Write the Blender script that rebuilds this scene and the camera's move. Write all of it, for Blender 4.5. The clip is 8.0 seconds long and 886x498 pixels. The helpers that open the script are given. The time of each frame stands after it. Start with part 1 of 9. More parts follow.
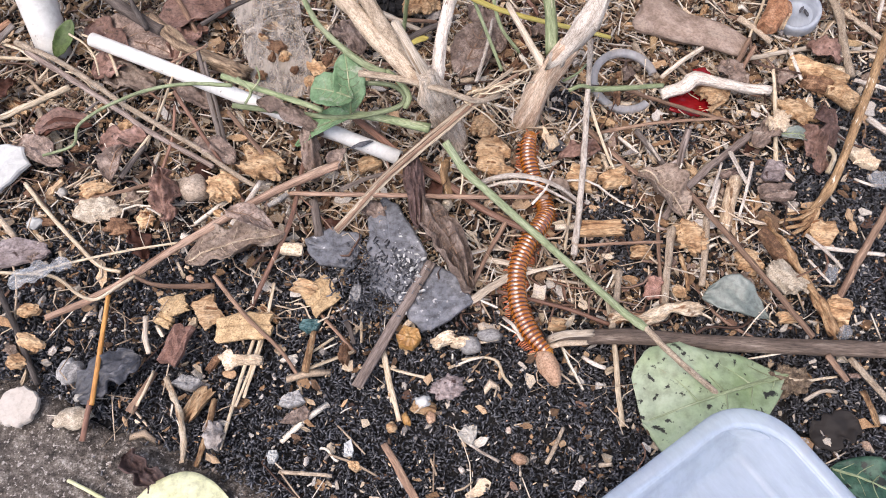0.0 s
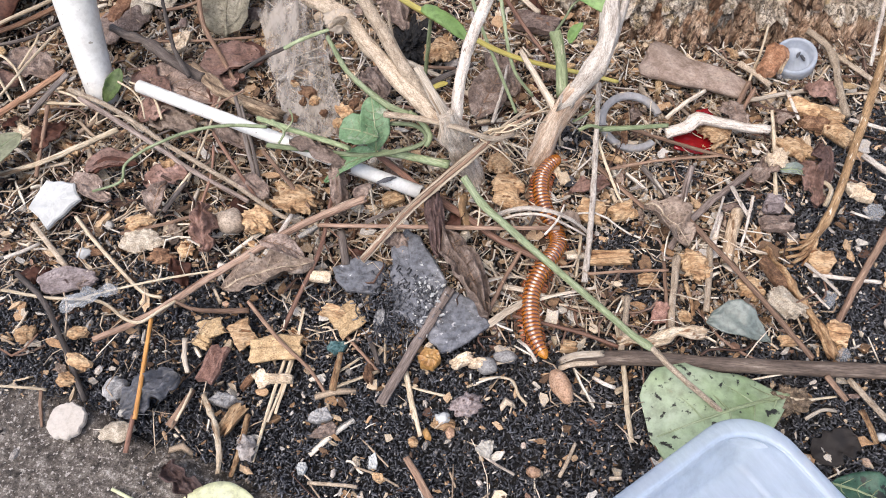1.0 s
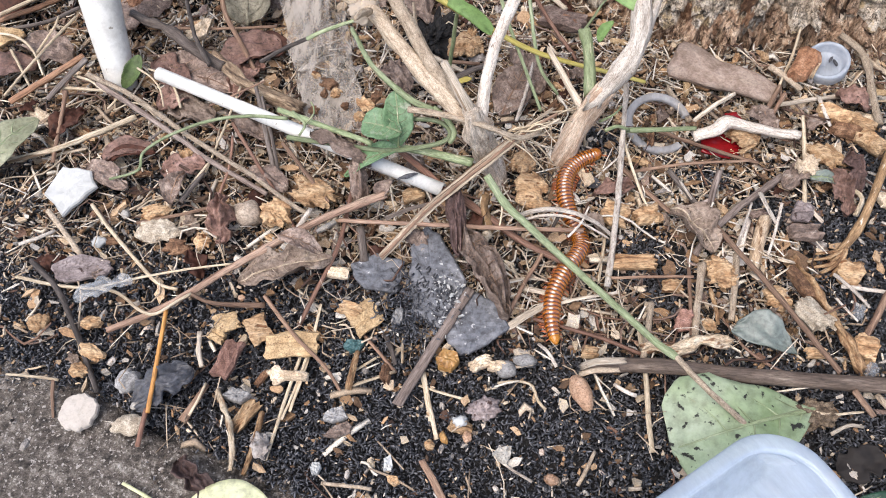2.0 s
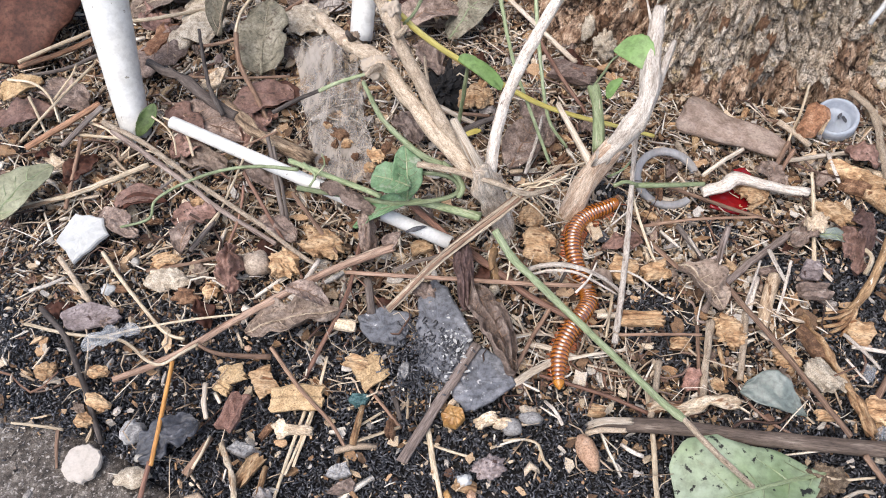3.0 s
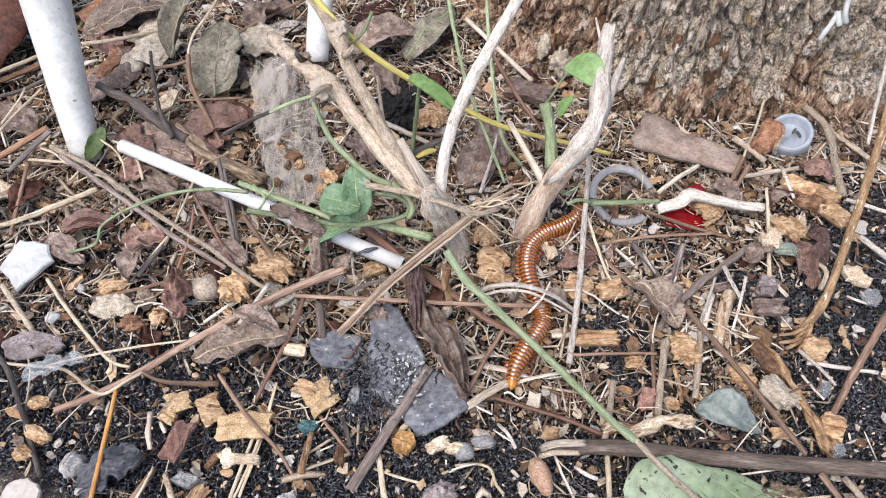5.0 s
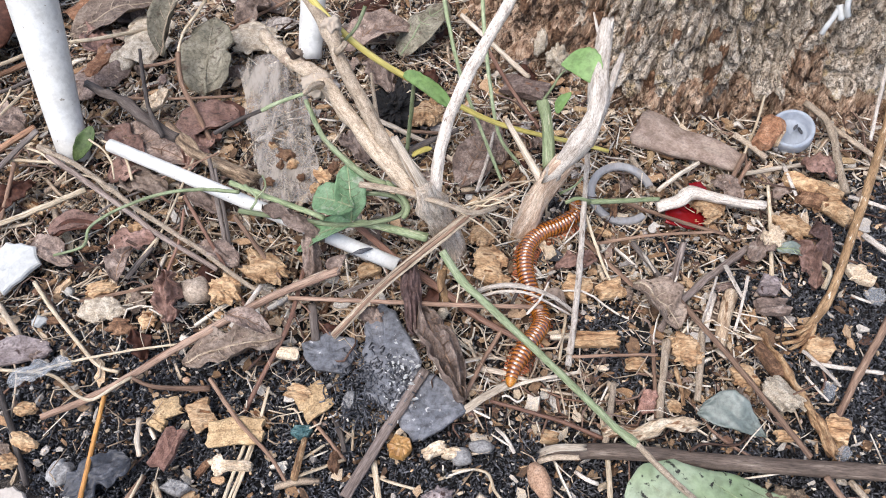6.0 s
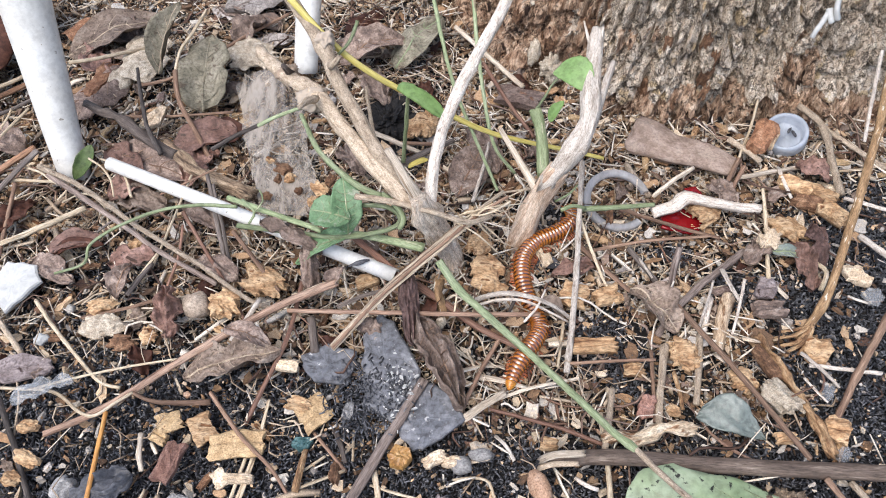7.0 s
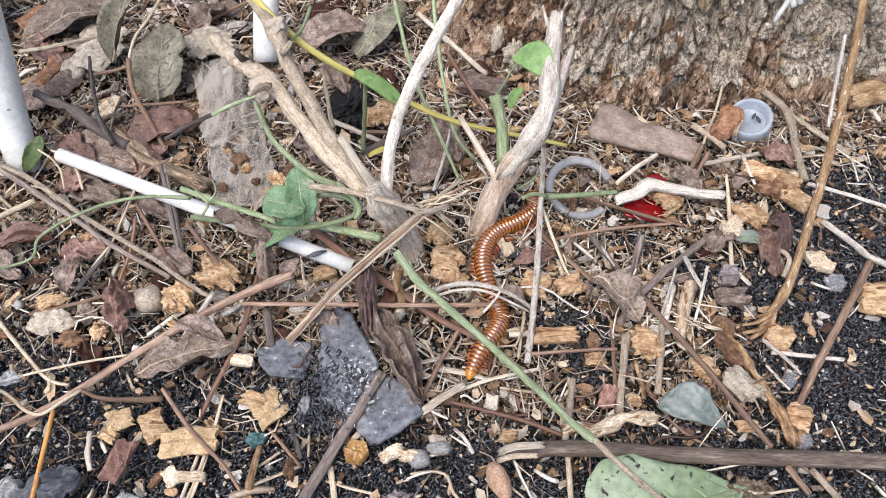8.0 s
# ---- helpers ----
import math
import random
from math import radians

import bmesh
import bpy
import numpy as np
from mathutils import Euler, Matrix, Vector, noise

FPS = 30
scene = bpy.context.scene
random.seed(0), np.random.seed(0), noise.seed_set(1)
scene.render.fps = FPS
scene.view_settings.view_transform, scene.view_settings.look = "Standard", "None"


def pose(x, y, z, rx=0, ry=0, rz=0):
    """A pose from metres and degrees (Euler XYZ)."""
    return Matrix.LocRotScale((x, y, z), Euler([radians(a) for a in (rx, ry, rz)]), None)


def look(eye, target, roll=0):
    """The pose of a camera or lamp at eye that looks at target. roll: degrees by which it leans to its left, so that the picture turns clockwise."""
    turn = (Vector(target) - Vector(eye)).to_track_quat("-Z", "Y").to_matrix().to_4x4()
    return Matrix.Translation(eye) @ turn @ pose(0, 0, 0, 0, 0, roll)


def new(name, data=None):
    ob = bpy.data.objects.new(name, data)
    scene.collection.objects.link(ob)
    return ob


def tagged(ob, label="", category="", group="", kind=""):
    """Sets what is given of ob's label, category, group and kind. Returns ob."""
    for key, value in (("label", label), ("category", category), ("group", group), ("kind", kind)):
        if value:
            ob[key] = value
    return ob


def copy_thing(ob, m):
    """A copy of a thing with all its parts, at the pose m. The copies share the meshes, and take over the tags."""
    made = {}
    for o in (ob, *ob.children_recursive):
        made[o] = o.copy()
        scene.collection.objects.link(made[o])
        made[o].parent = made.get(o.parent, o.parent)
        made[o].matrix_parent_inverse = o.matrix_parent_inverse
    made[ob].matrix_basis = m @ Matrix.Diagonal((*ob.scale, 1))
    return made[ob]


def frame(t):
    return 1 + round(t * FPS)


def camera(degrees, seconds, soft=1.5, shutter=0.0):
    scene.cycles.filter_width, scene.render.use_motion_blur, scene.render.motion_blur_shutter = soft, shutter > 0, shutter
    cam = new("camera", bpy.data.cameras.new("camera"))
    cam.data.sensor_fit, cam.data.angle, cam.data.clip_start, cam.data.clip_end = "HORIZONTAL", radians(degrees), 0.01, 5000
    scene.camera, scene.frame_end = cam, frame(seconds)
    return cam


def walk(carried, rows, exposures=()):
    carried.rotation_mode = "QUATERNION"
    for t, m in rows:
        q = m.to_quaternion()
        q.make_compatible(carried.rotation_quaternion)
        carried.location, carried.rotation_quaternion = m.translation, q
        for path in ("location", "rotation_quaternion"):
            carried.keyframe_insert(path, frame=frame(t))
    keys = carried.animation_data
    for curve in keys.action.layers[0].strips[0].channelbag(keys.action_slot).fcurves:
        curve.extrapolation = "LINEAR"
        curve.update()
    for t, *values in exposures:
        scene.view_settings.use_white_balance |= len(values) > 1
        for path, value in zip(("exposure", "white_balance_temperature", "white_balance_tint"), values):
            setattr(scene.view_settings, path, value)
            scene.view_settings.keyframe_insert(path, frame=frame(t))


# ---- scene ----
cam = camera(60.0, 8.0, soft=1.0)
PATH = [
    (0, (0.00802, 0.02026, 0.23433), (0.00896, 0.16961, -0.02585), 1.31),
    (0.5, (0.01138, 0.00745, 0.24425), (0.00847, 0.16888, -0.00860), 0.46),
    (1, (0.00821, 0.00461, 0.24632), (0.00150, 0.16989, -0.00396), -0.98),
    (1.5, (0.00877, 0.00372, 0.24404), (0.00461, 0.16844, -0.00665), 0.40),
    (2, (0.00327, 0.00919, 0.24316), (-0.00632, 0.17204, -0.00861), -0.18),
    (2.2, (0.00301, 0.01272, 0.24589), (-0.00860, 0.18173, -0.00170), -0.26),
    (3.3, (0.00453, 0.01570, 0.24792), (-0.00968, 0.18989, 0.00409), -0.31),
    (3.5, (0.00593, 0.01540, 0.24738), (-0.00771, 0.19129, 0.00474), 0.01),
    (4, (0.00917, 0.01546, 0.24845), (-0.00691, 0.19237, 0.00670), -0.78),
    (4.5, (0.01383, 0.01894, 0.24801), (0.00105, 0.19766, 0.00740), -0.64),
    (5, (0.01530, 0.01934, 0.24519), (0.00704, 0.19852, 0.00472), 0.37),
    (5.2, (0.01484, 0.02032, 0.24362), (0.00830, 0.19925, 0.00291), 0.78),
    (6.3, (0.01578, 0.02343, 0.24038), (0.00719, 0.20265, -0.00005), -0.19),
    (6.5, (0.01506, 0.02247, 0.24113), (0.00354, 0.20428, 0.00278), -1.20),
    (7, (0.01876, 0.02179, 0.24159), (0.00943, 0.20433, 0.00370), -1.38),
    (7.5, (0.02522, 0.02304, 0.23880), (0.02088, 0.20397, -0.00046), -0.72),
    (8, (0.02751, 0.02457, 0.23676), (0.02469, 0.20479, -0.00306), -0.38),
]
SKY, SUN, STOPS = 0.16, 1.4, 0.89
walk(cam, [(t, look(eye, target, roll)) for t, eye, target, roll in PATH], exposures=[(t, STOPS, warm, tint) for t, warm, tint in ((0, 6750, 16), (0.5, 6750, 16), (1, 6680, 12), (2.2, 6600, 11), (3.5, 6550, 11), (4.2, 6420, 11), (8, 6400, 10))])

# ---------------------------------------------------------------- light
world = bpy.data.worlds.new("sky")
scene.world = world
world.use_nodes = True
wn = world.node_tree
sky = wn.nodes.new("ShaderNodeTexSky")
sky.sky_type = "NISHITA"
sky.sun_disc = False
sky.sun_elevation, sky.sun_rotation = radians(62), radians(218)
sky.air_density, sky.dust_density, sky.ozone_density = 1.0, 3.0, 1.5
wn.links.new(sky.outputs[0], wn.nodes["Background"].inputs[0])
wn.nodes["Background"].inputs[1].default_value = SKY
sun = new("sun", bpy.data.lights.new("sun", "SUN"))
sun.data.energy, sun.data.angle, sun.data.color = SUN, radians(50), (1.0, 0.985, 0.97)
sun.matrix_world = look((-0.30, -0.38, 1.0), (0, 0, 0))


# ---------------------------------------------------------------- materials
def node(nt, kind, **values):
    n = nt.nodes.new(kind)
    for k, v in values.items():
        n.inputs[k].default_value = v
    return n


def ramp(nt, fac, cols, lo=0.28, hi=0.72):
    r = nt.nodes.new("ShaderNodeValToRGB")
    e = r.color_ramp.elements
    while len(e) < len(cols):
        e.new(0.5)
    for i, c in enumerate(cols):
        e[i].position = lo + (hi - lo) * i / max(1, len(cols) - 1)
        e[i].color = (*c, 1)
    nt.links.new(fac, r.inputs[0])
    return r.outputs[0]


def surface(name, cols, scale=300.0, rough=0.75, bump=0.4, along=False, stretch=(1, 1, 1), island=False,
            vary=0.25, spots=None, spot_scale=500.0, spot_at=0.62, gloss=0.3, depth=0.0004, through_light=0.0, grey=0.0, grain=0.85, cracks=None, coat=0.0):
    """A procedural surface: blotches, fine grain, spots and relief at real size."""
    m = bpy.data.materials.new(name)
    m.use_nodes = True
    nt = m.node_tree
    link = nt.links.new
    bs = nt.nodes["Principled BSDF"]
    tc = nt.nodes.new("ShaderNodeTexCoord")
    mp = nt.nodes.new("ShaderNodeMapping")
    mp.inputs["Scale"].default_value = stretch
    link(tc.outputs["UV" if along else "Object"], mp.inputs[0])
    info = nt.nodes.new("ShaderNodeObjectInfo")
    shift = nt.nodes.new("ShaderNodeVectorMath")
    shift.operation = "MULTIPLY_ADD"
    link(info.outputs["Random"], shift.inputs[0])
    shift.inputs[1].default_value = (3.1, 5.7, 1.9)
    link(mp.outputs[0], shift.inputs[2])
    big = node(nt, "ShaderNodeTexNoise", Scale=scale, Detail=6.0, Roughness=0.62)
    fine = node(nt, "ShaderNodeTexNoise", Scale=scale * 5.3, Detail=4.0, Roughness=0.7)
    link(shift.outputs[0], big.inputs["Vector"])
    link(shift.outputs[0], fine.inputs["Vector"])
    if island:
        geo = nt.nodes.new("ShaderNodeNewGeometry")
        mixer = node(nt, "ShaderNodeMath")
        mixer.operation = "MULTIPLY_ADD"
        link(big.outputs[0], mixer.inputs[0])
        mixer.inputs[1].default_value = 0.35
        half = node(nt, "ShaderNodeMath")
        half.operation = "MULTIPLY_ADD"
        link(geo.outputs["Random Per Island"], half.inputs[0])
        half.inputs[1].default_value, half.inputs[2].default_value = 0.8, -0.08
        link(half.outputs[0], mixer.inputs[2])
        col = ramp(nt, mixer.outputs[0], cols, 0.05, 0.95)
    else:
        col = ramp(nt, big.outputs[0], cols)
    if spots:
        sp = node(nt, "ShaderNodeTexNoise", Scale=spot_scale, Detail=3.0, Roughness=0.55)
        link(shift.outputs[0], sp.inputs["Vector"])
        mask = ramp(nt, sp.outputs[0], [(0, 0, 0), (1, 1, 1)], spot_at, spot_at + 0.06)
        mx = nt.nodes.new("ShaderNodeMix")
        mx.data_type = "RGBA"
        link(mask, mx.inputs[0])
        link(col, mx.inputs[6])
        mx.inputs[7].default_value = (*spots, 1)
        col = mx.outputs[2]
    gap = None
    if cracks:
        # crack net with crevice shade painted in: cells of one size, bent by the noise
        bend = nt.nodes.new("ShaderNodeVectorMath")
        bend.operation = "MULTIPLY_ADD"
        link(big.outputs["Color"], bend.inputs[0])
        bend.inputs[1].default_value = (cracks[2],) * 3
        link(shift.outputs[0], bend.inputs[2])
        cell = node(nt, "ShaderNodeTexVoronoi", Scale=cracks[0])
        cell.feature = "DISTANCE_TO_EDGE"
        link(bend.outputs[0], cell.inputs["Vector"])
        gap = ramp(nt, cell.outputs["Distance"], [(0, 0, 0), (1, 1, 1)], cracks[1] * 0.25, cracks[1])
        mx = nt.nodes.new("ShaderNodeMix")
        mx.data_type = "RGBA"
        link(gap, mx.inputs[0])
        mx.inputs[6].default_value = (*cracks[3], 1)
        link(col, mx.inputs[7])
        col = mx.outputs[2]
    speck = ramp(nt, fine.outputs[0], [(0.48, 0.46, 0.44), (1.0, 1.0, 1.0), (1.38, 1.38, 1.38)], 0.36, 0.64)
    mul = nt.nodes.new("ShaderNodeMix")
    mul.data_type, mul.blend_type = "RGBA", "MULTIPLY"
    mul.inputs[0].default_value = grain
    link(col, mul.inputs[6])
    link(speck, mul.inputs[7])
    hsv = nt.nodes.new("ShaderNodeHueSaturation")
    val = nt.nodes.new("ShaderNodeMath")
    val.operation = "MULTIPLY_ADD"
    link(info.outputs["Random"], val.inputs[0])
    val.inputs[1].default_value, val.inputs[2].default_value = 2 * vary, 1 - vary
    link(val.outputs[0], hsv.inputs["Value"])
    hsv.inputs["Saturation"].default_value = 1 - grey
    link(mul.outputs[2], hsv.inputs["Color"])
    link(hsv.outputs[0], bs.inputs["Base Color"])
    rg = nt.nodes.new("ShaderNodeMath")
    rg.operation = "MULTIPLY_ADD"
    link(fine.outputs[0], rg.inputs[0])
    rg.inputs[1].default_value, rg.inputs[2].default_value = 0.3, rough - 0.15
    link(rg.outputs[0], bs.inputs["Roughness"])
    bs.inputs["Specular IOR Level"].default_value = gloss
    bs.inputs["Coat Weight"].default_value, bs.inputs["Coat Roughness"].default_value, bs.inputs["Coat IOR"].default_value = coat, 0.12, 1.7
    add = nt.nodes.new("ShaderNodeMath")
    add.operation = "MULTIPLY_ADD"
    link(fine.outputs[0], add.inputs[0])
    add.inputs[1].default_value = 0.45
    link(big.outputs[0], add.inputs[2])
    bp = nt.nodes.new("ShaderNodeBump")
    bp.inputs["Strength"].default_value, bp.inputs["Distance"].default_value = bump, depth
    high = add.outputs[0]
    if gap is not None:
        deep_gap = nt.nodes.new("ShaderNodeMath")
        deep_gap.operation = "ADD"
        link(add.outputs[0], deep_gap.inputs[0])
        link(gap, deep_gap.inputs[1])
        high = deep_gap.outputs[0]
    link(high, bp.inputs["Height"])
    link(bp.outputs[0], bs.inputs["Normal"])
    if through_light:
        tr = nt.nodes.new("ShaderNodeBsdfTranslucent")
        link(hsv.outputs[0], tr.inputs[0])
        mix = nt.nodes.new("ShaderNodeMixShader")
        mix.inputs[0].default_value = through_light
        link(bs.outputs[0], mix.inputs[1])
        link(tr.outputs[0], mix.inputs[2])
        link(mix.outputs[0], nt.nodes["Material Output"].inputs[0])
    return m


def plastic(name, col, clear=0.25, rough=0.3, glow=0.35, patchy=0.0):
    """Thin milky plastic: diffuse, light from behind, and some see-through."""
    m = bpy.data.materials.new(name)
    m.use_nodes = True
    nt = m.node_tree
    link = nt.links.new
    bs = nt.nodes["Principled BSDF"]
    tc = nt.nodes.new("ShaderNodeTexCoord")
    nz = node(nt, "ShaderNodeTexNoise", Scale=60.0, Detail=4.0)
    link(tc.outputs["Object"], nz.inputs["Vector"])
    c = ramp(nt, nz.outputs[0], [tuple(v * 0.86 for v in col), col])
    link(c, bs.inputs["Base Color"])
    bs.inputs["Roughness"].default_value = rough
    tr = nt.nodes.new("ShaderNodeBsdfTranslucent")
    link(c, tr.inputs[0])
    tp = nt.nodes.new("ShaderNodeBsdfTransparent")
    a, b = nt.nodes.new("ShaderNodeMixShader"), nt.nodes.new("ShaderNodeMixShader")
    a.inputs[0].default_value, b.inputs[0].default_value = glow, clear
    link(bs.outputs[0], a.inputs[1])
    link(tr.outputs[0], a.inputs[2])
    if patchy:
        # cloudy streaks: some of the film is clear, some milky
        mp = nt.nodes.new("ShaderNodeMapping")
        mp.inputs["Rotation"].default_value = (0, 0, radians(20))
        mp.inputs["Scale"].default_value = (1.0, 0.28, 1.0)
        link(tc.outputs["Object"], mp.inputs[0])
        cloud = node(nt, "ShaderNodeTexNoise", Scale=170.0, Detail=6.0, Roughness=0.7)
        link(mp.outputs[0], cloud.inputs["Vector"])
        link(ramp(nt, cloud.outputs[0], [(clear + patchy,) * 3, (clear - patchy,) * 3], 0.38, 0.62), b.inputs[0])
    link(a.outputs[0], b.inputs[1])
    link(tp.outputs[0], b.inputs[2])
    link(b.outputs[0], nt.nodes["Material Output"].inputs[0])
    return m


STREAK = (1.0, 0.06, 1.0)
SOIL = surface("soil", [(0.008, 0.008, 0.009), (0.018, 0.017, 0.017), (0.042, 0.036, 0.031)], 120, 0.9, 0.8, spots=(0.09, 0.065, 0.045), spot_scale=420, spot_at=0.66, depth=0.0012)
CONCRETE = surface("concrete", [(0.02, 0.017, 0.014), (0.06, 0.05, 0.042), (0.105, 0.088, 0.073), (0.185, 0.16, 0.136), (0.37, 0.335, 0.295)], 330, 0.92, 1.0, spots=(0.36, 0.325, 0.29), spot_scale=900, spot_at=0.58, depth=0.002, grain=1.0)
PELLET = surface("pellet", [(0.012, 0.012, 0.014), (0.032, 0.032, 0.037), (0.12, 0.122, 0.132)], 900, 0.44, 0.3, island=True, gloss=0.7, depth=0.0001)
CRUMB = surface("crumb", [(0.055, 0.035, 0.025), (0.15, 0.09, 0.052), (0.34, 0.205, 0.11), (0.50, 0.345, 0.21), (0.60, 0.485, 0.345), (0.38, 0.35, 0.315), (0.70, 0.64, 0.55)], 700, 0.85, 0.8, island=True)
SHRED = surface("shred", [(0.173, 0.127, 0.092), (0.363, 0.279, 0.195), (0.523, 0.431, 0.324), (0.635, 0.574, 0.482), (0.443, 0.405, 0.367)], 700, 0.75, 0.4, island=True)
FLAKE = surface("flake", [(0.045, 0.030, 0.024), (0.10, 0.058, 0.042), (0.20, 0.115, 0.078), (0.26, 0.20, 0.165)], 500, 0.8, 0.7, island=True)
GRIT = surface("grit", [(0.10, 0.09, 0.085), (0.30, 0.27, 0.24), (0.50, 0.45, 0.40), (0.34, 0.20, 0.12)], 500, 0.7, 0.4, island=True)
STUMPROOT = surface("reddish_stump_bark", [(0.18, 0.10, 0.062), (0.38, 0.265, 0.185), (0.53, 0.42, 0.32), (0.66, 0.57, 0.47)], 600, 0.85, 1.0, along=True, stretch=(1.0, 0.16, 1.0), spots=(0.20, 0.10, 0.055), spot_scale=300, spot_at=0.63, depth=0.001)
TAN = surface("tan_bark", [(0.18, 0.125, 0.085), (0.33, 0.258, 0.185), (0.43, 0.348, 0.26), (0.52, 0.435, 0.335)], 800, 0.8, 0.8, along=True, stretch=(1.0, 0.30, 1.0), spots=(0.15, 0.10, 0.07), spot_scale=520, spot_at=0.655, depth=0.0006)
PALE = surface("pale_wood", [(0.28, 0.221, 0.162), (0.456, 0.384, 0.299), (0.59, 0.531, 0.453)], 1100, 0.7, 0.5, along=True, stretch=STREAK, spots=(0.26, 0.19, 0.13), spot_scale=500)
WHITISH = surface("bleached_wood", [(0.22, 0.175, 0.14), (0.46, 0.395, 0.33), (0.58, 0.52, 0.45), (0.66, 0.60, 0.52)], 900, 0.75, 0.8, along=True, stretch=(1.0, 0.20, 1.0), spots=(0.17, 0.125, 0.095), spot_scale=600, spot_at=0.655, depth=0.0006)
STRAWY = surface("dry_straw", [(0.20, 0.135, 0.085), (0.43, 0.34, 0.23), (0.54, 0.45, 0.325), (0.64, 0.565, 0.44)], 1100, 0.65, 0.6, along=True, stretch=(1.0, 0.08, 1.0), spots=(0.19, 0.125, 0.075), spot_scale=330, spot_at=0.63, vary=0.2)
SPLITSTALK = surface("split_stalk", [(0.13, 0.10, 0.072), (0.34, 0.275, 0.20), (0.50, 0.425, 0.325)], 1100, 0.7, 0.7, along=True, stretch=(1.0, 0.06, 1.0), spots=(0.10, 0.06, 0.04), spot_scale=330, spot_at=0.62)
BROWN = surface("brown_twig", [(0.105, 0.062, 0.042), (0.20, 0.124, 0.084), (0.33, 0.225, 0.155)], 800, 0.75, 0.5, along=True, stretch=STREAK)
RUSSET = surface("russet_twig", [(0.09, 0.042, 0.03), (0.18, 0.095, 0.065), (0.288, 0.172, 0.124)], 700, 0.6, 0.4, along=True, stretch=STREAK)
GREYTWIG = surface("grey_twig", [(0.07, 0.055, 0.048), (0.125, 0.102, 0.088), (0.17, 0.142, 0.125), (0.26, 0.225, 0.20)], 800, 0.8, 0.6, along=True, stretch=STREAK, spots=(0.06, 0.045, 0.036), spot_scale=380, spot_at=0.64)
DARKWOOD = surface("dark_wood", [(0.027, 0.021, 0.017), (0.066, 0.051, 0.043), (0.094, 0.076, 0.065), (0.156, 0.129, 0.113)], 600, 0.75, 0.6, along=True, stretch=(1, 0.1, 1), spots=(0.24, 0.21, 0.19), spot_scale=260, spot_at=0.68)
STUMPBARK = surface("stump_bark", [(0.24, 0.17, 0.12), (0.47, 0.375, 0.285), (0.63, 0.54, 0.44), (0.76, 0.69, 0.60)], 600, 0.85, 1.0, along=True, stretch=(1.0, 0.22, 1.0), spots=(0.13, 0.085, 0.06), spot_scale=260, spot_at=0.68, depth=0.0012)
WEATHERED = surface("weathered_stick", [(0.09, 0.066, 0.054), (0.19, 0.145, 0.122), (0.27, 0.215, 0.185), (0.37, 0.31, 0.27)], 700, 0.8, 0.7, along=True, stretch=(1.0, 0.08, 1.0), spots=(0.09, 0.065, 0.052), spot_scale=330, spot_at=0.64)
BLACKTWIG = surface("black_twig", [(0.015, 0.012, 0.011), (0.04, 0.033, 0.029), (0.075, 0.062, 0.055), (0.13, 0.11, 0.098)], 700, 0.8, 0.7, along=True, stretch=(1, 0.15, 1))
SPECKLED = surface("speckled_bark", [(0.10, 0.058, 0.028), (0.22, 0.135, 0.068), (0.33, 0.225, 0.125)], 700, 0.7, 0.7, along=True, stretch=(1, 0.2, 1), spots=(0.58, 0.52, 0.42), spot_scale=900, spot_at=0.63)
ORANGE = surface("orange_stalk", [(0.226, 0.088, 0.027), (0.42, 0.198, 0.053), (0.537, 0.307, 0.108)], 500, 0.45, 0.3, along=True, stretch=STREAK, gloss=0.5)
GREEN = surface("green_stem", [(0.113, 0.138, 0.066), (0.19, 0.228, 0.120), (0.285, 0.325, 0.20)], 700, 0.5, 0.35, along=True, stretch=(1, 0.15, 1), spots=(0.36, 0.36, 0.24), spot_scale=900, grain=0.7)
GREYGREEN = surface("grey_green_stem", [(0.145, 0.175, 0.09), (0.235, 0.28, 0.155), (0.34, 0.375, 0.25)], 700, 0.55, 0.35, along=True, stretch=(1, 0.12, 1), spots=(0.20, 0.17, 0.11), spot_scale=420, spot_at=0.66, grain=0.7)
YELLOW = surface("yellow_stem", [(0.329, 0.261, 0.064), (0.474, 0.399, 0.113), (0.575, 0.507, 0.201)], 500, 0.5, 0.3, along=True, stretch=STREAK, grain=0.4)
ROTTEN = surface("rotten_wood", [(0.048, 0.024, 0.014), (0.184, 0.1, 0.05), (0.336, 0.216, 0.116), (0.464, 0.344, 0.216)], 600, 0.9, 1.0, along=True, stretch=(1, 0.3, 1), depth=0.0008, vary=0.15)
CLOD = surface("crumbly_wood", [(0.13, 0.062, 0.030), (0.32, 0.19, 0.098), (0.48, 0.33, 0.19), (0.62, 0.485, 0.33)], 260, 0.9, 1.0, stretch=(0.45, 1.2, 1.2), depth=0.0006, vary=0.22, spots=(0.17, 0.078, 0.034), spot_scale=260, spot_at=0.62)
OCHRE = surface("ochre_chip", [(0.30, 0.195, 0.10), (0.44, 0.305, 0.165), (0.54, 0.40, 0.24)], 350, 0.8, 0.6, spots=(0.16, 0.08, 0.04), spot_scale=420, spot_at=0.66, vary=0.10)
BRICK = surface("brick_chip", [(0.15, 0.076, 0.056), (0.26, 0.142, 0.108), (0.37, 0.228, 0.18)], 500, 0.9, 0.8)
STONE = surface("pale_stone", [(0.312, 0.289, 0.25), (0.39, 0.363, 0.32), (0.437, 0.413, 0.367)], 200, 0.7, 0.35, vary=0.12, grain=0.5)
GREYSTONE = surface("grey_stone", [(0.15, 0.145, 0.14), (0.26, 0.25, 0.24), (0.38, 0.365, 0.345)], 300, 0.75, 0.5, vary=0.25)
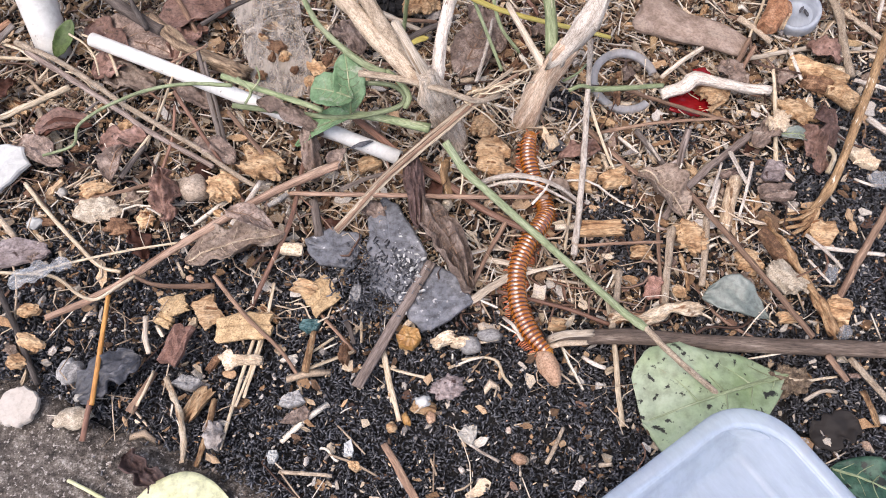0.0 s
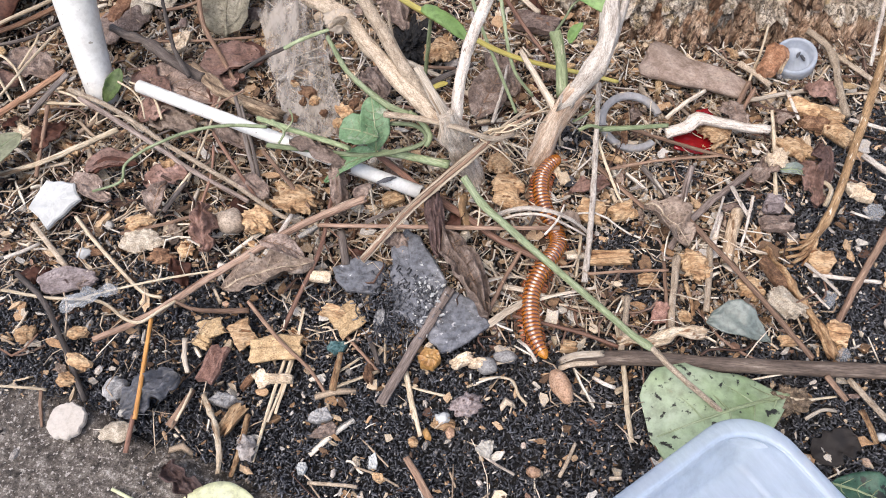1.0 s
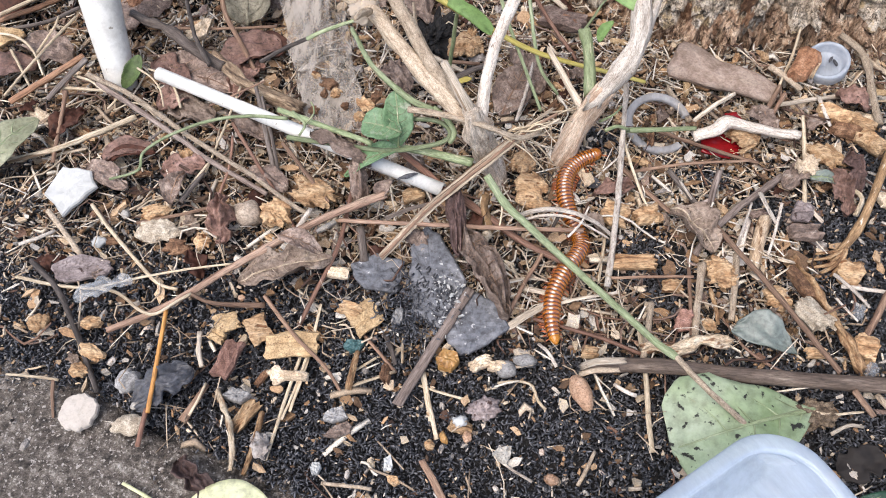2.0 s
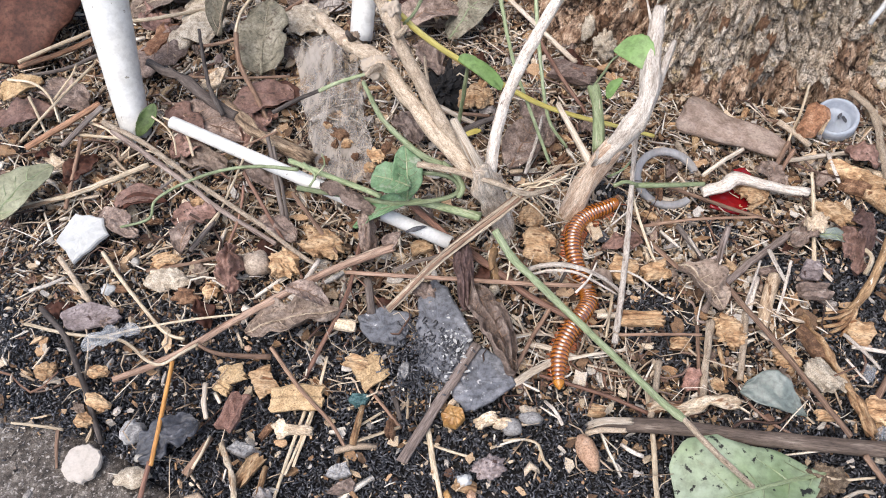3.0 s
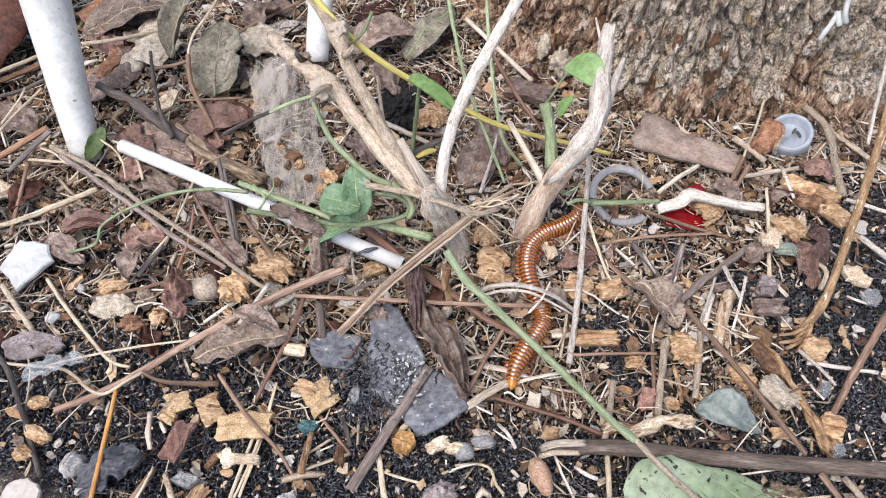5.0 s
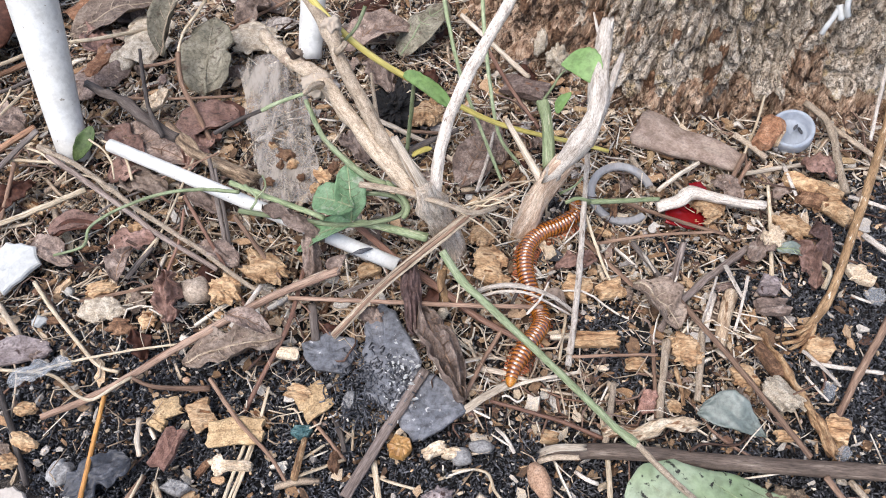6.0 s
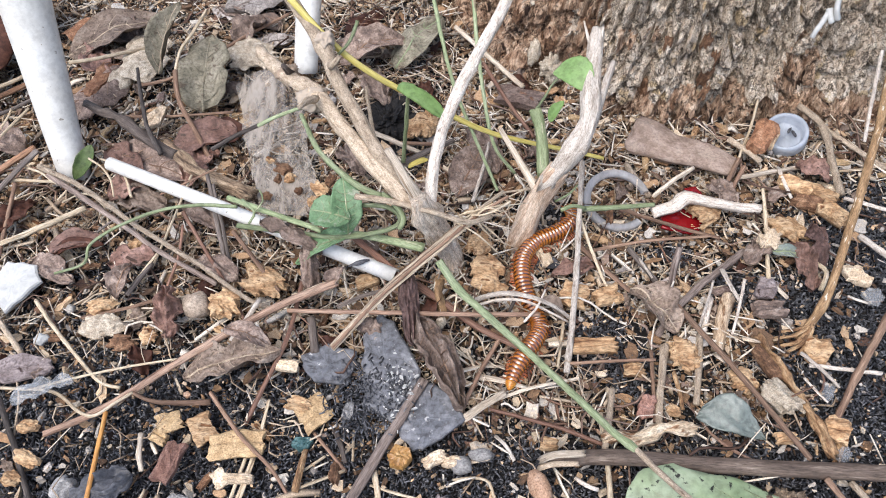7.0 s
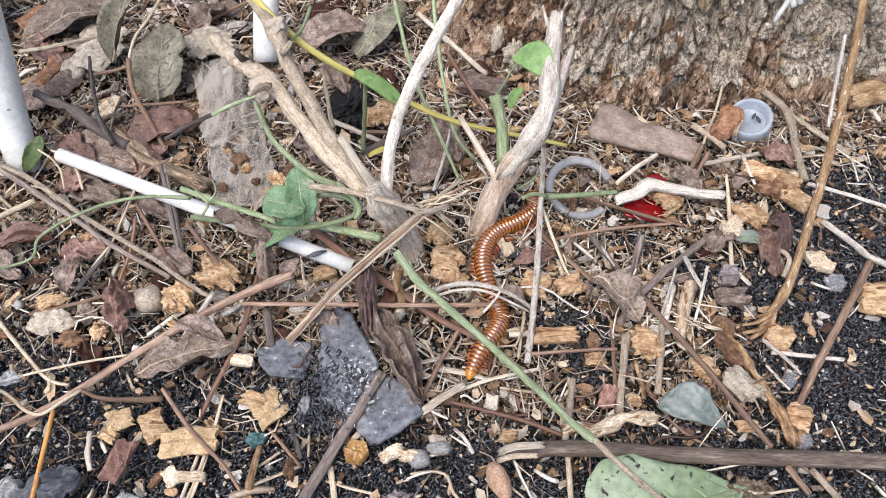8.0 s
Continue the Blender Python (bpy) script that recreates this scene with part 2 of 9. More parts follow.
SLATE = surface("slate", [(0.075, 0.078, 0.088), (0.135, 0.138, 0.15), (0.21, 0.21, 0.22)], 90, 0.6, 0.45, spots=(0.42, 0.41, 0.40), spot_scale=480, spot_at=0.645, gloss=0.4, vary=0.1)
DARKSLATE = surface("dark_slate", [(0.035, 0.036, 0.042), (0.06, 0.062, 0.07), (0.10, 0.10, 0.112)], 200, 0.55, 0.4, gloss=0.4, vary=0.1)
SHELL = surface("shell", [(0.36, 0.36, 0.34), (0.44, 0.44, 0.42), (0.50, 0.50, 0.485)], 90, 0.5, 0.15, vary=0.06, grain=0.15)
AMBER = surface("amber_pebble", [(0.234, 0.11, 0.033), (0.336, 0.182, 0.059), (0.406, 0.252, 0.103)], 220, 0.4, 0.2, gloss=0.5, vary=0.08, grain=0.5)
POD = surface("seed_pod", [(0.271, 0.155, 0.094), (0.378, 0.236, 0.154), (0.459, 0.323, 0.234)], 330, 0.6, 0.4, spots=(0.20, 0.11, 0.06), spot_scale=700)
DEADLEAF = surface("dead_leaf", [(0.12, 0.085, 0.065), (0.24, 0.18, 0.14), (0.38, 0.31, 0.25)], 160, 0.75, 0.7, through_light=0.12, spots=(0.08, 0.055, 0.04), spot_scale=260, depth=0.0008)
DARKLEAF = surface("dark_dead_leaf", [(0.075, 0.055, 0.046), (0.19, 0.137, 0.11), (0.37, 0.29, 0.24)], 190, 0.7, 1.0, spots=(0.33, 0.275, 0.23), spot_scale=300, spot_at=0.64, depth=0.001)
GREYLEAF = surface("grey_leaf", [(0.115, 0.14, 0.12), (0.185, 0.215, 0.19), (0.29, 0.32, 0.29)], 110, 0.40, 0.4, through_light=0.15, gloss=0.5, grain=0.5)
ASHLEAF = surface("ash_leaf", [(0.17, 0.145, 0.13), (0.32, 0.285, 0.26), (0.48, 0.44, 0.405)], 170, 0.7, 0.7, through_light=0.12, spots=(0.11, 0.08, 0.06), spot_scale=240, spot_at=0.6, depth=0.0008)
PALEOLIVE = surface("pale_olive_leaf", [(0.17, 0.175, 0.105), (0.255, 0.26, 0.165), (0.34, 0.34, 0.235)], 120, 0.55, 0.4, through_light=0.12, grain=0.45)
OLIVELEAF = surface("olive_leaf", [(0.104, 0.096, 0.068), (0.192, 0.172, 0.124), (0.288, 0.26, 0.2)], 150, 0.65, 0.6, through_light=0.12, spots=(0.11, 0.085, 0.06), spot_scale=200, spot_at=0.6)
PALELEAF = surface("pale_green_leaf", [(0.18, 0.25, 0.115), (0.30, 0.37, 0.225), (0.40, 0.45, 0.335)], 34, 0.55, 0.35, through_light=0.15, spots=(0.025, 0.025, 0.02), spot_scale=330, spot_at=0.605, vary=0.05, grain=0.5)
FRESHLEAF = surface("fresh_leaf", [(0.15, 0.25, 0.08), (0.20, 0.32, 0.11), (0.26, 0.385, 0.15)], 60, 0.45, 0.3, through_light=0.25, vary=0.08, grain=0.5)
VINELEAF = surface("vine_leaf", [(0.10, 0.185, 0.085), (0.165, 0.275, 0.14), (0.245, 0.355, 0.215)], 130, 0.5, 0.4, through_light=0.2, spots=(0.33, 0.37, 0.27), spot_scale=200, spot_at=0.62, grain=0.55)
DEEPLEAF = surface("deep_green_leaf", [(0.025, 0.07, 0.045), (0.06, 0.13, 0.085), (0.12, 0.21, 0.145)], 110, 0.45, 0.5, through_light=0.15, spots=(0.02, 0.025, 0.02), spot_scale=260, grain=0.55)
CREAMLEAF = surface("cream_leaf", [(0.58, 0.58, 0.30), (0.70, 0.70, 0.42), (0.78, 0.78, 0.54)], 80, 0.6, 0.3, through_light=0.2, vary=0.05, grain=0.4)
RUSTLEAF = surface("rust_leaf", [(0.026, 0.010, 0.007), (0.056, 0.022, 0.014), (0.10, 0.046, 0.03)], 90, 0.65, 0.6, gloss=0.2, spots=(0.04, 0.02, 0.014), spot_scale=160)
BARK = surface("bark", [(0.10, 0.072, 0.053), (0.50, 0.40, 0.30), (0.74, 0.635, 0.51), (0.92, 0.84, 0.72)], 380, 0.9, 1.0, stretch=(1, 1, 0.75), spots=(0.60, 0.45, 0.27), spot_scale=120, spot_at=0.60, depth=0.002, vary=0.2, cracks=(150, 0.055, 0.02, (0.075, 0.052, 0.04)))


PIPEWHITE = surface("white_plastic", [(0.58, 0.56, 0.51), (0.655, 0.645, 0.605), (0.69, 0.685, 0.65)], 60, 0.4, 0.12, spots=(0.27, 0.24, 0.19), spot_scale=420, spot_at=0.695, gloss=0.5, vary=0.03, grain=0.25)
MILKY = plastic("milky_plastic", (0.64, 0.70, 0.78), 0.36, 0.25, 0.35, patchy=0.1)
CLOUDY = plastic("cloudy_plastic", (0.60, 0.60, 0.61), 0.46, 0.25, 0.35, patchy=0.12)
BOXPLASTIC = plastic("box_plastic", (0.70, 0.785, 0.885), 0.42, 0.08, 0.5, patchy=0.06)
REDPLASTIC = plastic("red_plastic", (0.25, 0.008, 0.011), 0.10, 0.12, 0.12)
DULLFILM = plastic("dull_film", (0.57, 0.51, 0.44), 0.66, 0.16, 0.3, patchy=0.30)
WEB = plastic("web", (0.70, 0.72, 0.74), 0.74, 0.5, 0.4)
RING = surface("millipede_ring", [(0.055, 0.012, 0.002), (0.10, 0.024, 0.003), (0.15, 0.042, 0.006)], 260, 0.13, 0.12, vary=0.15, gloss=1.0, depth=0.0002, grain=0.3, coat=0.55)
BAND = surface("millipede_band", [(0.22, 0.056, 0.004), (0.32, 0.097, 0.008), (0.41, 0.148, 0.018)], 300, 0.15, 0.12, vary=0.12, gloss=1.0, depth=0.0001, grain=0.3, coat=0.55)
LEGS = surface("millipede_leg", [(0.336, 0.084, 0.03), (0.451, 0.152, 0.06)], 600, 0.35, 0.1, vary=0.1, gloss=0.5)
TAIL = surface("millipede_tail", [(0.50, 0.17, 0.015), (0.62, 0.27, 0.03)], 500, 0.3, 0.1, gloss=0.6)


# ---------------------------------------------------------------- mesh helpers
def link_mesh(name, verts, faces, material, parent=None, label="", uv=None, at=None, smooth=True):
    """One mesh object. verts are in the world (or in the parent's space); at becomes the origin."""
    v = np.asarray(verts, dtype=float)
    at = np.zeros(3) if at is None else np.asarray(at, dtype=float)
    me = bpy.data.meshes.new(name)
    me.from_pydata((v - at).tolist(), [], faces)
    if uv is not None:
        lay = me.uv_layers.new(name="UVMap")
        idx = np.empty(len(me.loops), dtype=np.int32)
        me.loops.foreach_get("vertex_index", idx)
        lay.data.foreach_set("uv", np.asarray(uv, dtype=np.float32)[idx].ravel())
    if smooth:
        me.polygons.foreach_set("use_smooth", np.ones(len(me.polygons), dtype=bool))
    me.materials.append(material)
    ob = new(name, me)
    ob.location = at
    if parent is not None:
        ob.parent = parent
    if label:
        ob["label"] = label
    return ob


def part(name, bm, material, parent, label=""):
    me = bpy.data.meshes.new(name)
    bm.to_mesh(me)
    bm.free()
    me.polygons.foreach_set("use_smooth", np.ones(len(me.polygons), dtype=bool))
    me.materials.append(material)
    ob = new(name, me)
    ob.parent = parent
    if label:
        ob["label"] = label
    return ob


def curve_points(pts, n):
    """n points on a smooth curve through pts."""
    p = np.asarray(pts, dtype=float)
    if len(p) == 2:
        return p[0] + (p[1] - p[0]) * np.linspace(0, 1, n)[:, None]
    q = np.vstack([2 * p[0] - p[1], p, 2 * p[-1] - p[-2]])
    seg = np.linalg.norm(np.diff(p, axis=0), axis=1)
    s = np.r_[0, np.cumsum(seg)] / seg.sum()
    out = []
    for u in np.linspace(0, 1, n):
        i = min(len(seg) - 1, max(0, int(np.searchsorted(s, u, side="right") - 1)))
        w = (u - s[i]) / max(1e-9, s[i + 1] - s[i])
        a, b, c, d = q[i:i + 4]
        out.append(0.5 * (2 * b + (c - a) * w + (2 * a - 5 * b + 4 * c - d) * w ** 2 + (3 * b - a - 3 * c + d) * w ** 3))
    return np.array(out)


def tube_mesh(pts, r0, r1, sides=10, rough=0.12, seed=0, flat=1.0, knots=(), jag=0.5, step=None):
    """A tapered uneven tube along pts; flat squeezes it upright; knots are (place 0..1, swelling)."""
    rnd = random.Random(seed)
    p = np.asarray(pts, dtype=float)
    length = np.linalg.norm(np.diff(p, axis=0), axis=1).sum()
    step = step or max(0.0016, min(r0, 0.004) * 0.9)
    n = int(min(64, max(4, length / step)))
    c = curve_points(pts, n)
    t = np.gradient(c, axis=0)
    t /= np.linalg.norm(t, axis=1)[:, None]
    side = np.cross(t[0], (0, 0, 1))
    if np.linalg.norm(side) < 1e-3:
        side = np.array((1.0, 0, 0))
    verts, uv, faces = [], [], []
    run = 0.0
    off = rnd.random() * 50
    for i in range(n):
        side = side - t[i] * (side @ t[i])
        side /= np.linalg.norm(side)
        up = np.cross(side, t[i])
        w = i / (n - 1)
        r = r0 + (r1 - r0) * w
        for at, swell in knots:
            r *= 1 + swell * math.exp(-((w - at) * length / (1.4 * max(r0, r1))) ** 2)
        if i:
            run += float(np.linalg.norm(c[i] - c[i - 1]))
        wig = noise.noise_vector(Vector((off, run / (7 * r0), 0.3))) * r * rough * 1.6
        for k in range(sides + 1):
            a = 2 * math.pi * k / sides
            ca, sa = math.cos(a), math.sin(a)
            rr = r * (1 + rough * 1.6 * noise.noise(Vector((off + ca * 1.1, sa * 1.1, run / (3.2 * r0)))))
            end = jag * r * noise.noise(Vector((off + ca * 2, sa * 2, i))) if i in (0, n - 1) else 0.0
            verts.append(c[i] + side * ca * rr + up * sa * rr * flat + t[i] * end + np.array(wig))
            uv.append((2 * math.pi * r0 * k / sides, run))
    m = sides + 1
    for i in range(n - 1):
        for k in range(sides):
            faces.append((i * m + k, i * m + k + 1, (i + 1) * m + k + 1, (i + 1) * m + k))
    for i, sgn in ((0, -1), (n - 1, 1)):
        verts.append(c[i] + t[i] * sgn * 0.15 * r0)
        uv.append((0, 0))
        z = len(verts) - 1
        for k in range(sides):
            f = (i * m + k, i * m + k + 1, z)
            faces.append(f if sgn > 0 else f[::-1])
    return verts, faces, uv


SEED = [0]
GROUPS = {"straw": "straws on the litter", "twig": "twigs on the litter", "stick": "sticks on the litter", "wood chip": "wood chips on the litter", "wood clod": "wood clods on the litter", "stone": "stones on the ground", "leaf": "leaves on the ground"}


def next_seed():
    SEED[0] += 1
    return SEED[0]


def twig(name, pts, r0, r1, material, label, category="twig", parent=None, **shape):
    s = next_seed()
    v, f, uv = tube_mesh(pts, r0, r1, seed=s, **shape)
    if parent is not None:
        v = np.asarray(v) - np.asarray(parent.location)
    at = np.asarray(pts[0], dtype=float)
    ob = link_mesh(name, v, f, material, parent, label, uv, at if parent is None else None)
    return ob if parent is not None else tagged(ob, label, category, GROUPS.get(category, ""))


def lump_mesh(size, seed, detail=2, rough=0.25, scale=1.6, squash=1.0, flatten=0.0):
    """An uneven stone-like lump round the origin."""
    bm = bmesh.new()
    bmesh.ops.create_icosphere(bm, subdivisions=detail, radius=1.0)
    off = Vector((seed * 3.7, seed * 1.3, seed * 0.7))
    verts = []
    for v in bm.verts:
        d = v.co.normalized()
        k = 1 + rough * 0.8 * noise.fractal(d * scale + off, 0.55, 2.2, 5) + rough * noise.noise(d * scale * 0.6 + off)
        if detail > 2:
            c = noise.voronoi(d * scale * 1.5 + off)[0]
            k += rough * 0.55 * min(0.5, c[1] - c[0]) - rough * 0.12
        q = d * k
        if flatten:
            q.z = max(-flatten, min(flatten, q.z))
        verts.append((q.x * size[0] / 2, q.y * size[1] / 2, q.z * size[2] / 2))
    faces = [[w.index for w in f.verts] for f in bm.faces]
    bm.free()
    return np.array(verts), faces


def clod_mesh(size, seed, detail=4):
    """A broken lump of rotten wood: a pack of split, ragged splinters that lie nearly one way round a rough core."""
    rnd = random.Random(seed * 7 + 1)
    V, F = lump_mesh((0.80, 0.80, 0.66), seed, 3, 0.35, 1.8)
    V, F = [V], [tuple(f) for f in F]
    lean = rnd.uniform(0, 180)
    for k in range(5 + 2 * detail):
        cv, cf = chip_mesh((rnd.uniform(0.55, 0.98), rnd.uniform(0.26, 0.5), rnd.uniform(0.14, 0.30)), seed * 31 + k, 5, 4, 0.3, 0.9)
        a, up = rnd.uniform(0, 6.283), rnd.uniform(-0.1, 1.0)
        out = 0.34 * math.sqrt(max(0.0, 1 - up * up))
        cv = rot(cv, math.degrees(-math.sin(a)) * (1 - up) * 0.8 + rnd.gauss(0, 8), rnd.gauss(0, 12), lean + rnd.gauss(0, 16))
        cv = cv + np.array((math.cos(a) * out, math.sin(a) * out, 0.30 * up))
        n = sum(len(q) for q in V)
        V.append(cv)
        F += [tuple(i + n for i in f) for f in cf]
    return one_skin(np.concatenate(V) * np.array(size), F, max(size) / (18 + 5 * detail))


def one_skin(verts, faces, voxel):
    """Melts overlapping pieces into one closed mesh."""
    me = bpy.data.meshes.new("lump")
    me.from_pydata(np.asarray(verts).tolist(), [], faces)
    ob = new("lump", me)
    mod = ob.modifiers.new("melt", "REMESH")
    mod.mode, mod.voxel_size = "VOXEL", voxel
    done = bpy.data.meshes.new_from_object(ob.evaluated_get(bpy.context.evaluated_depsgraph_get()))
    out = np.array([q.co[:] for q in done.vertices]), [tuple(f.vertices) for f in done.polygons]
    bpy.data.objects.remove(ob)
    bpy.data.meshes.remove(me)
    bpy.data.meshes.remove(done)
    return out


def rot(v, rx, ry, rz):
    return np.asarray(v) @ np.array(Euler((radians(rx), radians(ry), radians(rz))).to_matrix()).T


def lump(name, at, size, turn, material, label, category="stone", detail=3, rough=0.25, scale=1.6, flatten=0.0, tilt=(0, 0)):
    if category in ("wood clod", "mould"):
        v, f = clod_mesh(size, next_seed(), max(3, detail))
    else:
        v, f = lump_mesh(size, next_seed(), detail, rough, scale, flatten=flatten)
    ob = link_mesh(name, rot(v, tilt[0], tilt[1], turn), f, material, smooth=category not in ("wood clod", "mould", "wood chip", "soil"))
    ob.location = at
    return tagged(ob, label, category, GROUPS.get(category, ""))


def slab_mesh(size, corners, seed, jitter=0.18, layers=3, relief=0.12):
    """A broken flat piece: an uneven polygon with rounded rim and a rough top."""
    rnd = random.Random(seed)
    ang = sorted((2 * math.pi * (i + rnd.uniform(-0.28, 0.28)) / corners) for i in range(corners))
    rim = [np.array((math.cos(a), math.sin(a))) * (1 + rnd.uniform(-jitter, jitter)) for a in ang]
    pts = []
    for i in range(corners):
        a, b = rim[i], rim[(i + 1) % corners]
        for k in range(4):
            w = k / 4
            q = a + (b - a) * w
            pts.append(q * (1 + 0.12 * noise.noise(Vector((q[0] * 4 + seed, q[1] * 4, seed)))))
    m = len(pts)
    rings = [(0.93, -0.5), (1.0, -0.25), (1.0, 0.25), (0.93, 0.5), (0.62, 0.5), (0.3, 0.5)]
    verts, faces = [], []
    for s, h in rings:
        for q in pts:
            z = h + (relief * 2 * noise.noise(Vector((q[0] * s * 3 + seed, q[1] * s * 3, 1.7))) if h > 0 else 0)
            verts.append((q[0] * s * size[0] / 2, q[1] * s * size[1] / 2, z * size[2]))
    for j in range(len(rings) - 1):
        for i in range(m):
            k = (i + 1) % m
            faces.append((j * m + i, j * m + k, (j + 1) * m + k, (j + 1) * m + i))
    verts.append((0, 0, 0.5 * size[2]))
    verts.append((0, 0, -0.5 * size[2]))
    a, b = len(verts) - 2, len(verts) - 1
    for i in range(m):
        k = (i + 1) % m
        faces.append(((len(rings) - 1) * m + i, (len(rings) - 1) * m + k, a))
        faces.append((k, i, b))
    return np.array(verts), faces


def slab(name, at, size, turn, material, label, category="wood chip", corners=6, tilt=(0, 0), jitter=0.26, relief=0.2):
    v, f = slab_mesh(size, corners, next_seed(), jitter, relief=relief)
    ob = link_mesh(name, rot(v, tilt[0], tilt[1], turn), f, material, smooth=False)
    ob.location = at
    return tagged(ob, label, category, GROUPS.get(category, ""))


def chip_mesh(size, seed, cols=6, rows=4, ragged=0.16, ridge=0.5):
    """A split piece of wood: fibres run along x as ridges, and each fibre breaks off at its own length."""
    rnd = random.Random(seed)
    L, W, T = size
    lo = [-0.5 + rnd.uniform(0, ragged) for _ in range(cols + 1)]
    hi = [0.5 - rnd.uniform(0, ragged) for _ in range(cols + 1)]
    ys = sorted([-0.5, 0.5] + [-0.5 + (k + rnd.uniform(-0.3, 0.3)) / cols for k in range(1, cols)])
    rise = [rnd.uniform(-ridge, ridge) for _ in range(cols + 1)]
    taper = [rnd.uniform(0.62, 1.0), rnd.uniform(0.7, 1.0)]
    sway = rnd.uniform(0, 50)
    top, low = [], []
    for i in range(rows + 1):
        u = i / rows
        w = taper[0] + (taper[1] - taper[0]) * u + rnd.uniform(-0.06, 0.06)
        for k in range(cols + 1):
            x = (lo[k] + (hi[k] - lo[k]) * u) * L
            edge = 1.0 - 0.55 * (k in (0, cols)) - 0.3 * (i in (0, rows))
            z = T * (0.5 * edge + 0.22 * rise[k] + rnd.uniform(-0.1, 0.1))
            y = (ys[k] * w + 0.12 * noise.noise(Vector((sway, u * 2.2, 0.4))) + 0.07 * noise.noise(Vector((sway, u * 4, ys[k] * 4)))) * W
            x += 0.05 * L * noise.noise(Vector((sway + 9, u * 3, ys[k] * 4)))
            top.append((x, y, z))
            low.append((x, y * 0.94, -0.5 * T * edge))
    n, m = len(top), cols + 1
    faces = []
    for i in range(rows):
        for k in range(cols):
            q = (i * m + k, (i + 1) * m + k, (i + 1) * m + k + 1, i * m + k + 1)
            faces.append(q)
            faces.append(tuple(v + n for v in q[::-1]))
        for k, fl in ((0, True), (cols, False)):
            q = (i * m + k, (i + 1) * m + k, (i + 1) * m + k + n, i * m + k + n)
            faces.append(q[::-1] if fl else q)
    for k in range(cols):
        faces.append((k, k + 1, k + 1 + n, k + n))
        q = (rows * m + k, rows * m + k + 1, rows * m + k + 1 + n, rows * m + k + n)
        faces.append(q[::-1])
    return np.array(top + low), faces


def chip(name, at, size, turn, material, label, category="wood chip", tilt=(0, 0), cols=7, ragged=0.17, across=False):
    """A split wood chip; across turns its grain over its shorter side."""
    s = (size[1], size[0], size[2]) if across else size
    v, f = chip_mesh(s, next_seed(), cols, 5, ragged)
    ob = link_mesh(name, rot(v, tilt[0], tilt[1], turn + (90 if across else 0)), f, material, smooth=False)
    ob.location = at
    return tagged(ob, label, category, GROUPS.get(category, ""))


